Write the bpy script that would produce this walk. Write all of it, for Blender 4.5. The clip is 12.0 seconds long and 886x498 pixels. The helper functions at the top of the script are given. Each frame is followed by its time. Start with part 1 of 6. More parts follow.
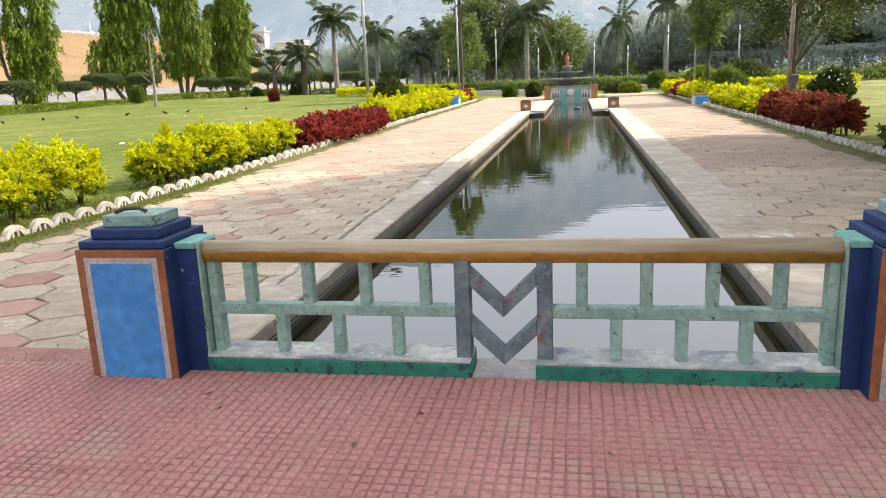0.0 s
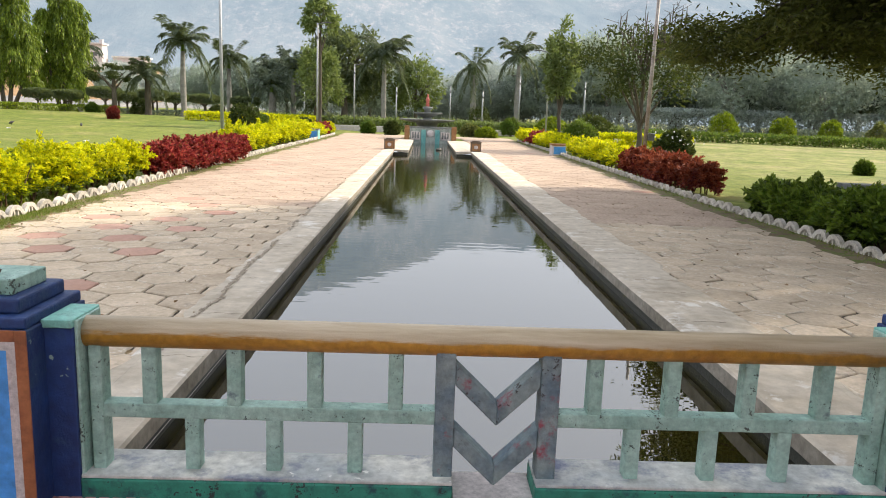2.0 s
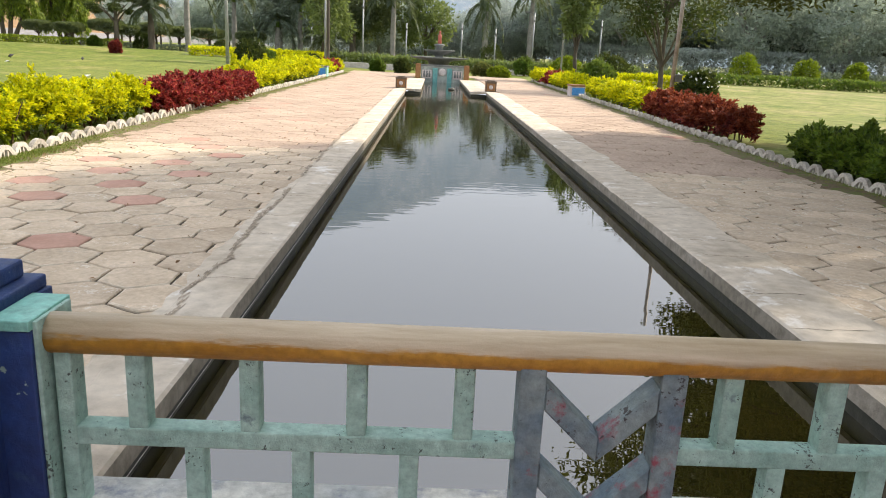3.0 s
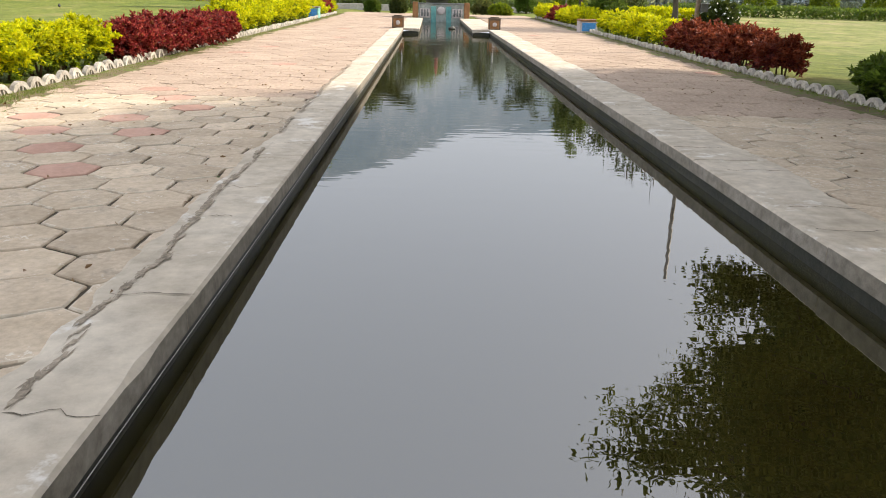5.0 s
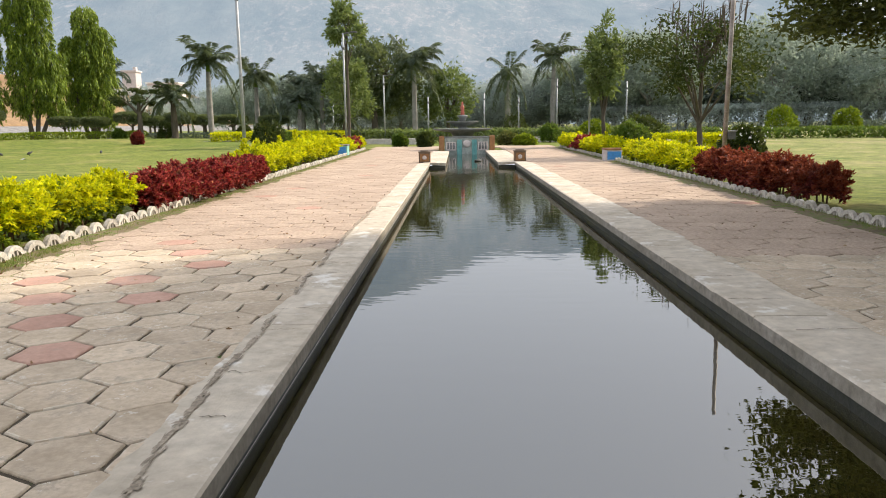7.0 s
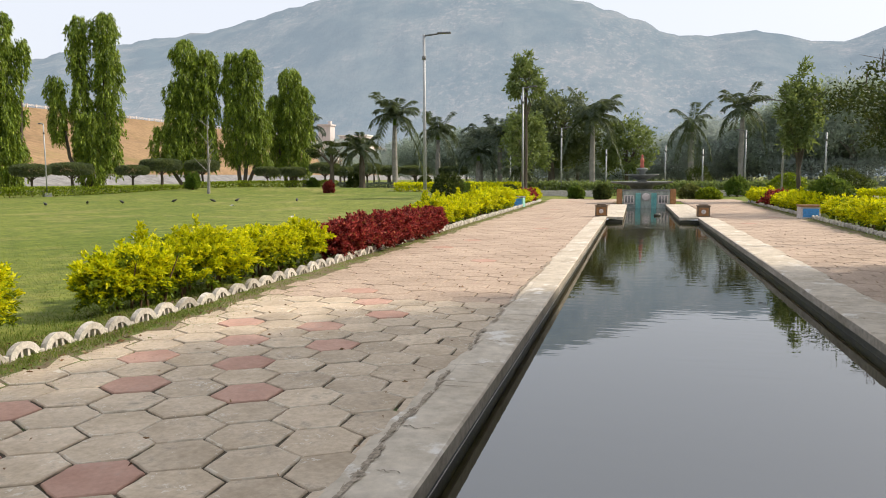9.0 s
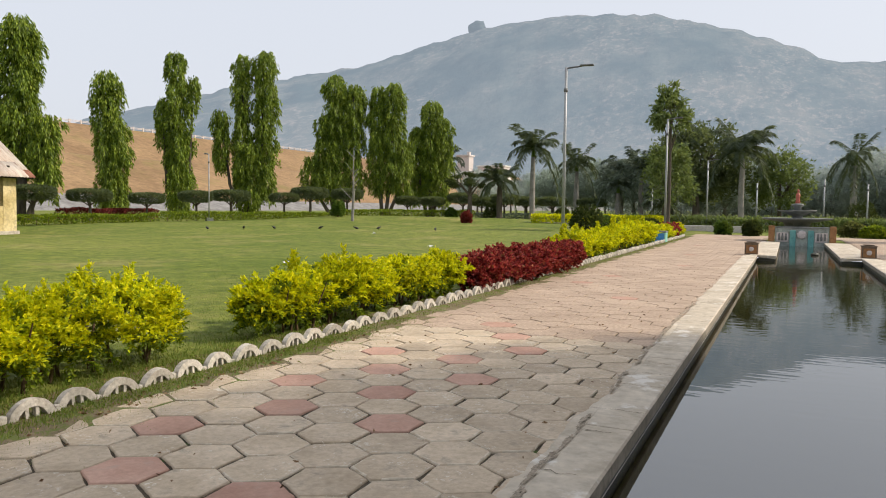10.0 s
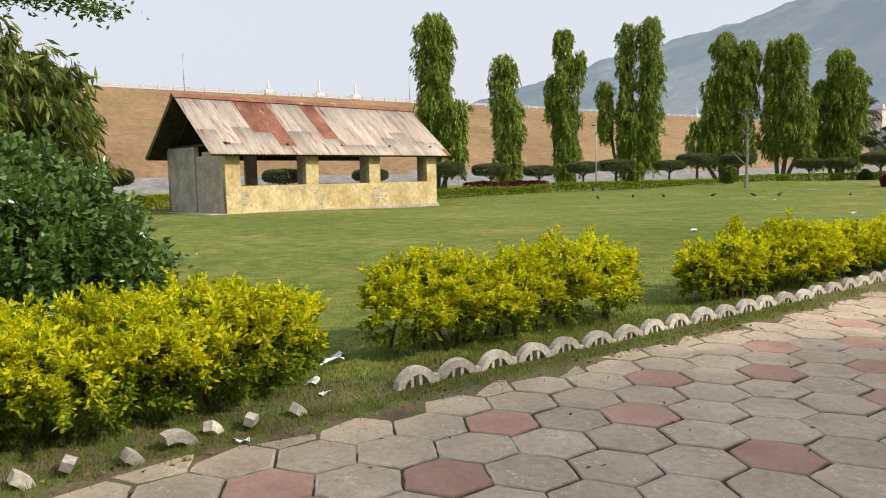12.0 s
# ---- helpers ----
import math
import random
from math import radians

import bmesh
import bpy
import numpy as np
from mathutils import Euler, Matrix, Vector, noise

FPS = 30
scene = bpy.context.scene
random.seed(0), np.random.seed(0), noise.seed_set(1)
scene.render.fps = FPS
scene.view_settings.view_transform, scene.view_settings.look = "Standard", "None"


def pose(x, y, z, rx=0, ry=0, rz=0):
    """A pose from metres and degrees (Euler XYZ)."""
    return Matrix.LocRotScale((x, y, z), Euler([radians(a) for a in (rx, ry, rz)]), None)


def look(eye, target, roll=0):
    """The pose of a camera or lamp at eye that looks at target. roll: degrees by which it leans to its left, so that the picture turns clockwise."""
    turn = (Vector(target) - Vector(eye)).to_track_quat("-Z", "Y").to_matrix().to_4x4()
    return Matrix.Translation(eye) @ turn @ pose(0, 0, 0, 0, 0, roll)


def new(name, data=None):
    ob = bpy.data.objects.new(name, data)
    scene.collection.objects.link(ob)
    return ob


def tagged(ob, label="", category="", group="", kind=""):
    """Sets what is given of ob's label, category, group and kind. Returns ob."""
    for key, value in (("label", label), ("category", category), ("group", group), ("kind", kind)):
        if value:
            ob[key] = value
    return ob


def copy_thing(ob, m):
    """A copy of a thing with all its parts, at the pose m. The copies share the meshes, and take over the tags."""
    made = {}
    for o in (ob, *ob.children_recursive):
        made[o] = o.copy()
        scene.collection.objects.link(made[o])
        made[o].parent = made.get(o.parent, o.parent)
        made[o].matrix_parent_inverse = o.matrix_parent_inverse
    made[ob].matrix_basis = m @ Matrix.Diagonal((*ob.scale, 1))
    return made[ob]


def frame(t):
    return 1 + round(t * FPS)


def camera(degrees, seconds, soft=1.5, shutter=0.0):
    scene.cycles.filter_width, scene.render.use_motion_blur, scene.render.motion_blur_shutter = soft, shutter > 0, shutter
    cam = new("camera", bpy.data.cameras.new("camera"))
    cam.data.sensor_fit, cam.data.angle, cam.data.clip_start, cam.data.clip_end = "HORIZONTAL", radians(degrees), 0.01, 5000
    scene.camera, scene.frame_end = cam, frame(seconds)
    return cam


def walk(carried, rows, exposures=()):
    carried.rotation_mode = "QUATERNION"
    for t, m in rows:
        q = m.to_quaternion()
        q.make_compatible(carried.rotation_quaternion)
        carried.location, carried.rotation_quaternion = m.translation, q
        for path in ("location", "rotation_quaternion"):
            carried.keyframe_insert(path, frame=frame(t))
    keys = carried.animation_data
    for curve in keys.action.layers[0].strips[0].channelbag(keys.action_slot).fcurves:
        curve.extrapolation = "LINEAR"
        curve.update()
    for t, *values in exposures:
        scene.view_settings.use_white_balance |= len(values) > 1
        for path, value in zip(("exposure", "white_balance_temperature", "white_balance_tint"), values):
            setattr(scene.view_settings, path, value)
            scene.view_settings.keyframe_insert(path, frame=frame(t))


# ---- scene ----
cam = camera(62.0, 12.0, soft=1.0)
PATH = [
    (0, (0.406, -4.168, 1.527), (0.047, -2.253, 1.078), -2.5),
    (0.5, (0.282, -4.003, 1.553), (0.124, -2.041, 1.203), -0.1),
    (1, (0.099, -3.827, 1.556), (0.062, -1.852, 1.243), 1.4),
    (1.5, (-0.152, -3.632, 1.572), (-0.088, -1.66, 1.242), 2.0),
    (2, (-0.273, -3.38, 1.548), (-0.216, -1.413, 1.19), 2.1),
    (2.5, (-0.354, -3.008, 1.55), (-0.311, -1.052, 1.137), 2.4),
    (3, (-0.49, -2.609, 1.508), (-0.444, -0.677, 0.994), 2.8),
    (3.2, (-0.507, -2.452, 1.474), (-0.461, -0.531, 0.919), 2.7),
    (4.8, (-0.599, -1.176, 1.3), (-0.55, 0.705, 0.624), 1.7),
    (5, (-0.575, -1.02, 1.307), (-0.53, 0.869, 0.652), 1.4),
    (5.5, (-0.533, -0.711, 1.364), (-0.489, 1.202, 0.783), 0.8),
    (6, (-0.547, -0.479, 1.436), (-0.511, 1.46, 0.948), 0.3),
    (6.5, (-0.542, -0.365, 1.482), (-0.532, 1.593, 1.075), 0.1),
    (6.7, (-0.547, -0.322, 1.47), (-0.553, 1.643, 1.097), -0.3),
    (8.3, (-0.511, -0.337, 1.557), (-0.823, 1.623, 1.306), -0.8),
    (8.5, (-0.532, -0.327, 1.556), (-0.896, 1.626, 1.32), -0.7),
    (9, (-0.575, -0.324, 1.563), (-1.076, 1.603, 1.368), -0.3),
    (9.5, (-0.609, -0.345, 1.599), (-1.265, 1.538, 1.447), 0.4),
    (10, (-0.643, -0.351, 1.622), (-1.488, 1.458, 1.507), 0.7),
    (10.5, (-0.728, -0.42, 1.631), (-1.791, 1.271, 1.533), 0.8),
    (11, (-0.92, -0.613, 1.619), (-2.217, 0.906, 1.513), 0.4),
    (11.5, (-1.058, -0.851, 1.595), (-2.576, 0.443, 1.45), -0.5),
    (12, (-1.208, -0.977, 1.565), (-2.811, 0.203, 1.373), -1.2),
]
walk(cam, [(t, look(eye, target, roll)) for t, eye, target, roll in PATH],
     [(0, 0.92), (0.8, 0.8), (2, 0.82), (5, 0.7), (6.5, 0.62), (8.5, 0.44), (10.5, 0.06), (12, 0.12)])

# ---- light ----
SUN_AZ, SUN_EL = 62.0, 38.0
world = bpy.data.worlds.new("sky")
scene.world = world
world.use_nodes = True
wn, wl = world.node_tree.nodes, world.node_tree.links
sky = wn.new("ShaderNodeTexSky")
sky.sky_type = "NISHITA"
sky.sun_disc = False
sky.sun_elevation, sky.sun_rotation = radians(SUN_EL), radians(SUN_AZ)
sky.air_density, sky.dust_density, sky.ozone_density = 1.0, 6.0, 1.0
hazy = wn.new("ShaderNodeMixRGB")
hazy.inputs[0].default_value = 0.85
hazy.inputs[2].default_value = (4.7, 4.9, 5.35, 1)
wl.new(sky.outputs[0], hazy.inputs[1])
wl.new(hazy.outputs[0], wn["Background"].inputs[0])
wn["Background"].inputs[1].default_value = 0.16

sun_data = bpy.data.lights.new("sun", "SUN")
sun_data.energy, sun_data.angle, sun_data.color = 3.9, radians(1.2), (1.0, 0.89, 0.74)
sun = new("sun", sun_data)
sun_dir = Vector((math.sin(radians(SUN_AZ)) * math.cos(radians(SUN_EL)), math.cos(radians(SUN_AZ)) * math.cos(radians(SUN_EL)), math.sin(radians(SUN_EL))))
sun.matrix_world = look(sun_dir * 60, (0, 0, 0))

# ---- materials ----
def node_mat(name):
    m = bpy.data.materials.new(name)
    m.use_nodes = True
    return m, m.node_tree.nodes, m.node_tree.links, m.node_tree.nodes["Principled BSDF"]


def ramp_of(n, l, source, stops):
    r = n.new("ShaderNodeValToRGB")
    e = r.color_ramp.elements
    while len(e) < len(stops):
        e.new(0.5)
    for el, (p, c) in zip(e, stops):
        el.position, el.color = p, (*c, 1)
    l.new(source, r.inputs[0])
    return r.outputs[0]


def noise_of(n, l, coord, scale, detail=4, rough=0.55, stretch=None):
    t = n.new("ShaderNodeTexNoise")
    t.inputs["Scale"].default_value, t.inputs["Detail"].default_value, t.inputs["Roughness"].default_value = scale, detail, rough
    if stretch:
        mp = n.new("ShaderNodeMapping")
        mp.inputs["Scale"].default_value = stretch
        l.new(coord, mp.inputs[0])
        coord = mp.outputs[0]
    l.new(coord, t.inputs["Vector"])
    return t.outputs["Fac"]


def mixed(n, l, fac, a, b, mode="MIX"):
    m = n.new("ShaderNodeMixRGB")
    m.blend_type = mode
    for k, v in ((0, fac), (1, a), (2, b)):
        if isinstance(v, (int, float)):
            m.inputs[k].default_value = v
        elif isinstance(v, tuple):
            m.inputs[k].default_value = (*v, 1)
        else:
            l.new(v, m.inputs[k])
    return m.outputs[0]


def surface(name, c1, c2, big=1.2, fine=18.0, rough=0.8, bump=0.15, bump_scale=None, metal=0.0, spots=None, spot_scale=5.0, spot_at=0.62, stretch=None, per_object=0.0, world_space=False, spot_soft=0.05, grit=0.34, chips=None, chip_scale=30.0, chip_at=0.6):
    """Two colours mixed by broad noise, shaded by fine grain, with optional worn spots and small sharp chips."""
    m, n, l, p = node_mat(name)
    if world_space:
        coord = n.new("ShaderNodeNewGeometry").outputs["Position"]
    else:
        coord = n.new("ShaderNodeTexCoord").outputs["Object"]
        info = n.new("ShaderNodeObjectInfo")
        add = n.new("ShaderNodeVectorMath")
        add.operation = "MULTIPLY_ADD"
        l.new(info.outputs["Random"], add.inputs[0])
        add.inputs[1].default_value = (37, 23, 11)
        l.new(coord, add.inputs[2])
        coord = add.outputs[0]
    f1 = noise_of(n, l, coord, big, 3, 0.6, stretch)
    col = ramp_of(n, l, f1, [(0.34, c1), (0.66, c2)])
    f2 = noise_of(n, l, coord, fine, 5, 0.65, stretch)
    grain = ramp_of(n, l, f2, [(0.28, (1 - grit,) * 3), (0.72, (1 + grit * 0.7,) * 3)])
    col = mixed(n, l, 1.0, col, grain, "MULTIPLY")
    if spots:
        f3 = noise_of(n, l, coord, spot_scale, 6, 0.7, stretch)
        s = ramp_of(n, l, f3, [(spot_at, (0, 0, 0)), (spot_at + spot_soft, (1, 1, 1))])
        col = mixed(n, l, s, col, spots)
    if chips:
        f4 = noise_of(n, l, coord, chip_scale, 3, 0.7)
        f5 = noise_of(n, l, coord, chip_scale * 0.16, 2, 0.5)
        both = mixed(n, l, 0.42, f4, f5)
        s = ramp_of(n, l, both, [(chip_at, (0, 0, 0)), (chip_at + 0.025, (1, 1, 1))])
        col = mixed(n, l, s, col, chips)
    if per_object:
        info2 = n.new("ShaderNodeObjectInfo")
        hv = n.new("ShaderNodeHueSaturation")
        mr = n.new("ShaderNodeMapRange")
        mr.inputs["To Min"].default_value, mr.inputs["To Max"].default_value = 1 - per_object, 1 + per_object
        l.new(info2.outputs["Random"], mr.inputs["Value"])
        l.new(mr.outputs[0], hv.inputs["Value"])
        l.new(col, hv.inputs["Color"])
        col = hv.outputs[0]
    l.new(col, p.inputs["Base Color"])
    p.inputs["Roughness"].default_value, p.inputs["Metallic"].default_value = rough, metal
    if rough >= 0.84:
        p.inputs["Specular IOR Level"].default_value = 0.15
    if bump:
        b = n.new("ShaderNodeBump")
        b.inputs["Strength"].default_value, b.inputs["Distance"].default_value = bump, 0.02
        l.new(noise_of(n, l, coord, bump_scale or fine, 6, 0.7), b.inputs["Height"])
        l.new(b.outputs[0], p.inputs["Normal"])
    return m


def leafy(name, stops, rough=0.5, clear=0.35, through_tint=(0.5, 0.6, 0.1)):
    """Leaves: each leaf its own tone, some light passing through."""
    m, n, l, p = node_mat(name)
    g = n.new("ShaderNodeNewGeometry")
    col = ramp_of(n, l, g.outputs["Random Per Island"], stops)
    f = noise_of(n, l, g.outputs["Position"], 1.6, 2)
    col = mixed(n, l, 1.0, col, ramp_of(n, l, f, [(0.3, (0.75, 0.75, 0.75)), (0.7, (1.2, 1.2, 1.15))]), "MULTIPLY")
    l.new(col, p.inputs["Base Color"])
    p.inputs["Roughness"].default_value = rough
    p.inputs["Specular IOR Level"].default_value = 0.5 if rough < 0.3 else 0.2
    tr = n.new("ShaderNodeBsdfTranslucent")
    l.new(mixed(n, l, 0.35, col, through_tint), tr.inputs[0])
    mx = n.new("ShaderNodeMixShader")
    mx.inputs[0].default_value = clear
    l.new(p.outputs[0], mx.inputs[1])
    l.new(tr.outputs[0], mx.inputs[2])
    l.new(mx.outputs[0], n["Material Output"].inputs[0])
    return m


M = {}
M["lawn"] = surface("lawn", (0.11, 0.15, 0.024), (0.17, 0.195, 0.04), 0.09, 6, 0.9, 0.6, 40, spots=(0.25, 0.225, 0.08), spot_scale=0.25, spot_at=0.52, spot_soft=0.2, world_space=True)
m = M["lawn"]
n, l, p = m.node_tree.nodes, m.node_tree.links, m.node_tree.nodes["Principled BSDF"]
turf = p.inputs["Base Color"].links[0].from_socket
geo = n.new("ShaderNodeNewGeometry").outputs["Position"]
sep = n.new("ShaderNodeSeparateXYZ")
l.new(geo, sep.inputs[0])
dry = n.new("ShaderNodeMapRange")
dry.inputs["From Min"].default_value, dry.inputs["From Max"].default_value, dry.inputs["To Max"].default_value = 7.0, 13.0, 0.75
l.new(sep.outputs[0], dry.inputs["Value"])
straw = ramp_of(n, l, noise_of(n, l, geo, 0.3, 6, 0.7), [(0.35, (0.12, 0.16, 0.04)), (0.5, (0.2, 0.21, 0.07)), (0.66, (0.31, 0.26, 0.14))])
tufts = ramp_of(n, l, noise_of(n, l, geo, 1.7, 9, 0.78), [(0.34, (0.5, 0.56, 0.5)), (0.5, (1, 1, 1)), (0.68, (1.6, 1.45, 1.4))])
l.new(mixed(n, l, 1.0, mixed(n, l, dry.outputs[0], turf, straw), tufts, "MULTIPLY"), p.inputs["Base Color"])
M["grass"] = leafy("grass", [(0, (0.07, 0.12, 0.015)), (0.6, (0.14, 0.2, 0.03)), (1, (0.26, 0.24, 0.08))], 0.7, 0.3)
M["soil"] = surface("soil", (0.15, 0.115, 0.07), (0.23, 0.185, 0.12), 2, 30, 0.95, 0.5, spots=(0.13, 0.155, 0.045), spot_scale=4, spot_at=0.5)
M["paver"] = surface("paver", (0.455, 0.365, 0.265), (0.58, 0.475, 0.36), 3.0, 22, 0.88, 0.4, 45, spots=(0.31, 0.265, 0.21), spot_scale=6, spot_at=0.56, spot_soft=0.16, per_object=0.11, grit=0.2, chips=(0.62, 0.56, 0.47), chip_scale=26, chip_at=0.6)
M["paver_rim"] = surface("paver_rim", (0.44, 0.37, 0.28), (0.64, 0.56, 0.45), 9, 34, 0.88, 0.3, 60, per_object=0.1, grit=0.15)
M["paver_red"] = surface("paver_red", (0.44, 0.262, 0.2), (0.53, 0.34, 0.265), 2.2, 26, 0.88, 0.35, 60, spots=(0.44, 0.33, 0.27), spot_scale=4, spot_at=0.58, spot_soft=0.12, per_object=0.12, grit=0.14)
M["paver_far"] = surface("paver_far", (0.38, 0.29, 0.222), (0.48, 0.37, 0.285), 0.9, 20, 0.88, 0.3, 60, spots=(0.4, 0.27, 0.215), spot_scale=1.3, spot_at=0.64, spot_soft=0.1, world_space=True)
M["joint"] = surface("joint", (0.06, 0.048, 0.035), (0.11, 0.09, 0.065), 3, 40, 0.95, 0.4, spots=(0.07, 0.1, 0.03), spot_scale=2, spot_at=0.6, world_space=True)
M["coping"] = surface("coping", (0.45, 0.385, 0.3), (0.6, 0.53, 0.435), 1.1, 7, 0.85, 0.4, 35, spots=(0.68, 0.64, 0.58), spot_scale=2.0, spot_at=0.57, spot_soft=0.06, world_space=True, grit=0.25)
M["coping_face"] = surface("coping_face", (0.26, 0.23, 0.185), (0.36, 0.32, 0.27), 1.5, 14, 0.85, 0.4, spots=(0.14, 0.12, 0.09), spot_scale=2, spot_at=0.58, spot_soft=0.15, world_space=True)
M["crack"] = surface("crack", (0.3, 0.25, 0.19), (0.44, 0.37, 0.29), 9, 40, 0.95, 0.8, grit=0.5)
M["fissure"] = surface("fissure", (0.1, 0.085, 0.065), (0.17, 0.145, 0.11), 9, 40, 0.95, 0.3)
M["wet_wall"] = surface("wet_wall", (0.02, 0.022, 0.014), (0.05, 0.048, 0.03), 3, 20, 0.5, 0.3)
M["red_tile"] = surface("red_tile", (0.47, 0.205, 0.18), (0.56, 0.27, 0.24), 1.2, 40, 0.8, 0.3, 80, spots=(0.45, 0.33, 0.25), spot_scale=1.6, spot_at=0.53, spot_soft=0.2, world_space=True)
M["tile_joint"] = surface("tile_joint", (0.35, 0.165, 0.145), (0.43, 0.24, 0.2), 2, 40, 0.9, 0.2, world_space=True)
m = surface("rail_paint", (0.36, 0.175, 0.022), (0.47, 0.25, 0.036), 3, 24, 0.42, 0.25, 30)
n, l, p = m.node_tree.nodes, m.node_tree.links, m.node_tree.nodes["Principled BSDF"]
paint = p.inputs["Base Color"].links[0].from_socket
obj = n.new("ShaderNodeTexCoord").outputs["Object"]
sep = n.new("ShaderNodeSeparateXYZ")
l.new(n.new("ShaderNodeNewGeometry").outputs["Normal"], sep.inputs[0])
wear = n.new("ShaderNodeMath")
wear.operation = "MULTIPLY_ADD"
l.new(noise_of(n, l, obj, 14, 6, 0.75, (0.12, 1, 1)), wear.inputs[0])
wear.inputs[1].default_value = 1.6
l.new(sep.outputs[2], wear.inputs[2])
bare_wood = ramp_of(n, l, noise_of(n, l, obj, 30, 4, 0.6, (0.08, 1, 1)), [(0.3, (0.34, 0.26, 0.16)), (0.7, (0.56, 0.46, 0.33))])
l.new(mixed(n, l, ramp_of(n, l, wear.outputs[0], [(0.8, (0, 0, 0)), (1.95, (0.95, 0.95, 0.95))]), paint, bare_wood), p.inputs["Base Color"])
M["rail_paint"] = m
M["pale_green"] = surface("pale_green", (0.24, 0.39, 0.33), (0.37, 0.53, 0.46), 5, 30, 0.6, 0.5, 40, spots=(0.13, 0.19, 0.2), spot_scale=9, spot_at=0.62, spot_soft=0.08, chips=(0.05, 0.07, 0.06), chip_scale=70, chip_at=0.605)
M["slate_paint"] = surface("slate_paint", (0.11, 0.16, 0.2), (0.23, 0.285, 0.285), 7, 30, 0.7, 0.5, 40, spots=(0.26, 0.06, 0.085), spot_scale=5, spot_at=0.58, spot_soft=0.08, chips=(0.05, 0.05, 0.05), chip_scale=40, chip_at=0.6)
M["beam_green"] = surface("beam_green", (0.014, 0.165, 0.115), (0.034, 0.25, 0.175), 3, 20, 0.55, 0.3, spots=(0.012, 0.06, 0.07), spot_scale=9, spot_at=0.54, spot_soft=0.12, chips=(0.02, 0.03, 0.03), chip_scale=40, chip_at=0.58)
M["beam_top"] = surface("beam_top", (0.4, 0.42, 0.42), (0.66, 0.64, 0.58), 3, 20, 0.75, 0.4, spots=(0.15, 0.17, 0.25), spot_scale=4, spot_at=0.52, spot_soft=0.16, chips=(0.78, 0.76, 0.72), chip_scale=18, chip_at=0.62)
M["navy"] = surface("navy", (0.006, 0.022, 0.1), (0.014, 0.046, 0.17), 3, 20, 0.6, 0.35, 30, spots=(0.02, 0.05, 0.12), spot_scale=5, spot_at=0.56, spot_soft=0.1, chips=(0.28, 0.4, 0.34), chip_scale=22, chip_at=0.66)
M["turquoise"] = surface("turquoise", (0.2, 0.47, 0.4), (0.28, 0.56, 0.48), 4, 25, 0.55, 0.35, spots=(0.3, 0.3, 0.27), spot_scale=8, spot_at=0.66)
M["sky_blue"] = surface("sky_blue", (0.05, 0.25, 0.62), (0.09, 0.34, 0.72), 2.5, 16, 0.5, 0.2, spots=(0.3, 0.28, 0.27), spot_scale=5, spot_at=0.63, spot_soft=0.02, chips=(0.32, 0.24, 0.2), chip_scale=24, chip_at=0.66)
M["brown_paint"] = surface("brown_paint", (0.27, 0.09, 0.035), (0.35, 0.13, 0.05), 4, 25, 0.6, 0.3)
M["grey_white"] = surface("grey_white", (0.5, 0.45, 0.44), (0.66, 0.6, 0.58), 6, 40, 0.8, 0.6, 90)
M["iron"] = surface("iron", (0.05, 0.04, 0.035), (0.1, 0.07, 0.05), 6, 30, 0.7, 0.4)
M["edging"] = surface("edging", (0.43, 0.39, 0.335), (0.63, 0.585, 0.52), 5, 30, 0.85, 0.5, 40, spots=(0.3, 0.26, 0.21), spot_scale=5, spot_at=0.57, spot_soft=0.16, per_object=0.2)
M["bark"] = surface("bark", (0.075, 0.062, 0.048), (0.14, 0.12, 0.095), 2, 14, 0.9, 0.7, 12, stretch=(1, 1, 0.25))
M["bark_grey"] = surface("bark_grey", (0.22, 0.21, 0.19), (0.32, 0.3, 0.275), 1.5, 10, 0.85, 0.4, 12, stretch=(1, 1, 2))
M["twig"] = surface("twig", (0.09, 0.06, 0.035), (0.15, 0.1, 0.06), 6, 30, 0.9, 0.4)
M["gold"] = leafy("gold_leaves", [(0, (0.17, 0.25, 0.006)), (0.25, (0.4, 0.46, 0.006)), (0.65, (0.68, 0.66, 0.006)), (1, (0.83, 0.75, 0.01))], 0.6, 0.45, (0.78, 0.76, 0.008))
# greener leaves, darkened to paint hedge shade; a plain green on other shrubs
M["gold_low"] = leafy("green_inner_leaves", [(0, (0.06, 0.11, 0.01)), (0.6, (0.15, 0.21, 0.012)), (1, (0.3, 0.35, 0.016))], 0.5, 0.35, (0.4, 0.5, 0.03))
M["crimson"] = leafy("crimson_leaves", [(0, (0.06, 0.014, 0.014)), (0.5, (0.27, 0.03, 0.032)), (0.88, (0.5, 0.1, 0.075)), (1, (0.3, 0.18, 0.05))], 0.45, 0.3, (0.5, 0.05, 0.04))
# darker crimson, painted as shade inside the hedges; own colour on other shrubs
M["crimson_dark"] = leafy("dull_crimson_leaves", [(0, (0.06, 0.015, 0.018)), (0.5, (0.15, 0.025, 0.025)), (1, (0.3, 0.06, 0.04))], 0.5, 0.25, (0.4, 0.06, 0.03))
M["rust_red"] = leafy("rusty_red_leaves", [(0, (0.09, 0.02, 0.014)), (0.5, (0.24, 0.05, 0.028)), (1, (0.42, 0.12, 0.06))], 0.5, 0.3, (0.45, 0.12, 0.04))
M["leaf"] = leafy("green_leaves", [(0, (0.025, 0.06, 0.008)), (0.6, (0.06, 0.12, 0.015)), (1, (0.12, 0.2, 0.025))], 0.45, 0.3)
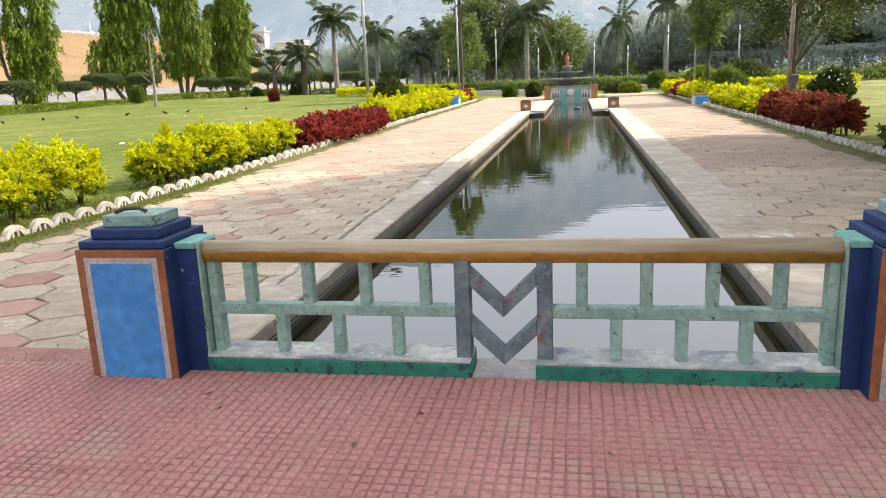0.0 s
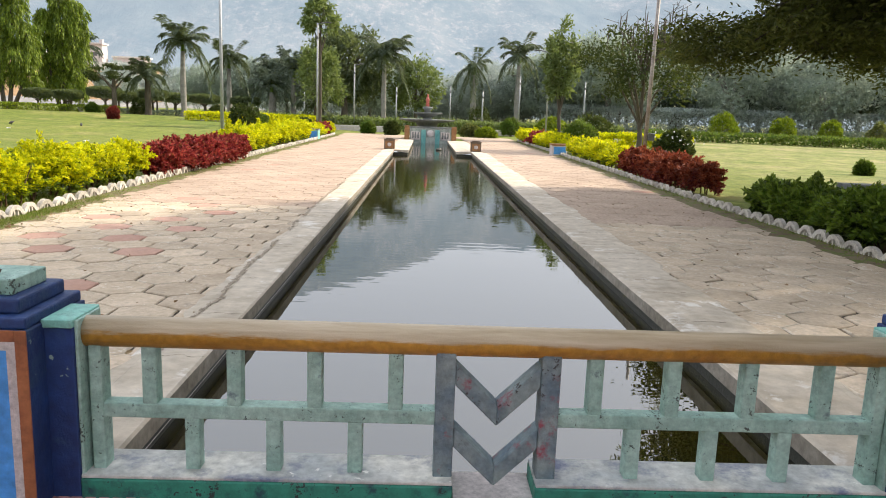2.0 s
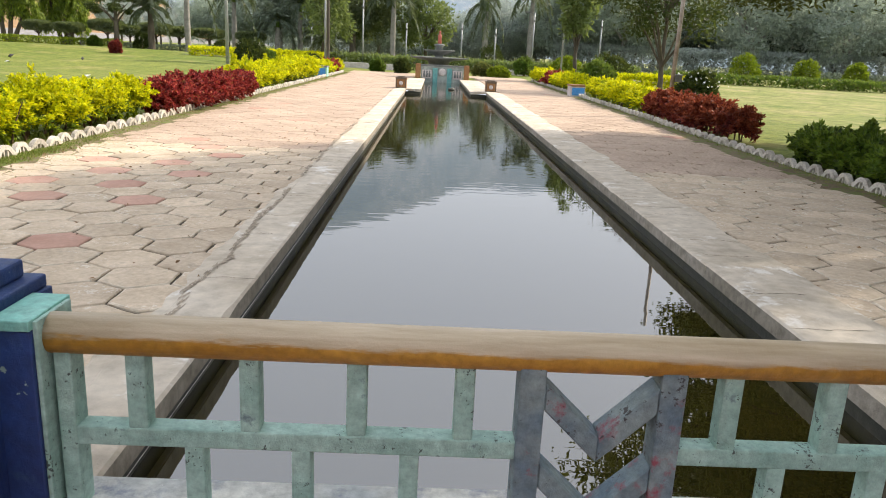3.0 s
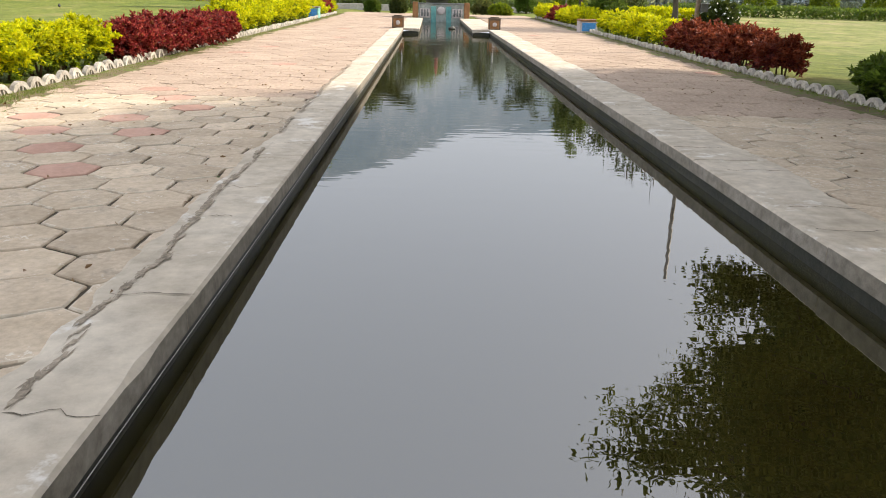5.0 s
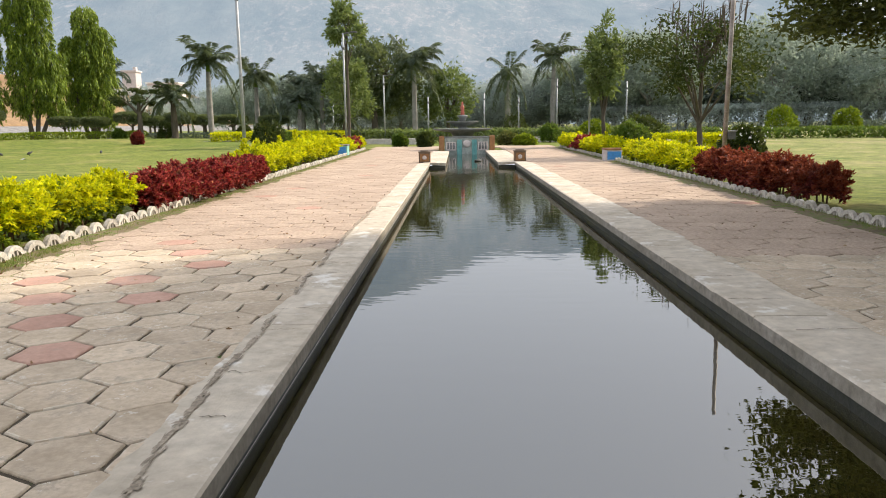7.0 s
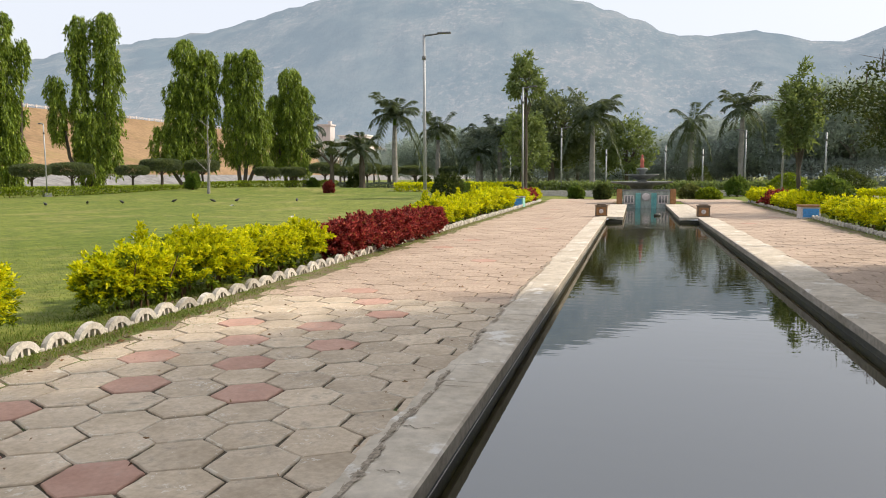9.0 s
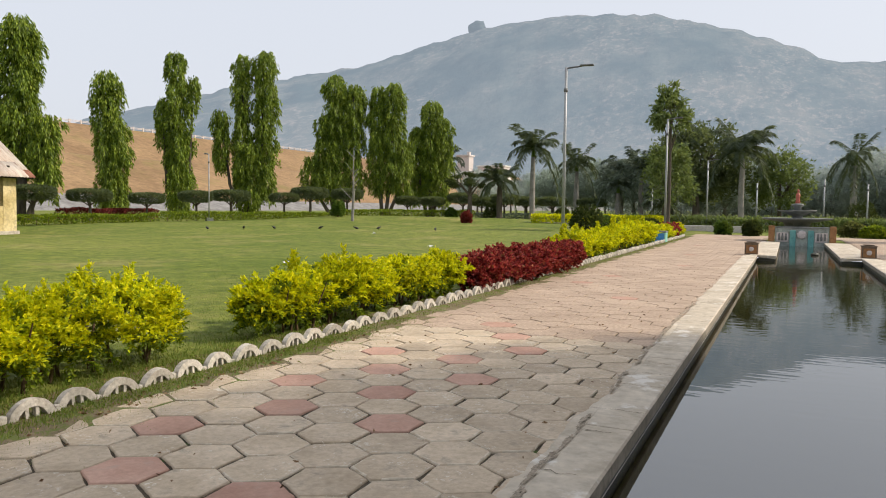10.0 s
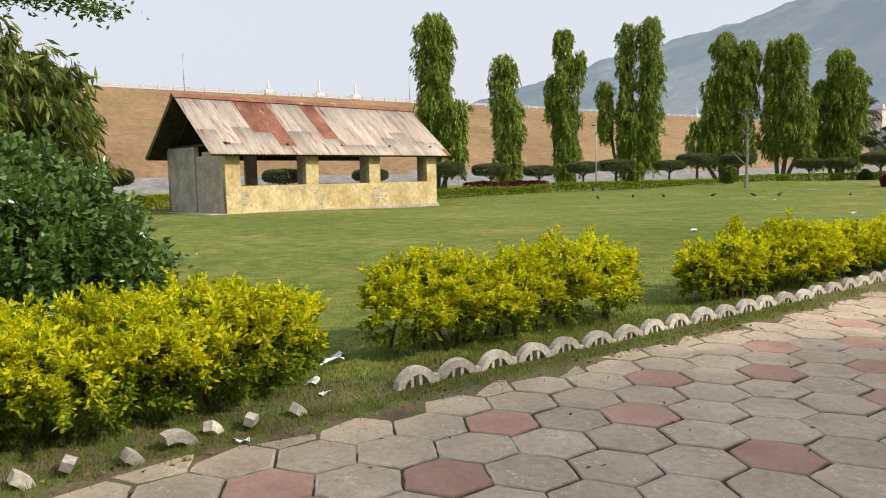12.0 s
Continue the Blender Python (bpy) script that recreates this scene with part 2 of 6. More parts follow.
M["leaf_hedge"] = leafy("fresh_green_leaves", [(0, (0.03, 0.065, 0.01)), (0.5, (0.09, 0.16, 0.018)), (1, (0.2, 0.28, 0.035))], 0.4, 0.35)
M["leaf_mango"] = leafy("mango_leaves", [(0, (0.05, 0.075, 0.018)), (0.6, (0.12, 0.155, 0.035)), (1, (0.27, 0.27, 0.07))], 0.35, 0.3)
M["leaf_gloss"] = leafy("glossy_leaves", [(0, (0.035, 0.08, 0.018)), (0.6, (0.075, 0.15, 0.03)), (1, (0.14, 0.23, 0.055))], 0.28, 0.2)
M["leaf_mast"] = leafy("weeping_leaves", [(0, (0.05, 0.09, 0.014)), (0.5, (0.16, 0.235, 0.024)), (1, (0.32, 0.39, 0.04))], 0.4, 0.3)
M["leaf_dark"] = leafy("dark_leaves", [(0, (0.016, 0.032, 0.008)), (0.6, (0.038, 0.06, 0.015)), (1, (0.085, 0.1, 0.025))], 0.55, 0.25, (0.25, 0.3, 0.05))
# dark leaves with haze mixed into the colour, greyer and lighter
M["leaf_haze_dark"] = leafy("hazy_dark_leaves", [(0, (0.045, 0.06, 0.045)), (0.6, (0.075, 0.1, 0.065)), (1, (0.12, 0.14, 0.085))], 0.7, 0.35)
M["leaf_olive"] = leafy("olive_leaves", [(0, (0.05, 0.06, 0.025)), (0.6, (0.1, 0.11, 0.04)), (1, (0.2, 0.18, 0.06))], 0.6, 0.3)
# distant greenery: haze is painted in as paler, greyer leaf colours
M["leaf_far_haze"] = leafy("hazed_distant_leaves", [(0, (0.09, 0.12, 0.095)), (0.6, (0.13, 0.165, 0.125)), (1, (0.18, 0.21, 0.15))], 0.8, 0.2, (0.3, 0.35, 0.2))
M["leaf_farther_haze"] = leafy("hazy_leaves", [(0, (0.34, 0.395, 0.38)), (0.6, (0.4, 0.455, 0.43)), (1, (0.46, 0.51, 0.475))], 0.9, 0.45, (0.45, 0.5, 0.46))
# midground green, dulled in colour to carry some haze
M["leaf_hazed_green"] = leafy("hazed_green_leaves", [(0, (0.07, 0.105, 0.045)), (0.6, (0.125, 0.17, 0.065)), (1, (0.2, 0.25, 0.09))], 0.6, 0.35)
# wood behind the lawn, likewise paled in colour for haze
M["leaf_mid_haze"] = leafy("hazed_woodland_leaves", [(0, (0.28, 0.335, 0.3)), (0.6, (0.34, 0.4, 0.345)), (1, (0.4, 0.46, 0.38))], 0.8, 0.45, (0.38, 0.44, 0.3))
M["leaf_bough"] = leafy("bough_leaves", [(0, (0.04, 0.05, 0.016)), (0.6, (0.085, 0.1, 0.026)), (1, (0.17, 0.18, 0.05))], 0.5, 0.45, (0.35, 0.38, 0.08))
M["frond"] = leafy("palm_fronds", [(0, (0.045, 0.065, 0.05)), (0.6, (0.075, 0.1, 0.07)), (1, (0.12, 0.145, 0.09))], 0.5, 0.25)
M["pod"] = surface("pod", (0.06, 0.045, 0.03), (0.1, 0.075, 0.05), 3, 10, 0.8, 0.2)
M["yellow_wash"] = surface("yellow_wash", (0.46, 0.36, 0.17), (0.66, 0.55, 0.31), 0.9, 6, 0.88, 0.3, 14, spots=(0.36, 0.3, 0.22), spot_scale=1.1, spot_at=0.55, spot_soft=0.1)
M["grey_plaster"] = surface("grey_plaster", (0.33, 0.285, 0.23), (0.5, 0.45, 0.38), 1.2, 10, 0.9, 0.3, spots=(0.5, 0.46, 0.4), spot_scale=1.2, spot_at=0.6)
# dark timber; also colours the sheet that stands for shade under the tin
M["dark_wood_and_shade"] = surface("dark_wood_and_shade", (0.03, 0.025, 0.02), (0.07, 0.055, 0.04), 3, 20, 0.85, 0.3)
M["tin"] = surface("tin", (0.34, 0.265, 0.21), (0.5, 0.45, 0.39), 0.9, 10, 0.65, 0.2, metal=0.1, stretch=(0.3, 2.6, 0.3), spots=(0.2, 0.085, 0.05), spot_scale=1.5, spot_at=0.545, spot_soft=0.1, per_object=0.16)
M["tin_rust"] = surface("tin_rust", (0.15, 0.05, 0.03), (0.27, 0.11, 0.06), 1.3, 10, 0.75, 0.2, spots=(0.38, 0.27, 0.2), spot_scale=1.5, spot_at=0.62, per_object=0.2)
M["steel"] = surface("steel", (0.3, 0.31, 0.32), (0.4, 0.41, 0.42), 3, 20, 0.5, 0.1, metal=0.2)
M["steel_dark"] = surface("steel_dark", (0.1, 0.1, 0.105), (0.17, 0.17, 0.17), 3, 20, 0.6, 0.1)
M["rust_pole"] = surface("rust_pole", (0.25, 0.2, 0.17), (0.4, 0.36, 0.33), 3, 20, 0.6, 0.2)
M["white_paint"] = surface("white_paint", (0.66, 0.65, 0.62), (0.8, 0.79, 0.76), 1, 10, 0.7, 0.2)
M["box_ochre"] = surface("box_ochre", (0.24, 0.11, 0.04), (0.33, 0.17, 0.065), 4, 25, 0.65, 0.3)
M["box_cap"] = surface("box_cap", (0.1, 0.07, 0.045), (0.17, 0.12, 0.08), 4, 25, 0.7, 0.3)
M["teal_paint"] = surface("teal_paint", (0.1, 0.3, 0.3), (0.17, 0.42, 0.4), 3, 20, 0.6, 0.2)
M["grey_stone"] = surface("grey_stone", (0.13, 0.14, 0.14), (0.22, 0.23, 0.22), 3, 20, 0.7, 0.3)
M["worn_stone"] = surface("worn_stone", (0.24, 0.27, 0.25), (0.38, 0.42, 0.38), 3, 20, 0.8, 0.4, spots=(0.1, 0.12, 0.11), spot_scale=5, spot_at=0.58, spot_soft=0.1)
M["statue_red"] = surface("statue_red", (0.36, 0.08, 0.06), (0.46, 0.13, 0.09), 6, 30, 0.6, 0.2)
M["dry_bank"] = surface("dry_bank", (0.22, 0.14, 0.075), (0.31, 0.205, 0.11), 0.05, 0.8, 0.95, 0.6, 3, spots=(0.2, 0.17, 0.06), spot_scale=0.07, spot_at=0.55, spot_soft=0.2, world_space=True)
M["rubble"] = surface("rubble", (0.17, 0.165, 0.16), (0.28, 0.27, 0.26), 0.6, 3, 0.9, 0.8, 2.5, world_space=True)
M["paper"] = surface("paper", (0.7, 0.7, 0.7), (0.85, 0.85, 0.85), 6, 20, 0.8, 0.1)
M["dead_leaf"] = leafy("dead_leaves", [(0, (0.12, 0.06, 0.03)), (0.6, (0.25, 0.15, 0.08)), (1, (0.4, 0.3, 0.18))], 0.8, 0.1, (0.3, 0.2, 0.1))
M["bird_black"] = surface("bird_black", (0.015, 0.015, 0.015), (0.03, 0.03, 0.03), 5, 30, 0.6, 0.1)

# murky still water, faint ripples
m, n, l, p = node_mat("water")
p.inputs["Base Color"].default_value = (0.022, 0.019, 0.004, 1)
p.inputs["Roughness"].default_value, p.inputs["IOR"].default_value = 0.006, 2.62
geo = n.new("ShaderNodeNewGeometry").outputs["Position"]
b = n.new("ShaderNodeBump")
b.inputs["Strength"].default_value, b.inputs["Distance"].default_value = 0.045, 0.02
l.new(noise_of(n, l, geo, 1.0, 2, 0.5, (2.2, 5.5, 1)), b.inputs["Height"])
b2 = n.new("ShaderNodeBump")
b2.inputs["Distance"].default_value = 0.02
rip = ramp_of(n, l, noise_of(n, l, geo, 0.22, 1), [(0.55, (0, 0, 0)), (0.75, (0.09, 0.09, 0.09))])
sep = n.new("ShaderNodeSeparateXYZ")
l.new(geo, sep.inputs[0])
breeze = n.new("ShaderNodeMapRange")
breeze.inputs["From Min"].default_value, breeze.inputs["From Max"].default_value, breeze.inputs["To Max"].default_value = 5.0, 20.0, 0.1
l.new(sep.outputs[1], breeze.inputs["Value"])
l.new(mixed(n, l, 1.0, rip, breeze.outputs[0], "ADD"), b2.inputs["Strength"])
l.new(noise_of(n, l, geo, 1.0, 1, 0.4, (0.9, 9.0, 1)), b2.inputs["Height"])
l.new(b.outputs[0], b2.inputs["Normal"])
l.new(b2.outputs[0], p.inputs["Normal"])
M["water"] = m

# the far hills; the morning haze over them is a glow in the material
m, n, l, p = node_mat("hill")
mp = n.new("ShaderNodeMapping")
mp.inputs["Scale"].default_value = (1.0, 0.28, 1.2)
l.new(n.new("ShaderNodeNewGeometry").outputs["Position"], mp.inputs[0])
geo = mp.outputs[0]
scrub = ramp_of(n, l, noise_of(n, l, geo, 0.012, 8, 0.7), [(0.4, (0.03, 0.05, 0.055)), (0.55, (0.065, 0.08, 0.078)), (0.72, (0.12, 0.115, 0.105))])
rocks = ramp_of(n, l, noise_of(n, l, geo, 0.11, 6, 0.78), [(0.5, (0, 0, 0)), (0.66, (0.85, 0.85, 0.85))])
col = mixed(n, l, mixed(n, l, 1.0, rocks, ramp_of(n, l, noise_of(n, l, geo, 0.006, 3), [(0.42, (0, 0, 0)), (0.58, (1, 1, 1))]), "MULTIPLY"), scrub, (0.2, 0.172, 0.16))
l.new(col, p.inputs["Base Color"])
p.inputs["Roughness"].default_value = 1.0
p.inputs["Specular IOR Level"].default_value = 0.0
# haze put in as pale blue emission on hills and boulder
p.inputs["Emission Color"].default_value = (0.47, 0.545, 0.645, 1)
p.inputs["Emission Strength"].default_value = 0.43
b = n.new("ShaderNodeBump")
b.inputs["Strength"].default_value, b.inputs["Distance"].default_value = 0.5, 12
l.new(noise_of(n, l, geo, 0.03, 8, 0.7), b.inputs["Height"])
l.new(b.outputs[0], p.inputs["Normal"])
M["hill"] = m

# ---- building helpers ----
def box(bm, x0, x1, y0, y1, z0, z1, bevel=0.0):
    v = [bm.verts.new((x, y, z)) for x in (x0, x1) for y in (y0, y1) for z in (z0, z1)]
    fs = [bm.faces.new([v[i] for i in q]) for q in ((0, 1, 3, 2), (4, 6, 7, 5), (0, 4, 5, 1), (2, 3, 7, 6), (0, 2, 6, 4), (1, 5, 7, 3))]
    if bevel:
        bmesh.ops.bevel(bm, geom=list({e for f in fs for e in f.edges}), offset=bevel, segments=2, profile=0.5, affect="EDGES")
    return bm


def tube(bm, p0, p1, r0, r1, seg=8, caps=True):
    p0, p1 = Vector(p0), Vector(p1)
    d = (p1 - p0).normalized()
    a = d.orthogonal().normalized()
    b = d.cross(a)
    rings = []
    for p, r in ((p0, r0), (p1, r1)):
        rings.append([bm.verts.new(p + (a * math.cos(k * 2 * math.pi / seg) + b * math.sin(k * 2 * math.pi / seg)) * r) for k in range(seg)])
    for k in range(seg):
        f = bm.faces.new((rings[0][k], rings[0][(k + 1) % seg], rings[1][(k + 1) % seg], rings[1][k]))
        f.smooth = True
    if caps:
        bm.faces.new(rings[0][::-1])
        bm.faces.new(rings[1])
    return bm


def chain(bm, pts, radii, seg=8):
    """A bent tapered limb through several points."""
    prev = None
    for i, (q, r) in enumerate(zip(pts, radii)):
        q = Vector(q)
        d = (Vector(pts[min(i + 1, len(pts) - 1)]) - Vector(pts[max(i - 1, 0)])).normalized()
        a = d.cross(Vector((0.31, 0.95, 0.11))).normalized()
        b = d.cross(a)
        ring = [bm.verts.new(q + (a * math.cos(k * 2 * math.pi / seg) + b * math.sin(k * 2 * math.pi / seg)) * r) for k in range(seg)]
        if prev:
            for k in range(seg):
                f = bm.faces.new((prev[k], prev[(k + 1) % seg], ring[(k + 1) % seg], ring[k]))
                f.smooth = True
        prev = ring
    return bm


def lathe(bm, profile, seg=24, cx=0.0, cy=0.0):
    rings = [[bm.verts.new((cx + r * math.cos(k * 2 * math.pi / seg), cy + r * math.sin(k * 2 * math.pi / seg), z)) for k in range(seg)] for r, z in profile]
    for a, b in zip(rings, rings[1:]):
        for k in range(seg):
            f = bm.faces.new((a[k], a[(k + 1) % seg], b[(k + 1) % seg], b[k]))
            f.smooth = True
    bm.faces.new(rings[0][::-1])
    bm.faces.new(rings[-1])
    return bm


def mesh_of(name, bm, material):
    me = bpy.data.meshes.new(name)
    bm.normal_update()
    bm.to_mesh(me)
    bm.free()
    me.materials.append(material)
    return me


def part(name, bm, material, parent, label=""):
    ob = new(name, mesh_of(name, bm, material))
    ob.parent = parent
    return tagged(ob, label)


def thing(name, x, y, z, label, category, group="", kind=""):
    ob = new(name)
    ob.location = (x, y, z)
    ob.empty_display_size = 0.2
    return tagged(ob, label, category, group, kind)


def solid(name, bm, material, label, category="", kind="", group=""):
    return tagged(new(name, mesh_of(name, bm, material)), label, category, group, kind)


rng = np.random.default_rng(7)


def unit(v):
    return v / np.maximum(np.linalg.norm(v, axis=1, keepdims=True), 1e-6)


def leaf_mesh(name, pos, way, length, width, material, fold=0.25, sag=0.0):
    """Many small folded leaves, each two triangles of its own."""
    k = len(pos)
    way = unit(way)
    side = unit(np.cross(way, rng.normal(size=(k, 3))))
    nrm = np.cross(side, way)
    ln = (length * rng.uniform(0.7, 1.25, k))[:, None]
    wd = (width * rng.uniform(0.75, 1.2, k))[:, None]
    tip = pos + way * ln + np.array([0, 0, -sag]) * ln
    mid = pos + way * ln * 0.45 + nrm * wd * fold
    co = np.stack([pos, mid + side * wd * 0.5, tip, mid - side * wd * 0.5], 1).reshape(-1, 3)
    base = np.arange(k)[:, None] * 4
    tri = np.concatenate([base + [[0, 1, 2]], base + [[0, 2, 3]]], 1).reshape(-1, 3)
    me = bpy.data.meshes.new(name)
    me.vertices.add(4 * k)
    me.vertices.foreach_set("co", co.ravel())
    me.loops.add(6 * k)
    me.loops.foreach_set("vertex_index", tri.ravel().astype(np.int32))
    me.polygons.add(2 * k)
    me.polygons.foreach_set("loop_start", np.arange(0, 6 * k, 3, dtype=np.int32))
    me.update(calc_edges=True)
    me.materials.append(material)
    return me


def leaves(name, parent, label, *args, **kw):
    ob = new(name, leaf_mesh(name, *args, **kw))
    ob.parent = parent
    return tagged(ob, label)


def smooth(a, b, v):
    t = min(max((v - a) / (b - a), 0), 1)
    return t * t * (3 - 2 * t)


# channel and walks
CL, CR = -1.60, 1.695          # inner edges of the coping
OL, OR = -1.97, 2.26          # outer edges of the coping
NL, NR = -0.98, 1.04          # the narrow reach
Y_STEP, Y_END = 28.4, 41.6
EL, ER = -5.72, 5.28          # lines of the edging stones
WATER = -0.2
PLAT = 0.045


def edge_left(y):
    return EL - 0.012 * max(y - 6, 0)


def edge_right(y):
    return ER + 0.014 * max(y - 10, 0)


def ground_z(x, y):
    if EL - 0.6 < x < ER + 0.6 and y > -0.86:
        return -0.05
    if y < -0.8 and -5.5 < x < 9:
        return -0.05
    z = 0.02 * noise.noise((x * 0.25, y * 0.25, 0))
    if x < -14:
        d = math.hypot(x, y)
        z += 0.35 * smooth(34, 72, d)
        z += 0.35 * math.exp(-(((x + 38) / 9) ** 2 + ((y - 58) / 7) ** 2)) + 0.28 * math.exp(-(((x + 26) / 8) ** 2 + ((y - 62) / 6) ** 2))
        z -= 0.25 * math.exp(-(((x + 38) / 6) ** 2 + ((y - 25) / 6) ** 2))
    if x > 8:
        z += 0.5 * smooth(20, 70, y) * smooth(8, 20, x)
    return z


# ---- ground sheet with the channel left open ----
xs = sorted(set([-4000, -2500, -1500, -900, -500, -300, -200, -150, -110, -95, -85] + [float(v) for v in range(-80, -8, 4)] + [-7, -6.33, EL - 0.02, -5, -4, CL - 0.06, NL - 0.06, 0, NR + 0.06, CR + 0.06, 3, 4.5, ER + 0.02, 5.9, 7, 9, 12, 16, 20, 25, 30, 40, 50, 60, 80, 110, 150, 250, 500, 900, 1500, 2500, 4000]))
ys = sorted(set([-4000, -2000, -800, -300, -120, -60, -30, -15, -9, -5, -2, -0.88, -0.66, 0.5] + [float(v) for v in range(2, 28, 3)] + [Y_STEP, 31, 34, 37, Y_END + 0.1] + [float(v) for v in range(45, 100, 4)] + [110, 130, 160, 220, 300, 420, 600, 900, 1500, 2500, 4000]))
bm = bmesh.new()
gv = {}
for i, x in enumerate(xs):
    for j, y in enumerate(ys):
        gv[i, j] = bm.verts.new((x, y, ground_z(x, y)))
for i in range(len(xs) - 1):
    for j in range(len(ys) - 1):
        cx, cy = (xs[i] + xs[i + 1]) / 2, (ys[j] + ys[j + 1]) / 2
        wide = CL - 0.06 < cx < CR + 0.06 and -0.66 < cy < Y_STEP
        narrow = NL - 0.06 < cx < NR + 0.06 and Y_STEP < cy < Y_END + 0.1
        if not (wide or narrow):
            bm.faces.new((gv[i, j], gv[i + 1, j], gv[i + 1, j + 1], gv[i, j + 1])).smooth = True
solid("ground", bm, M["lawn"], "wide mown lawn with dry yellowish patches", "lawn", "structure")

# channel basin: walls and floor under the water
bm = bmesh.new()
box(bm, CL - 0.3, CL - 0.04, -0.66, Y_STEP + 0.2, -0.7, -0.1)
box(bm, CR + 0.04, CR + 0.3, -0.66, Y_STEP + 0.2, -0.7, -0.1)
box(bm, CL - 0.04, CR + 0.04, -0.81, -0.44, -0.7, -0.04)
box(bm, CL - 0.04, NL - 0.04, Y_STEP + 0.04, Y_STEP + 0.24, -0.7, -0.1)
box(bm, NR + 0.04, CR + 0.04, Y_STEP + 0.04, Y_STEP + 0.24, -0.7, -0.1)
box(bm, NL - 0.3, NL - 0.04, Y_STEP + 0.24, Y_END + 0.1, -0.7, -0.1)
box(bm, NR + 0.04, NR + 0.3, Y_STEP + 0.24, Y_END + 0.1, -0.7, -0.1)
box(bm, CL - 0.3, CR + 0.3, -0.81, Y_END + 0.1, -0.8, -0.7)
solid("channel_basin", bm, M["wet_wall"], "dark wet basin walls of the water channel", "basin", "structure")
bm = bmesh.new()
vs = [bm.verts.new((x, y, WATER)) for x, y in ((CL - 0.05, -0.46), (CR + 0.05, -0.46), (CR + 0.05, Y_STEP + 0.05), (NR + 0.05, Y_STEP + 0.05), (NR + 0.05, Y_END), (NL - 0.05, Y_END), (NL - 0.05, Y_STEP + 0.05), (CL - 0.05, Y_STEP + 0.05))]
bm.faces.new(vs)
solid("water", bm, M["water"], "still dark water mirroring sky and hills", "water", "structure")


# coping slabs, cast in lengths with fine joints and slightly chipped edges
def coping(name, x_in, x_out, y0, y1, seed):
    holder = thing(name, (x_in + x_out) / 2, y0, 0, "worn grey concrete coping along the channel", "kerb", kind="structure")
    r = random.Random(seed)
    y = y0
    while y < y1 - 0.01:
        ln = min(r.uniform(2.2, 3.4), y1 - y)
        if y1 - y - ln < 0.8:
            ln = y1 - y
        bm = bmesh.new()
        k = max(2, int(ln / 0.16))
        top = 0.014 + r.uniform(-0.003, 0.003)
        rows_ = []
        for j in range(k + 1):
            yy = y + 0.003 + (ln - 0.006) * j / k
            o = x_out + (noise.noise((yy * 1.7, seed, 0)) * 0.035 + noise.noise((yy * 6, seed, 3)) * 0.018)
            chip = max(0, noise.noise((yy * 4.0, seed + 5, 0)) - 0.35) * 0.05
            s = 1 if x_out > x_in else -1
            prof = ((o, -0.03), (o, top - 0.006), (o - s * 0.012, top), (x_in + s * (0.014 + chip), top), (x_in, top - 0.014 - chip), (x_in, -0.098), (x_in + s * 0.06, -0.1))
            rows_.append([bm.verts.new((px - holder.location.x, yy - y0, pz)) for px, pz in prof])
        for a, b in zip(rows_, rows_[1:]):
            for q in range(len(a) - 1):
                bm.faces.new((a[q], b[q], b[q + 1], a[q + 1]))
        for end in (rows_[0], rows_[-1]):
            bm.faces.new(end)
        bmesh.ops.recalc_face_normals(bm, faces=bm.faces[:])
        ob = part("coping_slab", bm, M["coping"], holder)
        # upright sides of the slab take a darker concrete than the top
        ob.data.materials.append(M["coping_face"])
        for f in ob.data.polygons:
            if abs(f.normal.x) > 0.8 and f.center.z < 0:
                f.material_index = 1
        y += ln
    return holder


coping("coping_left", CL, OL, -0.46, Y_STEP, 1)
coping("coping_right", CR, OR, -0.46, Y_STEP, 2)
coping("coping_narrow_left", NL, OL + 0.1, Y_STEP, Y_END, 3)
coping("coping_narrow_right", NR, OR - 0.1, Y_STEP, Y_END, 4)

bm = bmesh.new()
chain(bm, [(CL + 0.002, -0.3 + 0.92 * k, -0.118 + 0.006 * noise.noise((k * 0.7, 2, 0))) for k in range(31)], [0.0022] * 31, 5)
solid("cable", bm, M["grey_white"], "thin white cable clipped along the channel wall", "cable")

# smeared mortar where the pavers meet the coping
for name, x_edge, sgn, seed in (("mortar_left", OL, -1, 3.0), ("mortar_right", OR, 1, 8.0)):
    bm = bmesh.new()
    prev = None
    for k in range(360):
        y = -0.42 + k * 0.079
        w = 0.1 + 0.1 * noise.noise((y * 0.9, seed, 0)) + 0.06 * noise.noise((y * 4.5, seed, 2))
        ring = [bm.verts.new((x_edge - sgn * 0.03, y, 0.009)), bm.verts.new((x_edge + sgn * max(w, 0.02) * 0.7, y, 0.008)), bm.verts.new((x_edge + sgn * max(w + 0.02, 0.04), y, -0.012))]
        if prev:
            for q in range(2):
                bm.faces.new((prev[q], ring[q], ring[q + 1], prev[q + 1]))
        prev = ring
    bmesh.ops.recalc_face_normals(bm, faces=bm.faces[:])
    solid(name, bm, M["coping"], "smeared pale mortar beside the coping", "mortar", "structure")

# broken mortar seam beside the left coping: ragged shallow flakes in a broken line
bm = bmesh.new()
yy = 0.6
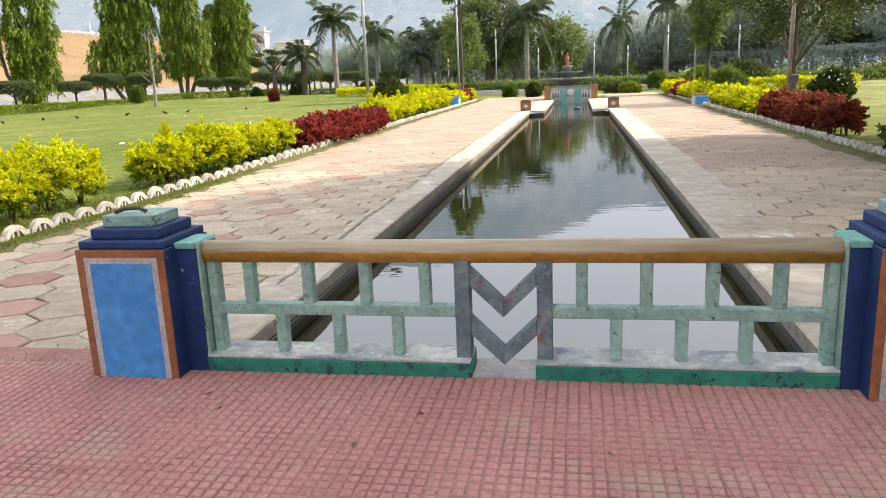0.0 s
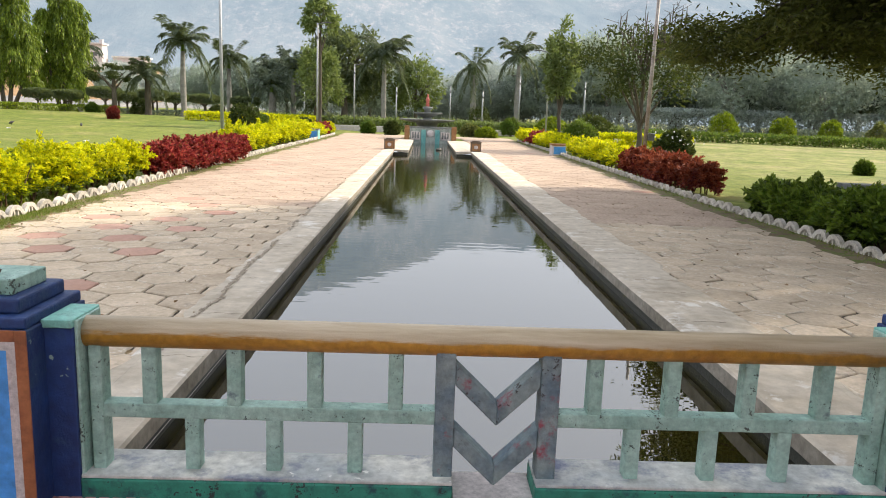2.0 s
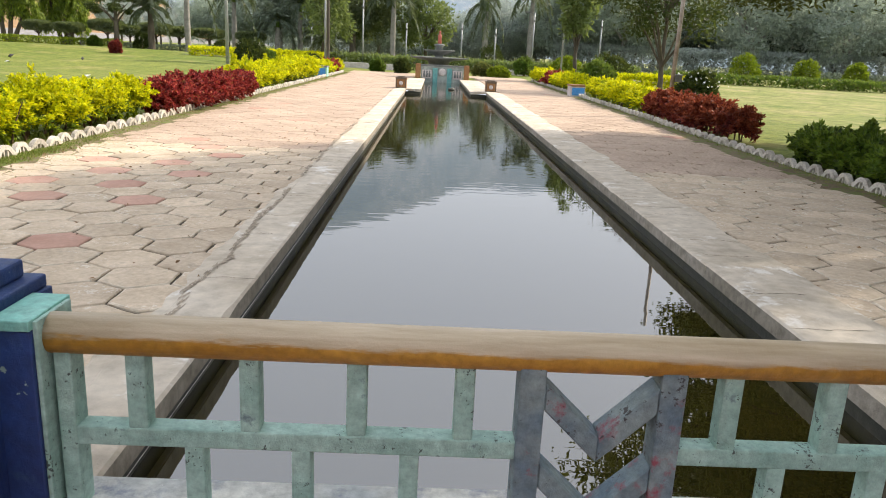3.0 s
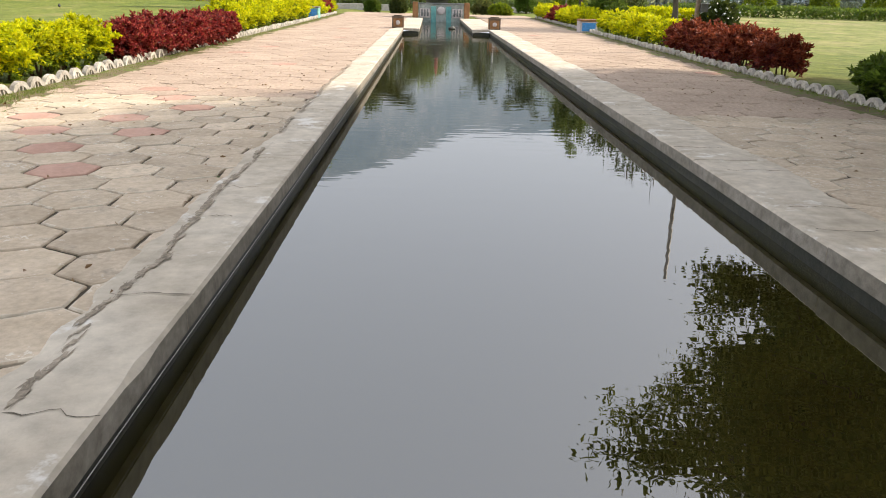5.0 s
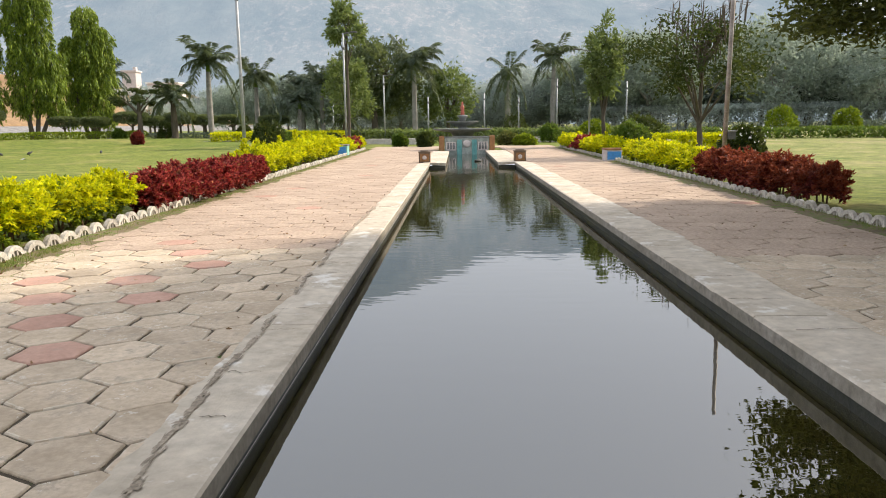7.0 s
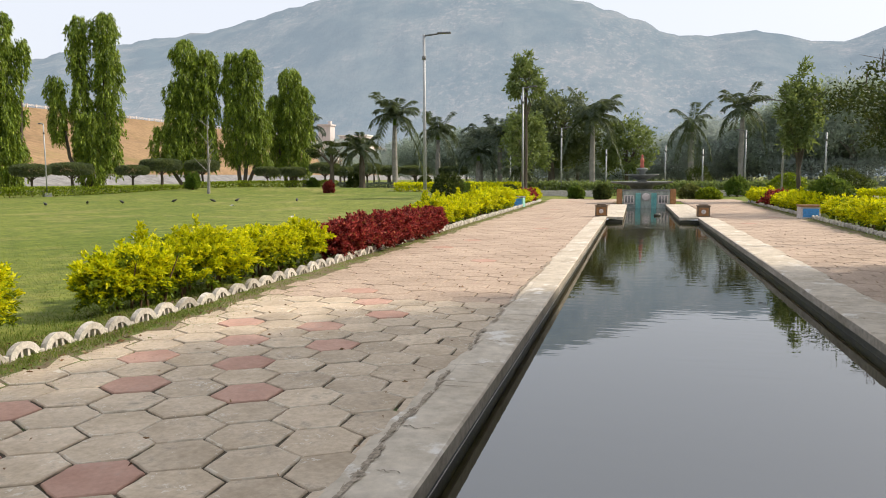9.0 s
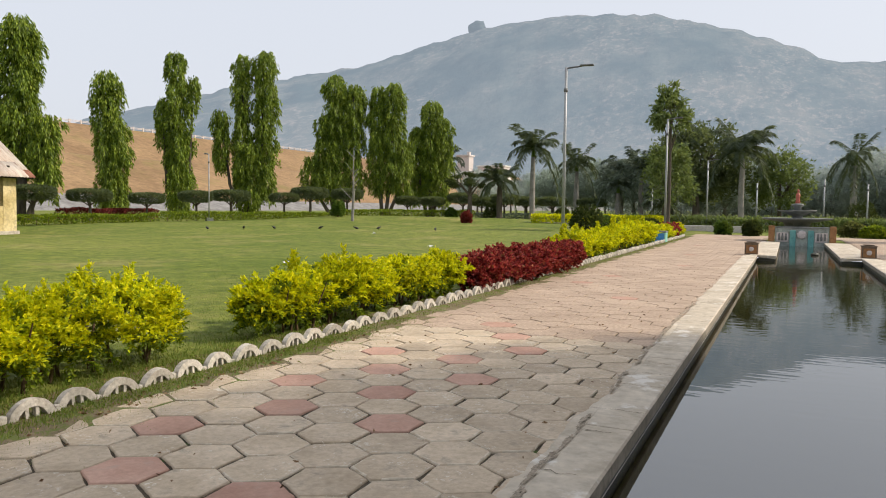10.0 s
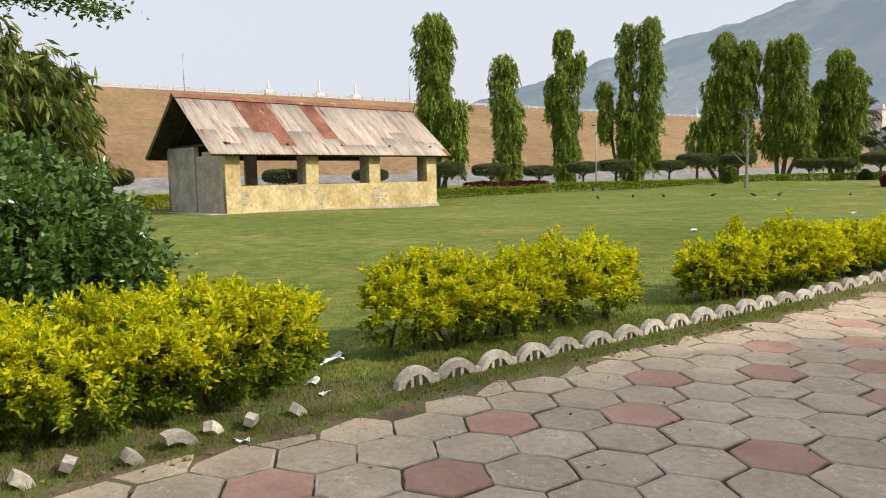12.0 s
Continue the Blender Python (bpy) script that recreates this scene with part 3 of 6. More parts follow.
while yy < 13:
    yy += random.uniform(0.05, 0.16)
    if noise.noise((yy * 0.8, 9, 2)) < -0.12:
        continue
    w = random.uniform(0.008, 0.022) + 0.03 * abs(noise.noise((yy * 3, 4, 1)))
    ln = random.uniform(0.05, 0.13)
    x0 = -1.93 - 0.018 * (yy - 2) + 0.07 * noise.noise((yy * 1.4, 1, 1)) + random.uniform(-0.015, 0.015)
    if x0 < -2.06:
        x0 = -2.06 + 0.02 * noise.noise((yy * 2.0, 4, 1))
    lean = random.uniform(-0.25, 0.25)
    ring = []
    for i in range(22):
        a = i * math.pi / 11
        q = max(0.3, 0.8 + 1.1 * noise.noise((math.cos(a) * 3.1 + yy * 7, math.sin(a) * 3.1, 5)))
        ring.append(bm.verts.new((x0 + w * q * math.cos(a) + lean * ln * math.sin(a), yy + ln * q * math.sin(a), 0.0195 + 0.0002 * (i % 2))))
    bm.faces.new(ring)
solid("mortar_break", bm, M["crack"], "crumbled mortar seam beside the coping", "joint", "structure")

# hairline fissures running across the coping
bm = bmesh.new()
for x_in, x_out, seed in ((CL, OL, 3), (CR, OR, 6)):
    r = random.Random(seed)
    y = 0.35
    s = 1 if x_out > x_in else -1
    while y < 16:
        y += r.uniform(0.5, 1.3)
        x0 = x_in + s * r.choice((0.0, 0.0, 0.08, 0.14))
        x1 = x_out + s * r.uniform(-0.16, 0.12)
        prev = None
        steps = 9
        for q in range(steps + 1):
            f = q / steps
            cy = y + 0.05 * noise.noise((f * 3, y * 3, seed)) + 0.018 * noise.noise((f * 11, y, seed))
            half_w = 0.0035 * (0.5 + abs(noise.noise((f * 6, y * 2, 1))) * 2) * (1 if q < steps else 0.2)
            pair = [bm.verts.new((x0 + (x1 - x0) * f, cy + d * half_w, 0.0192)) for d in (-1, 1)]
            if prev:
                bm.faces.new((prev[0], prev[1], pair[1], pair[0]))
            prev = pair
bmesh.ops.recalc_face_normals(bm, faces=bm.faces[:])
solid("coping_fissure", bm, M["fissure"], "dark hairline cracks across the coping", "crack", "structure")

# bed under the pavers, and the platform slab
bm = bmesh.new()
box(bm, edge_left(46) + 0.5, OL + 0.05, -0.86, 47.5, -0.2, -0.016)
box(bm, EL + 0.2, -4.4, -6, -0.86, -0.2, -0.016)
box(bm, OR - 0.05, edge_right(46) - 0.5, -0.86, 47.5, -0.2, -0.016)
solid("path_bed", bm, M["joint"], "dirt and moss bed between the paving stones", "path", "structure")

solid("cross_path", box(bmesh.new(), -40, 34, 47.5, 51.5, -0.2, -0.012), M["paver_far"], "pale paved path crossing behind the pool", "path", "structure")

# verge of soil and thin grass between pavers and edging
bm = bmesh.new()
for side, fn in ((-1, edge_left), (1, edge_right)):
    prev = None
    for k in range(107):
        y = -6.1 + k * 0.5
        a = [bm.verts.new((fn(y) + side * o, y, z)) for o, z in ((0.55, 0.0), (0.1, 0.02), (-0.1, 0.012), (-0.24 - 0.1 * noise.noise((y * 1.3, side, 0)), 0.003), (-0.62, -0.008))]
        if prev:
            for q in range(4):
                bm.faces.new((prev[q], prev[q + 1], a[q + 1], a[q]) if side < 0 else (prev[q + 1], prev[q], a[q], a[q + 1]))
        prev = a
solid("verge", bm, M["soil"], "bare soil verge with thin grass along the edging", "verge", "structure")

# ---- the hills ----
def hill_elev(az):
    a = 14.2 * math.exp(-((az + 13) / (28 if az < -13 else 18.5)) ** 2 / 2)
    if az < -13:
        a -= 0.9 * math.exp(-((az + 31) / 5) ** 2 / 2)
    b = 9.4 * math.exp(-((az - 8) / 7) ** 2 / 2)
    c = 10.2 * math.exp(-((az - 19) / 9) ** 2 / 2)
    d = 6.5 * math.exp(-((az - 42) / 14) ** 2 / 2)
    return max((a ** 6 + b ** 6 + c ** 6 + d ** 6) ** (1 / 6) + 0.05, 0.05)


bm = bmesh.new()
prev = None
for i in range(321):
    az = -100 + i * 0.5
    e = hill_elev(az) + 0.16 * noise.noise((az * 0.9, 0, 0)) + 0.07 * noise.noise((az * 3.3, 2, 0))
    ridge = 1500 + 180 * noise.noise((az * 0.05, 5, 0))
    top = ridge * math.tan(radians(e))
    ring = []
    for j in range(37):
        f = j / 30
        d = 560 + (ridge - 560) * f
        h = top * (smooth(0, 1, f) * 0.6 + 0.4 * min(f, 1)) if f <= 1 else top * max(0, 1 - (f - 1) * 4)
        h += (9 * noise.noise((d * math.sin(radians(az)) * 0.012, d * math.cos(radians(az)) * 0.012, 1)) + 4 * noise.noise((d * math.sin(radians(az)) * 0.04, d * math.cos(radians(az)) * 0.04, 4))) * min(f * 3, 1) * (1 if f < 0.97 else 0.35) * min(1, top / 120)
        ring.append(bm.verts.new((d * math.sin(radians(az)), d * math.cos(radians(az)), h - 3)))
    if prev:
        for q in range(36):
            bm.faces.new((prev[q], ring[q], ring[q + 1], prev[q + 1])).smooth = True
    prev = ring
solid("backdrop_hills", bm, M["hill"], "blue-grey rocky hills with scrub, glowing pale for haze", "hill", "structure")
bm = bmesh.new()
bmesh.ops.create_icosphere(bm, subdivisions=3, radius=1)
for v in bm.verts:
    v.co = Vector((v.co.x * 19, v.co.y * 16, v.co.z * 18)) * (1 + 0.3 * noise.noise(v.co * 1.6))
    v.co += Vector((1490 * math.sin(radians(-22.6)), 1490 * math.cos(radians(-22.6)), 352))
for f in bm.faces:
    f.smooth = True
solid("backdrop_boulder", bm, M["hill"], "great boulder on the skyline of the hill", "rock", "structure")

# ---- the earth dam ----
bm = bmesh.new()
prev = None
for k in range(61):
    y = -140 + k * 10
    w = 1.2 * noise.noise((y * 0.03, 0, 7))
    ring = [bm.verts.new((x + w, y, z)) for x, z in ((-98, 0.2), (-106, 2.4), (-107, 3.0), (-134 + w, 11.4), (-138, 11.9), (-163, 21.3), (-172, 21.4), (-230, 0))]
    if prev:
        for q in range(7):
            bm.faces.new((prev[q], prev[q + 1], ring[q + 1], ring[q]))
    prev = ring
dam = solid("dam_bank", bm, M["dry_bank"], "long earth dam covered in dry brown grass", "dam", "structure")
dam.data.materials.append(M["rubble"])
for f in dam.data.polygons:
    if f.center.x > -106.3:
        f.material_index = 1
bm = bmesh.new()
for k in range(150):
    y = -130 + k * 3.3
    box(bm, -163.3, -163.0, y - 0.2, y + 0.2, 21.2, 22.25)
box(bm, -163.25, -163.05, -130, 365, 22.0, 22.12)
box(bm, -163.25, -163.05, -130, 365, 21.7, 21.85)
solid("dam_parapet", bm, M["grey_white"], "white parapet railing along the dam crest", "railing", "structure")
for k, (y, h) in enumerate(((18, 3.2), (27, 5.0), (70, 3.0), (83, 4.4), (93, 3.6), (165, 4), (235, 4))):
    ob = thing("crest_pillar", -164.5, y, 21.3, "white painted pillar on the dam crest", "pillar", "pillars on the dam")
    part("base", box(bmesh.new(), -0.6, 0.6, -0.9, 0.9, 0, 1.4, 0.05), M["white_paint"], ob)
    part("shaft", lathe(bmesh.new(), [(0.35, 1.4), (0.25, 2), (0.2, h), (0.05, h + 0.5)], 10), M["white_paint"], ob)
for y, h in ((51, 8), (110, 8), (0, 8)):
    ob = thing("lamp_post", -165.5, y, 21.3, "thin grey lamp post on the dam crest", "lamp post", "lamp posts on the dam")
    part("pole", tube(bmesh.new(), (0, 0, 0), (0, 0, h), 0.1, 0.07), M["steel"], ob)
    part("arm", tube(bmesh.new(), (0, 0, h), (0.9, 0, h + 0.1), 0.05, 0.05), M["steel"], ob)
# spillway tower and gate bridge at the far end of the dam
tower = thing("spillway_tower", -150, 345, 10, "pale concrete gate tower by the spillway", "tower")
part("shaft", box(bmesh.new(), -3.2, 3.2, -3, 3, 0, 17, 0.1), M["grey_white"], tower)
part("roof", box(bmesh.new(), -3.7, 3.7, -3.5, 3.5, 17, 17.8, 0.05), M["grey_white"], tower)
part("mast", box(bmesh.new(), 1.2, 2.6, -1, 1, 17.8, 19.4, 0.05), M["grey_white"], tower)
for k, z in enumerate((4, 8, 12)):
    part("window", box(bmesh.new(), -1, 1, -3.06, -2.9, z, z + 1.6), M["steel_dark"], tower)
hall = thing("gate_house", -138, 352, 10, "flat-roofed pale building beside the gate tower", "building")
part("wall", box(bmesh.new(), -6.5, 8, -4, 4, 0, 12), M["grey_white"], hall)
part("roof", box(bmesh.new(), -7, 8.5, -4.5, 4.5, 12, 12.6), M["white_paint"], hall)
for k in range(4):
    part("window", box(bmesh.new(), -5 + k * 3.2, -3.4 + k * 3.2, -4.06, -3.9, 7, 9.5), M["steel_dark"], hall)
bridge = thing("gate_bridge", -128, 300, 6, "long white gate bridge below the tower", "bridge")
part("deck", box(bmesh.new(), -24, 18, -2, 2, 9.2, 11.2, 0.1), M["white_paint"], bridge)
for k in range(6):
    part("pier", box(bmesh.new(), -23 + k * 8, -21.8 + k * 8, -2, 2, 0, 9.2), M["grey_white"], bridge)

# ---- balustrade across the head of the channel ----
def pillar(x0, x1, name_label):
    ob = thing("pillar", (x0 + x1) / 2, -0.83, PLAT, name_label, "pillar", "pillars of the balustrade")
    h = (x1 - x0) / 2
    part("body", box(bmesh.new(), -h, h, 0, 0.46, -0.02, 0.695, 0.006), M["navy"], ob, "dark navy painted shaft")
    frame_b = bmesh.new()
    w = 0.042
    for a in ((-h, -h + w, 0.0, 0.697), (h - w, h, 0.0, 0.697), (-h + w, h - w, 0.655, 0.697)):
        box(frame_b, a[0], a[1], -0.006, 0.001, a[2], a[3], 0.002)
    part("border", frame_b, M["brown_paint"], ob, "red-brown painted border")
    strip = bmesh.new()
    w2 = w + 0.032
    for a in ((-h + w, -h + w2, 0.0, 0.655), (h - w2, h - w, 0.0, 0.655), (-h + w2, h - w2, 0.623, 0.655)):
        box(strip, a[0], a[1], -0.005, 0.001, a[2], a[3], 0.001)
    part("inner_strip", strip, M["grey_white"], ob, "rough off-white strip")
    part("front_panel", box(bmesh.new(), -h + w2, h - w2, -0.004, 0.001, 0.0, 0.623, 0.001), M["sky_blue"], ob, "bright blue painted panel with flaking spots")
    part("lower_tier", box(bmesh.new(), -h + 0.01, h - 0.01, 0.012, 0.45, 0.695, 0.738, 0.008), M["navy"], ob)
    part("upper_tier", box(bmesh.new(), -h + 0.055, h - 0.055, 0.06, 0.41, 0.738, 0.795, 0.01), M["navy"], ob)
    part("cap", box(bmesh.new(), -h + 0.1, h - 0.1, 0.11, 0.36, 0.795, 0.855, 0.006), M["pale_green"], ob, "pale green cap block")
    bar = bmesh.new()
    chain(bar, [(-0.1, 0.16, 0.864), (-0.05, 0.17, 0.882), (0.02, 0.19, 0.881), (0.06, 0.2, 0.863)], [0.011] * 4, 6)
    part("reinforcing_bar", bar, M["iron"], ob, "bent rusty bar")
    return ob


pillar(-2.165, -1.665, "square pillar with blue panel on the red platform")
pillar(1.685, 2.175, "square pillar with flaking blue panel on the red platform")

bal = thing("balustrade", 0, -0.76, PLAT, "painted concrete balustrade with wooden-look rail and chevrons", "balustrade")
ZB = -PLAT                      # heights below are above the walk; parts are placed from the platform
for s, xa, xb in ((-1, -1.67, -1.56), (1, 1.69, 1.605)):
    a, b_ = min(xa, xb), max(xa, xb)
    part("end_block", box(bmesh.new(), a, b_, 0.05, 0.27, -0.02, 0.72 + ZB, 0.006), M["navy"], bal, "navy end block")
    part("end_cap", box(bmesh.new(), a - 0.002, b_ + 0.002, 0.04, 0.28, 0.72 + ZB, 0.752 + ZB, 0.004), M["turquoise"], bal, "turquoise cap")
    part("side_plate", box(bmesh.new(), (b_ if s < 0 else a - 0.014), (b_ + 0.014 if s < 0 else a), 0.06, 0.26, 0.03, 0.745 + ZB, 0.004), M["pale_green"], bal)
    u = -1.535 if s < 0 else 1.54
    part("upright", box(bmesh.new(), u, u + 0.05, 0.105, 0.185, 0.12 + ZB, 0.655 + ZB, 0.006), M["pale_green"], bal)
rail = bmesh.new()
tube(rail, (-1.555, 0.14, 0.685 + ZB), (1.6, 0.14, 0.685 + ZB), 0.06, 0.06, 24)
part("top_rail", rail, M["rail_paint"], bal, "ochre round rail with bare worn top")
for xa, xb in ((-1.56, -0.125), (0.2, 1.605)):
    part("base_beam", box(bmesh.new(), xa, xb, 0.045, 0.28, -0.02, 0.12 + ZB, 0.008), M["beam_green"], bal, "deep green beam")
    part("beam_top", box(bmesh.new(), xa + 0.002, xb - 0.002, 0.048, 0.278, 0.12 + ZB, 0.135 + ZB, 0.004), M["beam_top"], bal, "scuffed grey beam top")
    part("mid_bar", box(bmesh.new(), xa + (0.03 if xa < 0 else 0.06), xb + (-0.06 if xa < 0 else -0.03), 0.11, 0.18, 0.345 + ZB, 0.405 + ZB, 0.006), M["pale_green"], bal)
for x in (-1.309, -0.984, -0.674, -0.359, 0.426, 0.734, 1.039, 1.343):
    part("upright", box(bmesh.new(), x - 0.029, x + 0.029, 0.112, 0.178, 0.4 + ZB, 0.655 + ZB, 0.007), M["pale_green"], bal)
for x in (-1.15, -0.834, -0.514, 0.593, 0.904, 1.201):
    part("short_upright", box(bmesh.new(), x - 0.029, x + 0.029, 0.112, 0.178, 0.13 + ZB, 0.35 + ZB, 0.007), M["pale_green"], bal)
for x in (-0.165, 0.245):
    part("chevron_post", box(bmesh.new(), x - 0.038, x + 0.038, 0.095, 0.195, 0.13 + ZB, 0.655 + ZB, 0.006), M["slate_paint"], bal, "slate post with red paint traces")
for z0 in (0.6, 0.345):
    for s in (-1, 1):
        bmv = bmesh.new()
        xa, xb = (-0.127, 0.041) if s < 0 else (0.207, 0.039)
        za, zb = z0, z0 - 0.165
        v = []
        for y in (0.1, 0.19):
            for x, z in ((xa, za), (xb, zb), (xb, zb - 0.085), (xa, za - 0.085)):
                v.append(bmv.verts.new((x, y, z + ZB)))
        for q in ((0, 1, 2, 3), (7, 6, 5, 4), (0, 4, 5, 1), (1, 5, 6, 2), (2, 6, 7, 3), (3, 7, 4, 0)):
            bmv.faces.new([v[k] for k in q])
        bmesh.ops.recalc_face_normals(bmv, faces=bmv.faces[:])
        bmesh.ops.bevel(bmv, geom=bmv.edges[:], offset=0.005, segments=1, affect="EDGES")
        part("chevron_bar", bmv, M["slate_paint"], bal)
part("sill", box(bmesh.new(), -0.12, 0.2, 0.06, 0.3, -0.02, 0.012, 0.003), M["grey_white"], bal, "chalky concrete sill")

# ---- scalloped edging stones ----
def edging_mesh(seed, a0=0.0, a1=1.0):
    r = random.Random(seed)
    bm = bmesh.new()
    seg, ro, ri, t = 12, 0.185, 0.118, 0.032
    prev = None
    for k in range(seg + 1):
        a = math.pi * (a0 + (a1 - a0) * k / seg)
        jit = 1 + r.uniform(-0.02, 0.02)
        ring = [bm.verts.new((y, math.cos(a) * rad * jit, math.sin(a) * rad * 0.93)) for rad, y in ((ro, -t), (ro, t), (ri, t), (ri, -t))]
        if prev:
            for q in range(4):
                bm.faces.new((prev[q], prev[(q + 1) % 4], ring[(q + 1) % 4], ring[q]))
        else:
            bm.faces.new(ring)
        prev = ring
    bm.faces.new(prev)
    if a1 < 1:
        box(bm, -t, t, 0.02, 0.2, -0.05, 0.03, 0.01)
        bmesh.ops.recalc_face_normals(bm, faces=bm.faces[:])
        return mesh_of("edging_stone", bm, M["edging"])
    box(bm, -t, t, -0.2, 0.2, -0.05, 0.018, 0.006)
    for y in (-0.04, 0.04):
        box(bm, -0.024, 0.024, y - 0.014, y + 0.014, 0.0, 0.115)
    box(bm, -t * 0.9, t * 0.9, 0.175, 0.222, -0.04, 0.075, 0.01)
    bmesh.ops.recalc_face_normals(bm, faces=bm.faces[:])
    return mesh_of("edging_stone", bm, M["edging"])


edge_meshes = [edging_mesh(k) for k in range(4)]
broken = [edging_mesh(9, 0.0, 0.45), edging_mesh(10, 0.05, 0.36), edging_mesh(11, 0.0, 0.6)]
r = random.Random(11)
for fn, y0, y1 in ((edge_left, 2.05, 45.5), (edge_right, 2.2, 45.5)):
    y = y0
    while y < y1:
        ob = new("edging_stone", edge_meshes[r.randrange(4)])
        ob.matrix_world = pose(fn(y) + r.uniform(-0.015, 0.015), y, -0.015 + r.uniform(-0.016, 0.012), r.uniform(-4, 4), r.uniform(-7, 7), r.uniform(-4, 4))
        tagged(ob, "whitish precast scalloped edging stone with slots", "edging stone", "edging stones along the walks")
        y += 0.405
for x, y, tilt, turn in ((-5.56, 0.2, 20, 15), (-5.56, 0.42, -25, 40), (-5.47, -0.14, 30, 12), (-5.52, -0.4, 50, 70), (-5.5, -0.68, 10, 5), (-5.58, 0.66, 40, 55), (-5.62, 0.95, 28, 20)):
    ob = new("edging_stone", broken[r.randrange(3)])
    ob.matrix_world = pose(x, y, -0.045, 0, tilt * 0.5, turn)
    tagged(ob, "broken edging stone leaning in the soil", "edging stone", "edging stones along the walks")


# ---- hedges and bushes ----
def hedge(name, x, y0, y1, half, top, kind_, label, dense=1.0, leaf=(0.075, 0.034), low=0.12, sprigs=(), side=1, bare=0.2):
    """A clipped row of shrubs: many stems, a lumpy crown of small leaves."""
    cy, half_len = (y0 + y1) / 2, (y1 - y0) / 2
    ob = thing(name, x, cy, 0.0, label, "hedge" if half_len > 2.4 else "bush")
    bright, dull = kind_
    stems = bmesh.new()
    r = random.Random(name + str(y0))
    nst = max(4, int((y1 - y0) * 7))
    for k in range(nst):
        sy = -half_len * 0.85 + 1.7 * half_len * (k + r.random()) / nst
        sx = r.uniform(-0.4, 0.4) * half
        ex, ey = sx + r.uniform(-0.3, 0.3) * half * 1.6, sy + r.uniform(-0.25, 0.25)
        chain(stems, [(sx, sy, -0.06), (sx + (ex - sx) * 0.3, sy + (ey - sy) * 0.4, top * 0.35), (ex, ey, top * 0.8)], [0.02, 0.014, 0.006], 5)
    tagged(part("stem_thicket", stems, M["twig"], ob, "thin brown branching stems"), kind="stuff")
    n_sprig = int(130 * (y1 - y0) * half * 2 * dense ** 0.5)
    cyy = rng.uniform(-1, 1, n_sprig)
    ang = rng.uniform(-0.3 * math.pi, 1.3 * math.pi, n_sprig)
    rad = rng.uniform(0.3, 1.0, n_sprig) ** 0.55
    endf = np.sqrt(np.clip(1 - np.abs(cyy) ** 4, 0.04, 1))
    lump = np.array([0.86 + 0.55 * noise.noise((float(a) * half_len * 1.1 + cy, x, 3)) + 0.42 * noise.noise((float(a) * half_len * 2.6 + cy, math.cos(float(b)) * 1.5, math.sin(float(b)) * 1.5)) for a, b in zip(cyy, ang)])
    mid = low + (top - low) * 0.5
    cx = np.cos(ang) * rad * half * endf * lump
    up = np.sin(ang) > 0
    cz = mid + np.sin(ang) * rad * (top - low) * 0.5 * np.where(up, lump * endf ** 0.5, 0.95)
    c = np.stack([cx, cyy * half_len, cz], 1)
    per = int(42 * dense ** 0.5)
    out = unit(np.stack([cx / half * 0.8, cyy ** 5 * 0.8, (cz - mid) / (top - low) * 1.1 + 0.3], 1) + rng.normal(scale=0.5, size=(n_sprig, 3)))
    k = n_sprig * per
    idx = np.repeat(np.arange(n_sprig), per)
    s_ = np.tile(np.linspace(-0.3, 1, per), n_sprig)
    ln_ = (rng.uniform(0.08, 0.2, n_sprig) * (top / 0.7))[idx]
    pos = c[idx] + out[idx] * (s_ * ln_)[:, None] + rng.normal(scale=0.014, size=(k, 3))
    way = out[idx] * (0.35 + 0.4 * np.clip(s_, 0, 1))[:, None] + rng.normal(scale=0.6, size=(k, 3)) * np.array([1, 1, 0.6])
    deep = (rad < 0.62)[idx]
    for sx, sy, sz in sprigs:
        m_ = 200
        t = rng.uniform(0, 1, m_)
        q = np.stack([sx - x + rng.normal(scale=0.07, size=m_) * (1.2 - t), sy - cy + rng.normal(scale=0.08, size=m_) * (1.2 - t), top * 0.7 + t * (sz - top * 0.7)], 1)
        pos = np.concatenate([pos, q])
        way = np.concatenate([way, rng.normal(scale=0.6, size=(m_, 3)) + np.array([0, 0, 0.5])])
        deep = np.concatenate([deep, np.zeros(m_, bool)])
    # deep and low leaves take the darker material, shade painted by colour
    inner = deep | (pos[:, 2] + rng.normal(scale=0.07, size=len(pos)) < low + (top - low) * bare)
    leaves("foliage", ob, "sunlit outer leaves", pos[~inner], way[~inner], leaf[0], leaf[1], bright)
    leaves("inner_foliage", ob, "inner and low leaves, coloured darker for bush shade", pos[inner], way[inner], leaf[0], leaf[1], dull)
    return ob


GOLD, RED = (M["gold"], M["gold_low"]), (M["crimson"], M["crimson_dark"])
hedge("golden_bush", -6.58, -2.6, 1.55, 0.95, 0.77, GOLD, "spreading golden-leaved bush beside the walk", 2.0, (0.054, 0.026), sprigs=((-7.0, 0.9, 0.84), (-6.9, 0.2, 0.75)), low=0.03, bare=0.44)
hedge("golden_bush", -6.72, 2.35, 5.6, 0.66, 0.8, GOLD, "golden-leaved bush with bare stems beneath", 2.0, (0.054, 0.026), sprigs=((-6.9, 4.7, 0.84), (-6.95, 4.4, 0.78)), low=0.1, bare=0.3)
hedge("golden_hedge", -6.45, 6.55, 12.3, 0.58, 0.74, GOLD, "golden hedge with one tall sprig", 1.7, (0.072, 0.034), sprigs=((-6.75, 7.9, 0.98), (-6.7, 7.85, 0.9)), low=0.08, bare=0.3)
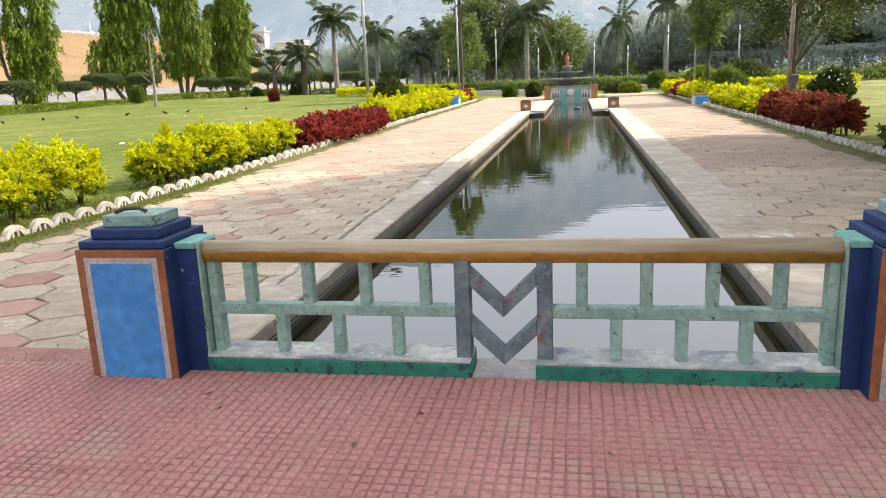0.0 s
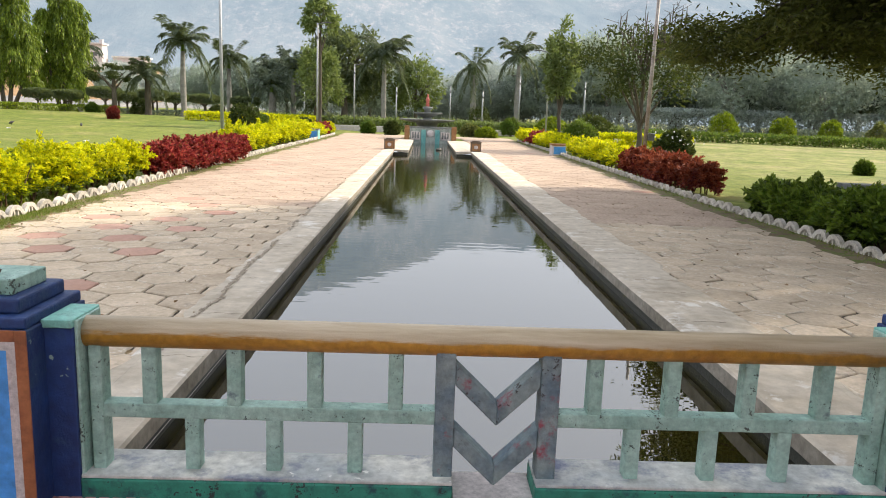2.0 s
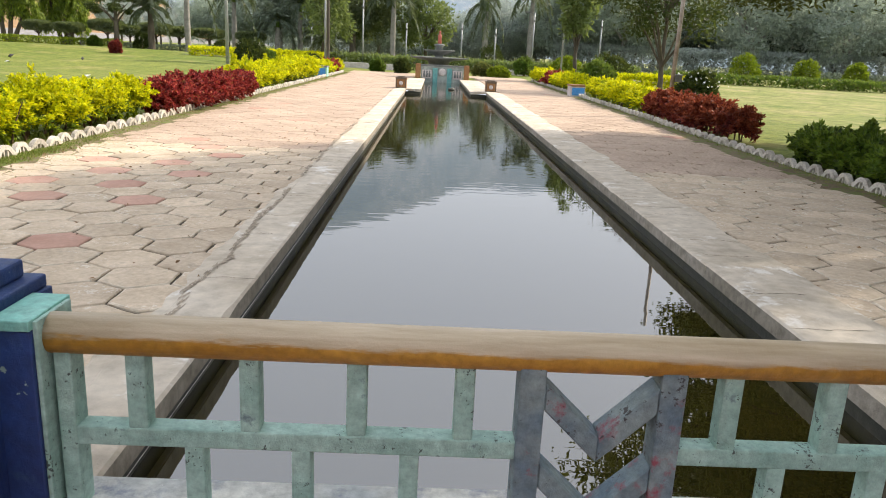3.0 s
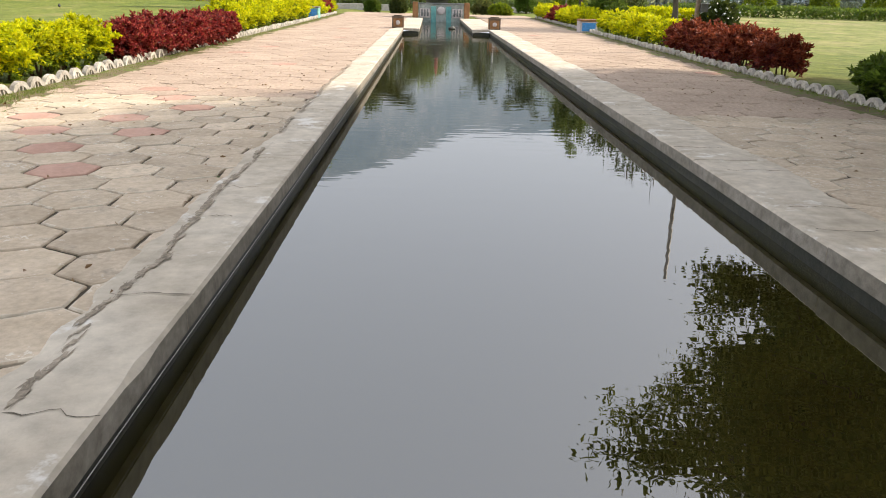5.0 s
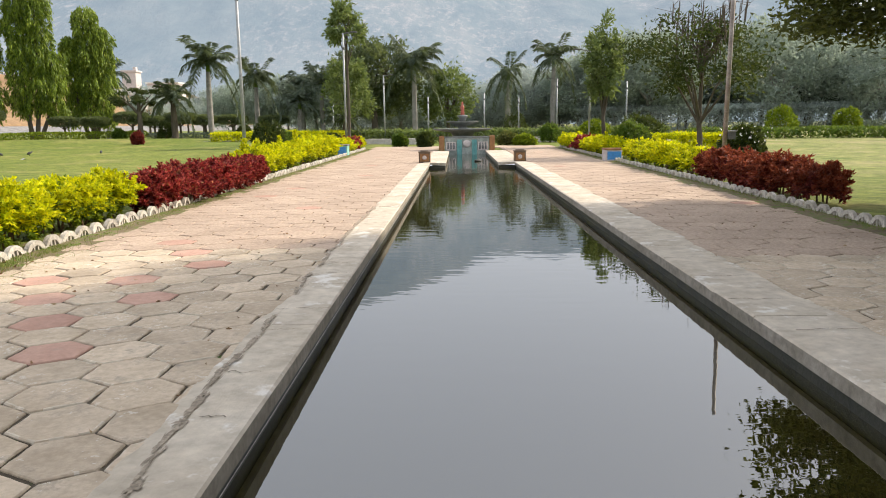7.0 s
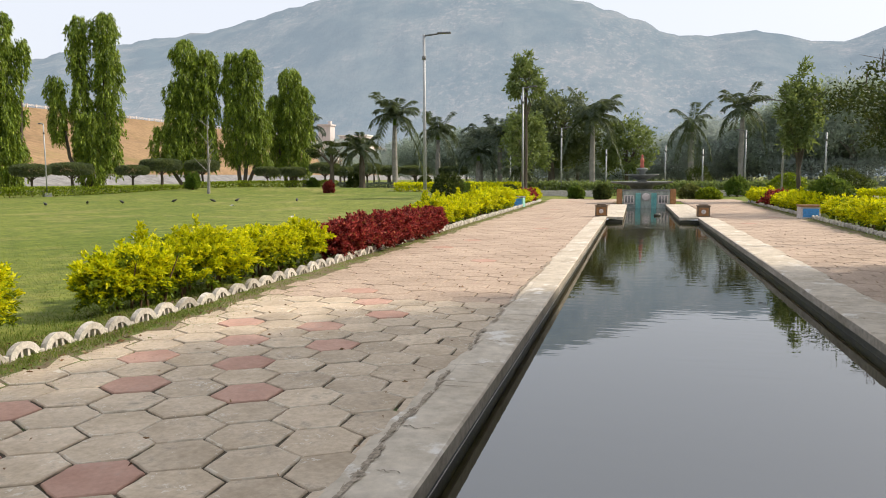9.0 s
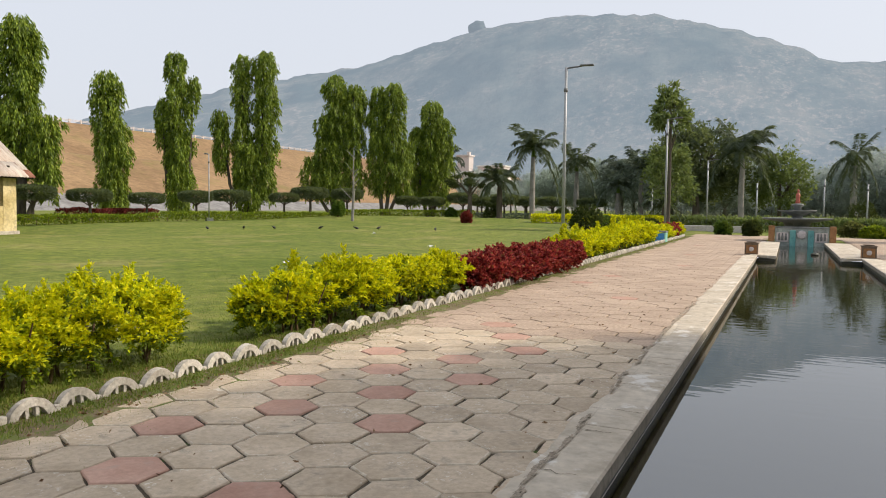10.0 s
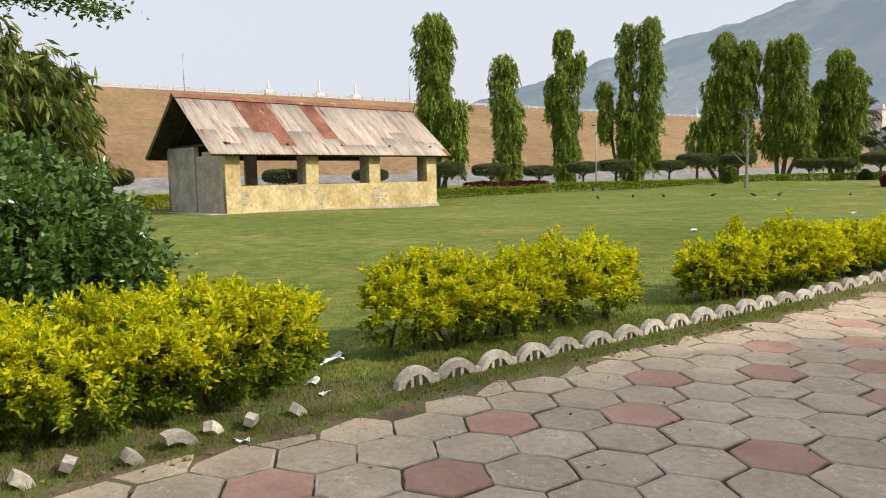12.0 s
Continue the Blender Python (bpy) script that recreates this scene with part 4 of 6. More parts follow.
hedge("crimson_hedge", -6.05, 12.2, 20.0, 0.5, 0.7, RED, "crimson-leaved hedge along the walk", 2.0, (0.075, 0.036), low=0.06)
hedge("golden_hedge", -6.5, 20.0, 26.5, 0.6, 0.82, GOLD, "tall golden hedge along the walk", 0.6, (0.1, 0.046), sprigs=((-6.6, 20.8, 1.15), (-6.7, 22.5, 1.1), (-6.5, 24.6, 1.15)))
hedge("golden_hedge", -6.65, 26.5, 35.6, 0.62, 0.95, GOLD, "tall golden hedge with loose top sprigs", 0.5, (0.12, 0.055), sprigs=((-6.6, 27.5, 1.3), (-6.7, 30, 1.25), (-6.5, 33, 1.2)))
hedge("golden_hedge", -6.75, 37.3, 41.5, 0.55, 0.7, GOLD, "low golden hedge beyond the painted block", 0.4, (0.13, 0.06))
hedge("crimson_hedge", -6.8, 41.5, 45.0, 0.5, 0.75, RED, "short red hedge near the fountain", 0.4, (0.13, 0.075))
hedge("golden_hedge", -6.85, 45.0, 47.4, 0.5, 0.72, GOLD, "end of the golden hedge near the fountain", 0.4, (0.13, 0.06))
hedge("green_hedge", 5.98, 2.6, 10.1, 0.62, 0.6, (M["leaf_hedge"], M["leaf_dark"]), "leafy green hedge in the shade", 1.1, (0.1, 0.05), sprigs=((6.2, 8.6, 0.78), (6.1, 6.6, 0.74)), low=0.05, bare=0.15)
hedge("crimson_hedge", 5.95, 12.4, 19.2, 0.52, 0.7, (M["rust_red"], M["crimson_dark"]), "dull crimson hedge, dark at its shaded end", 1.3, (0.085, 0.042), low=0.05, bare=0.35)
hedge("golden_hedge", 6.05, 19.2, 27.6, 0.52, 0.72, GOLD, "golden hedge along the walk", 0.5, (0.11, 0.05), sprigs=((6.2, 21, 0.92), (6.0, 24, 0.9)))
hedge("golden_hedge", 6.1, 29.6, 37.4, 0.52, 0.74, GOLD, "golden hedge beyond the blue block", 0.45, (0.12, 0.055), sprigs=((6.1, 33, 1.0),))
hedge("crimson_hedge", 6.1, 37.4, 39.5, 0.52, 0.74, RED, "short red hedge between golden ones", 0.4, (0.13, 0.075))
hedge("golden_hedge", 6.15, 39.5, 46.0, 0.55, 0.75, GOLD, "low golden hedge near the fountain", 0.4, (0.13, 0.06))


def grass_patch(name, label, fn, n, length, material):
    pos = np.array([fn() for _ in range(n)])
    way = rng.normal(scale=0.45, size=(n, 3)) + np.array([0, 0, 1.0])
    ob = new(name, leaf_mesh(name, pos, way, length, length * 0.14, material, 0.1))
    return tagged(ob, label, "grass", kind="stuff")


r = random.Random(3)


def on_left_verge():
    y = r.uniform(6, 46) if r.random() < 0.6 else r.uniform(-1.5, 9)
    return (edge_left(y) + r.gauss(0.14, 0.13), y, 0.005)


def near_verge():
    y = r.uniform(-1.8, 7.5)
    return (edge_left(y) + min(r.gauss(-0.12, 0.32), r.uniform(0.1, 0.34)), y, 0.004)


def under_bushes():
    return (r.gauss(-6.35, 0.35), r.uniform(-2.5, 9), 0.0)


def near_lawn():
    y = r.uniform(-4, 18)
    return (-6.2 - abs(r.gauss(0, 4.5)), y, 0.0)


def in_joints():
    y = r.uniform(0.3, 9)
    return (edge_left(y) + 0.35 + abs(r.gauss(0, 0.28)), y, -0.012)


def right_verge():
    y = r.uniform(2, 44)
    return (edge_right(y) - r.gauss(0.05, 0.1), y, 0.005)


grass_patch("verge_grass", "thin green grass along the edging stones", on_left_verge, 19000, 0.035, M["grass"])
grass_patch("near_verge_grass", "green grass over the soil beside the walk", near_verge, 26000, 0.04, M["grass"])
grass_patch("bush_grass", "longer grass under the bushes", under_bushes, 6500, 0.06, M["grass"])
grass_patch("lawn_grass", "short lawn blades near the walk", near_lawn, 60000, 0.035, M["grass"])
grass_patch("joint_grass", "moss and grass in the paver joints", in_joints, 3500, 0.022, M["grass"])
grass_patch("verge_grass", "sparse grass along the edging stones", right_verge, 7000, 0.05, M["grass"])
grass_patch("grass_tuft", "tuft of grass at the platform corner", lambda: (r.gauss(-2.75, 0.17), r.gauss(-0.68, 0.1), 0.0), 900, 0.05, M["grass"])
pos = np.array([(r.uniform(-6.3, -5.3), r.uniform(-1.5, 8), 0.012) if r.random() < 0.8 else (r.uniform(-5, 5), r.uniform(0.4, 12), 0.004) for _ in range(1500)] + [(r.uniform(-2.6, 2.6), r.uniform(-3.6, -0.9), PLAT + 0.004) for _ in range(26)])
keep = (pos[:, 0] < CL - 0.02) | (pos[:, 0] > CR + 0.02) | (pos[:, 1] < -0.8)
pos = pos[keep]
way = rng.normal(size=(len(pos), 3)) * np.array([1, 1, 0.12])
tagged(new("fallen_leaves", leaf_mesh("fallen_leaves", pos, way, 0.045, 0.022, M["dead_leaf"], 0.3)), "scattered dry fallen leaves", "leaves", kind="stuff")


def litter(x, y, s, seed, label="crumpled scrap of white paper on the grass", mat=None):
    r2 = random.Random(seed)
    bm = bmesh.new()
    g = [[bm.verts.new(((i - 1.5) * s / 3 + r2.uniform(-0.1, 0.1) * s, (j - 1) * s * 0.3 + r2.uniform(-0.1, 0.1) * s, r2.uniform(0, 0.3) * s)) for j in range(3)] for i in range(4)]
    for i in range(3):
        for j in range(2):
            bm.faces.new((g[i][j], g[i + 1][j], g[i + 1][j + 1], g[i][j + 1]))
    ob = solid("paper_scrap", bm, mat or M["paper"], label, "litter", group="scraps of litter")
    ob.matrix_world = pose(x, y, 0.015, 0, 0, r2.uniform(0, 360))
    sol = ob.modifiers.new("thick", "SOLIDIFY")
    sol.thickness = 0.003


for k, (x, y, s) in enumerate(((-6.76, 1.9, 0.22), (-6.92, 2.05, 0.14), (-6.3, 1.5, 0.14), (-5.94, 1.41, 0.11), (-6.35, 0.85, 0.12), (-5.4, 0.58, 0.08), (-13, 16, 0.25), (-11, 19, 0.2), (-22, 36, 0.3), (-13.5, 26, 0.3))):
    litter(x, y, s, k)


# small dark birds feeding on the lawn, simple shapes
for k, (x, y) in enumerate(((-29, 36), (-30.5, 35), (-27, 38), (-24, 40), (-20.5, 41), (-31.5, 33), (-25, 39))):
    bm = bmesh.new()
    lathe(bm, [(0.01, -0.16), (0.05, -0.1), (0.075, 0), (0.055, 0.09), (0.035, 0.13), (0.03, 0.18), (0.005, 0.22)], 8)
    bmesh.ops.rotate(bm, verts=bm.verts[:], matrix=Matrix.Rotation(radians(68), 3, "X"))
    for sx in (-0.02, 0.02):
        tube(bm, (sx, 0, -0.14), (sx, 0, -0.04), 0.006, 0.006, 4)
    ob = solid("bird", bm, M["bird_black"], "small black bird standing on the lawn", "bird", group="birds on the lawn")
    ob.matrix_world = pose(x, y, ground_z(x, y) + 0.14, 0, 0, 50 * k)

# ---- pedestals, painted blocks, fountain ----
def pedestal(x):
    ob = thing("pedestal", x, 29.11, 0.0, "brown painted concrete box with round emblem on the coping", "pedestal", "pedestals beside the channel")
    part("body", box(bmesh.new(), -0.225, 0.225, -0.225, 0.225, 0, 0.4, 0.012), M["box_ochre"], ob)
    part("cap", box(bmesh.new(), -0.245, 0.245, -0.245, 0.245, 0.4, 0.44, 0.01), M["box_cap"], ob, "dark cap")
    part("knob", box(bmesh.new(), -0.16, 0.16, -0.16, 0.16, 0.44, 0.48, 0.01), M["box_cap"], ob)
    fr = bmesh.new()
    for a in ((-0.225, -0.18, 0.0, 0.4), (0.18, 0.225, 0.0, 0.4), (-0.18, 0.18, 0.0, 0.045), (-0.18, 0.18, 0.355, 0.4)):
        box(fr, a[0], a[1], -0.235, -0.224, a[2], a[3])
    part("border", fr, M["box_cap"], ob)
    em = bmesh.new()
    lathe(em, [(0.085, 0), (0.085, 0.01), (0.05, 0.018), (0.01, 0.02)], 16)
    bmesh.ops.rotate(em, verts=em.verts[:], matrix=Matrix.Rotation(radians(90), 3, "X"))
    bmesh.ops.translate(em, verts=em.verts[:], vec=(0, -0.225, 0.2))
    part("emblem", em, M["grey_white"], ob, "pale round flower emblem")


pedestal(-1.825)
pedestal(1.935)


def painted_block(x, y, w, h, side_mat, top_mat, label):
    ob = thing("painted_block", x, y, 0, label, "planter block", "painted blocks beside the walks")
    part("body", box(bmesh.new(), -w / 2, w / 2, -0.35, 0.35, 0, h, 0.015), side_mat, ob)
    part("rim", box(bmesh.new(), -w / 2 - 0.02, w / 2 + 0.02, -0.37, 0.37, h, h + 0.07, 0.01), top_mat, ob, "paler rim")
    part("front_panel", box(bmesh.new(), -w / 2 + 0.07, w / 2 - 0.07, -0.358, -0.34, 0.06, h - 0.05, 0.004), M["sky_blue"], ob, "blue front panel")


painted_block(-6.35, 37.2, 0.62, 0.48, M["turquoise"], M["grey_stone"], "small turquoise painted concrete block by the hedge")
painted_block(5.5, 28.7, 0.66, 0.42, M["grey_white"], M["box_ochre"], "small blue painted concrete block by the hedge")

fw = thing("fountain_wall", 0.02, Y_END + 0.1, 0, "low decorated teal wall at the head of the channel", "wall")
part("wall", box(bmesh.new(), -1.25, 1.25, 0, 0.25, -0.3, 0.72, 0.01), M["worn_stone"], fw)
part("coping", box(bmesh.new(), -1.3, 1.3, -0.04, 0.3, 0.72, 0.8, 0.015), M["grey_stone"], fw)
for x in (-1.42, 1.42):
    part("end_post", box(bmesh.new(), x - 0.15, x + 0.15, -0.05, 0.3, 0, 0.84, 0.02), M["box_ochre"], fw, "ochre end post")
for x in (-0.42, 0.42):
    part("teal_block", box(bmesh.new(), x - 0.14, x + 0.14, -0.06, 0.02, -0.25, 0.62, 0.03), M["teal_paint"], fw, "teal rounded block")
for x in (-0.9, 0.9):
    part("white_panel", box(bmesh.new(), x - 0.28, x + 0.28, -0.02, 0.01, 0.02, 0.5, 0.005), M["grey_white"], fw, "whitish relief panel")
    for k in range(3):
        part("relief", lathe(bmesh.new(), [(0.05, 0.1), (0.06, 0.25), (0.03, 0.36), (0.045, 0.42), (0.01, 0.47)], 8, x - 0.16 + 0.16 * k, -0.02), M["grey_stone"], fw)
arch = bmesh.new()
lathe(arch, [(0.22, 0), (0.22, 0.03), (0.15, 0.05), (0.02, 0.06)], 18)
bmesh.ops.rotate(arch, verts=arch.verts[:], matrix=Matrix.Rotation(radians(90), 3, "X"))
bmesh.ops.translate(arch, verts=arch.verts[:], vec=(0, 0.0, 0.4))
part("rosette", arch, M["grey_white"], fw, "carved round rosette")

fo = thing("fountain", -0.2, 43.6, 0, "dark two-tier stone fountain", "fountain")
part("lower_basin", lathe(bmesh.new(), [(0.5, 0), (0.55, 0.7), (0.7, 1.0), (1.7, 1.16), (1.75, 1.24), (1.6, 1.24), (0.4, 1.1)], 28), M["grey_stone"], fo, "wide shallow stone basin")
part("stem", lathe(bmesh.new(), [(0.4, 1.1), (0.28, 1.2), (0.26, 1.35), (0.4, 1.42)], 20), M["grey_stone"], fo)
part("upper_basin", lathe(bmesh.new(), [(0.35, 1.38), (0.6, 1.5), (0.93, 1.6), (0.95, 1.66), (0.85, 1.66), (0.3, 1.58)], 28), M["grey_stone"], fo)
part("finial_base", lathe(bmesh.new(), [(0.2, 1.58), (0.18, 1.8), (0.32, 1.92), (0.3, 1.98), (0.14, 2.02)], 16), M["grey_stone"], fo)
st = bmesh.new()
lathe(st, [(0.1, 0), (0.12, 0.06), (0.09, 0.3), (0.12, 0.45), (0.08, 0.55), (0.04, 0.6), (0.06, 0.66), (0.05, 0.74), (0.01, 0.78)], 12, -0.2, 43.6)
bmesh.ops.translate(st, verts=st.verts[:], vec=(0, 0, 2.0))
solid("statue", st, M["statue_red"], "small red statue on top of the fountain", "statue")


# ---- lamp posts ----
def lamp_post(x, y, h, arm, label, turn=0.0, lean=0.0, r0=0.07):
    ob = thing("lamp_post", x, y, ground_z(x, y), label, "lamp post", "lamp posts in the garden")
    ob.rotation_euler = (0, radians(lean), radians(turn))
    part("foot", box(bmesh.new(), -0.25, 0.25, -0.25, 0.25, -0.1, 0.25, 0.02), M["grey_stone"], ob)
    part("pole", tube(bmesh.new(), (0, 0, 0), (0, 0, h), r0, r0 * 0.75, 10), M["steel"], ob)
    if arm:
        part("arm", tube(bmesh.new(), (0, 0, h - 0.05), (arm * 0.55, 0, h + 0.02), r0 * 0.5, r0 * 0.45, 8), M["steel_dark"], ob)
        part("head", box(bmesh.new(), min(arm * 0.5, arm), max(arm * 0.5, arm), -0.1, 0.1, h + 0.01, h + 0.09, 0.03), M["steel_dark"], ob, "flat lamp head")
    part("band", tube(bmesh.new(), (0, 0, h * 0.86), (0, 0, h * 0.86 + 0.16), r0 * 1.12, r0 * 1.12, 10), M["steel_dark"], ob)


lamp_post(-10.45, 34.25, 8.3, 1.3, "tall grey street lamp on the lawn", 5, 0, 0.085)
lamp_post(-7.6, 47.2, 7.2, 0.9, "grey lamp post beside a slender tree", 0)
lamp_post(-6.5, 61.4, 5.5, 0.8, "grey lamp post with flat head", 0)
lamp_post(8.15, 48.9, 6.1, -1.1, "grey lamp post with flat head", 0)
lamp_post(8.3, 66.0, 5.3, -0.9, "grey lamp post with flat head", 0)
lamp_post(1.9, 66.0, 4.2, 0, "bare grey post near the fountain", 0)
lamp_post(-11.5, 66.0, 4.0, 0, "bare grey post among the trees", 0)
lamp_post(-2.9, 62.0, 3.8, 0, "bare grey post near the fountain", 0)
lamp_post(4.6, 62.0, 3.7, 0, "bare grey post near the fountain", 0)
lamp_post(13.5, 62.0, 4.6, 0, "bare grey post among the trees", 0)
lamp_post(-41.5, 44.0, 5.2, 0.9, "thin lamp post by the clipped trees", 150, 0, 0.05)

pole = thing("leaning_pole", 6.45, 19.3, 0, "rusty grey pole, slightly leaning, with a meter box", "pole")
pole.rotation_euler = (0, radians(0.7), 0)
part("pole", tube(bmesh.new(), (0, 0, -0.1), (0, 0, 6.2), 0.065, 0.05, 10), M["rust_pole"], pole)
part("meter_box", box(bmesh.new(), 0.05, 0.25, -0.09, 0.09, 1.0, 1.2, 0.01), M["steel_dark"], pole, "dark metal meter box")
part("box_lid", box(bmesh.new(), 0.04, 0.27, -0.11, 0.11, 1.2, 1.225, 0.005), M["steel"], pole)

bench = thing("bench", 7.75, 9.6, 0, "dark stone bench on the lawn in shade", "bench")
part("seat", box(bmesh.new(), -0.55, 1.1, -0.25, 0.25, 0.5, 0.6, 0.015), M["grey_stone"], bench)
for x in (-0.35, 0.85):
    part("leg", box(bmesh.new(), x - 0.09, x + 0.09, -0.2, 0.2, -0.03, 0.5, 0.01), M["dark_wood_and_shade"], bench)

# ---- the shed on the lawn ----
SH = (-36.4, 11.9)
shed = thing("shed", SH[0], SH[1], ground_z(*SH) - 0.02, "open shelter with yellow washed walls and rusty tin roof", "shed")
shed.rotation_euler = (0, 0, radians(7))
SL, SW, EAVE, RIDGE, SILL = 14.0, 6.6, 3.42, 6.05, 1.38
part("plinth", box(bmesh.new(), -SW - 0.3, 0.1, -0.9, SL + 0.1, -0.6, 0.05, 0.02), M["grey_plaster"], shed, "grey concrete plinth")
part("front_wall", box(bmesh.new(), -0.28, 0, 0, SL, -0.6, SILL, 0.01), M["yellow_wash"], shed, "peeling pale yellow half wall")
part("back_wall", box(bmesh.new(), -SW, -SW + 0.28, 0, SL, 0, SILL, 0.01), M["grey_plaster"], shed)
for k, y in enumerate((0.0, 4.6, 8.8, SL - 0.8)):
    part("front_pillar", box(bmesh.new(), -0.3, 0.012, y, y + 0.8, SILL if 0 < y < SL - 1 else -0.6, EAVE - 0.12, 0.01), M["yellow_wash"], shed, "pale yellow pillar")
    part("pillar_return", box(bmesh.new(), -0.9, -0.3, y + 0.02, y + 0.55, 0, EAVE - 0.05, 0.01), M["grey_plaster"], shed, "grey plaster pillar")
    part("back_pillar", box(bmesh.new(), -SW - 0.01, -SW + 0.3, y, y + 0.7, 0, EAVE + 0.1, 0.01), M["grey_plaster"], shed)
part("gable_wall", box(bmesh.new(), -2.4, -0.3, 0.0, 0.26, 0, EAVE - 0.3, 0.01), M["grey_plaster"], shed, "stained grey end wall")
part("gable_wall", box(bmesh.new(), -SW + 0.3, -3.3, 0.0, 0.26, 0, EAVE, 0.01), M["grey_plaster"], shed, "stained grey end wall")
part("door_leaf", box(bmesh.new(), -3.25, -2.45, 0.05, 0.12, 0.05, EAVE - 0.5, 0.01), M["grey_plaster"], shed, "weathered grey door leaf")
part("end_beam", box(bmesh.new(), -SW, 0, 0.05, 0.2, EAVE, EAVE + 0.12), M["dark_wood_and_shade"], shed)
part("far_end_wall", box(bmesh.new(), -SW + 0.3, -0.3, SL - 0.26, SL, 0, SILL), M["grey_plaster"], shed)
for y in (0.3, 3.6, 7.0, 10.4, 13.6):
    tr = bmesh.new()
    tube(tr, (0.3, y, EAVE - 0.5), (-SW / 2, y, RIDGE - 0.2), 0.06, 0.06, 6)
    tube(tr, (-SW - 0.3, y, EAVE - 0.5), (-SW / 2, y, RIDGE - 0.2), 0.06, 0.06, 6)
    tube(tr, (0, y, EAVE + 0.05), (-SW, y, EAVE + 0.05), 0.05, 0.05, 6)
    part("truss", tr, M["dark_wood_and_shade"], shed)


def tin_sheet(u0, u1, y0, y1, side, lift):
    """A corrugated sheet lying on the slope; u runs from ridge (0) to eave (1)."""
    bm = bmesh.new()
    k = max(8, int((y1 - y0) / 0.05))
    rows_ = []
    for u in (u0, (u0 + u1) / 2, u1):
        row = []
        for q in range(k + 1):
            y = y0 + (y1 - y0) * q / k
            x = -SW / 2 + side * u * (SW / 2 + 0.55)
            z = RIDGE - u * (RIDGE - EAVE + 0.5) + 0.022 * math.cos(q * math.pi / 2) + lift
            row.append(bm.verts.new((x, y, z)))
        rows_.append(row)
    for a, b in zip(rows_, rows_[1:]):
        for q in range(k):
            bm.faces.new((a[q], a[q + 1], b[q + 1], b[q])).smooth = True
    return bm


r = random.Random(21)
for side in (1, -1):
    y = -1.0
    while y < SL + 0.7:
        w = 1.02
        for u0, u1, lift in ((0.0, 1.0, 0.0), (r.uniform(0.55, 0.9), 1.01, 0.03)):
            ob = part("roof_sheet", tin_sheet(u0, u1, y, min(y + w + 0.06, SL + 0.8), side, lift * 0.6 + r.uniform(0, 0.006)), M["tin_rust"] if r.random() < (0.05 if u0 == 0 else 0.16) else M["tin"], shed, "corrugated rusty tin sheet")
            sol = ob.modifiers.new("thick", "SOLIDIFY")
            sol.thickness = 0.006
        y += w
# dark sheets added below both slopes in place of the shade inside
for side in (1, -1):
    ln = bmesh.new()
    e = SW / 2 + 0.5
    v = [ln.verts.new((-SW / 2 + side * u * e, yy, RIDGE - 0.1 - u * (RIDGE - EAVE + 0.47))) for yy in (-0.9, SL + 0.7) for u in (0.02, 1.0)]
    ln.faces.new((v[0], v[1], v[3], v[2]))
    ob = part("roof_lining", ln, M["dark_wood_and_shade"], shed, "dark sheet added under the tin as roof shade")
    ob.modifiers.new("thick", "SOLIDIFY").thickness = 0.02
for yy in (0.3, 4.9, 9.1):
    for row in range(7):
        for col in range(3):
            if r.random() < 0.55:
                y0 = yy + col * 0.29 + (0.14 if row % 2 else 0)
                part("brick", box(bmesh.new(), -0.02, 0.008, y0, y0 + 0.25, 0.1 + row * 0.15, 0.22 + row * 0.15, 0.01), M["grey_plaster"], shed)
rc = bmesh.new()
for s in (1, -1):
    v = [rc.verts.new((-SW / 2 + s * a, y, RIDGE + 0.06 - a * 0.75)) for y in (-1.02, SL + 0.82) for a in (0.0, 0.3)]
    rc.faces.new((v[0], v[1], v[3], v[2]))
ob = part("ridge_cap", rc, M["tin_rust"], shed)
ob.modifiers.new("thick", "SOLIDIFY").thickness = 0.01

# small things in and by the water
bm = bmesh.new()
bmesh.ops.create_icosphere(bm, subdivisions=2, radius=0.17)
for v in bm.verts:
    v.co = Vector((v.co.x, v.co.y, v.co.z * 0.5)) * (1 + 0.35 * noise.noise(v.co * 9))
ob = solid("stone", bm, M["wet_wall"], "dark wet stone lying in the narrow channel", "stone")
ob.location = (0.42, 33.5, WATER + 0.03)

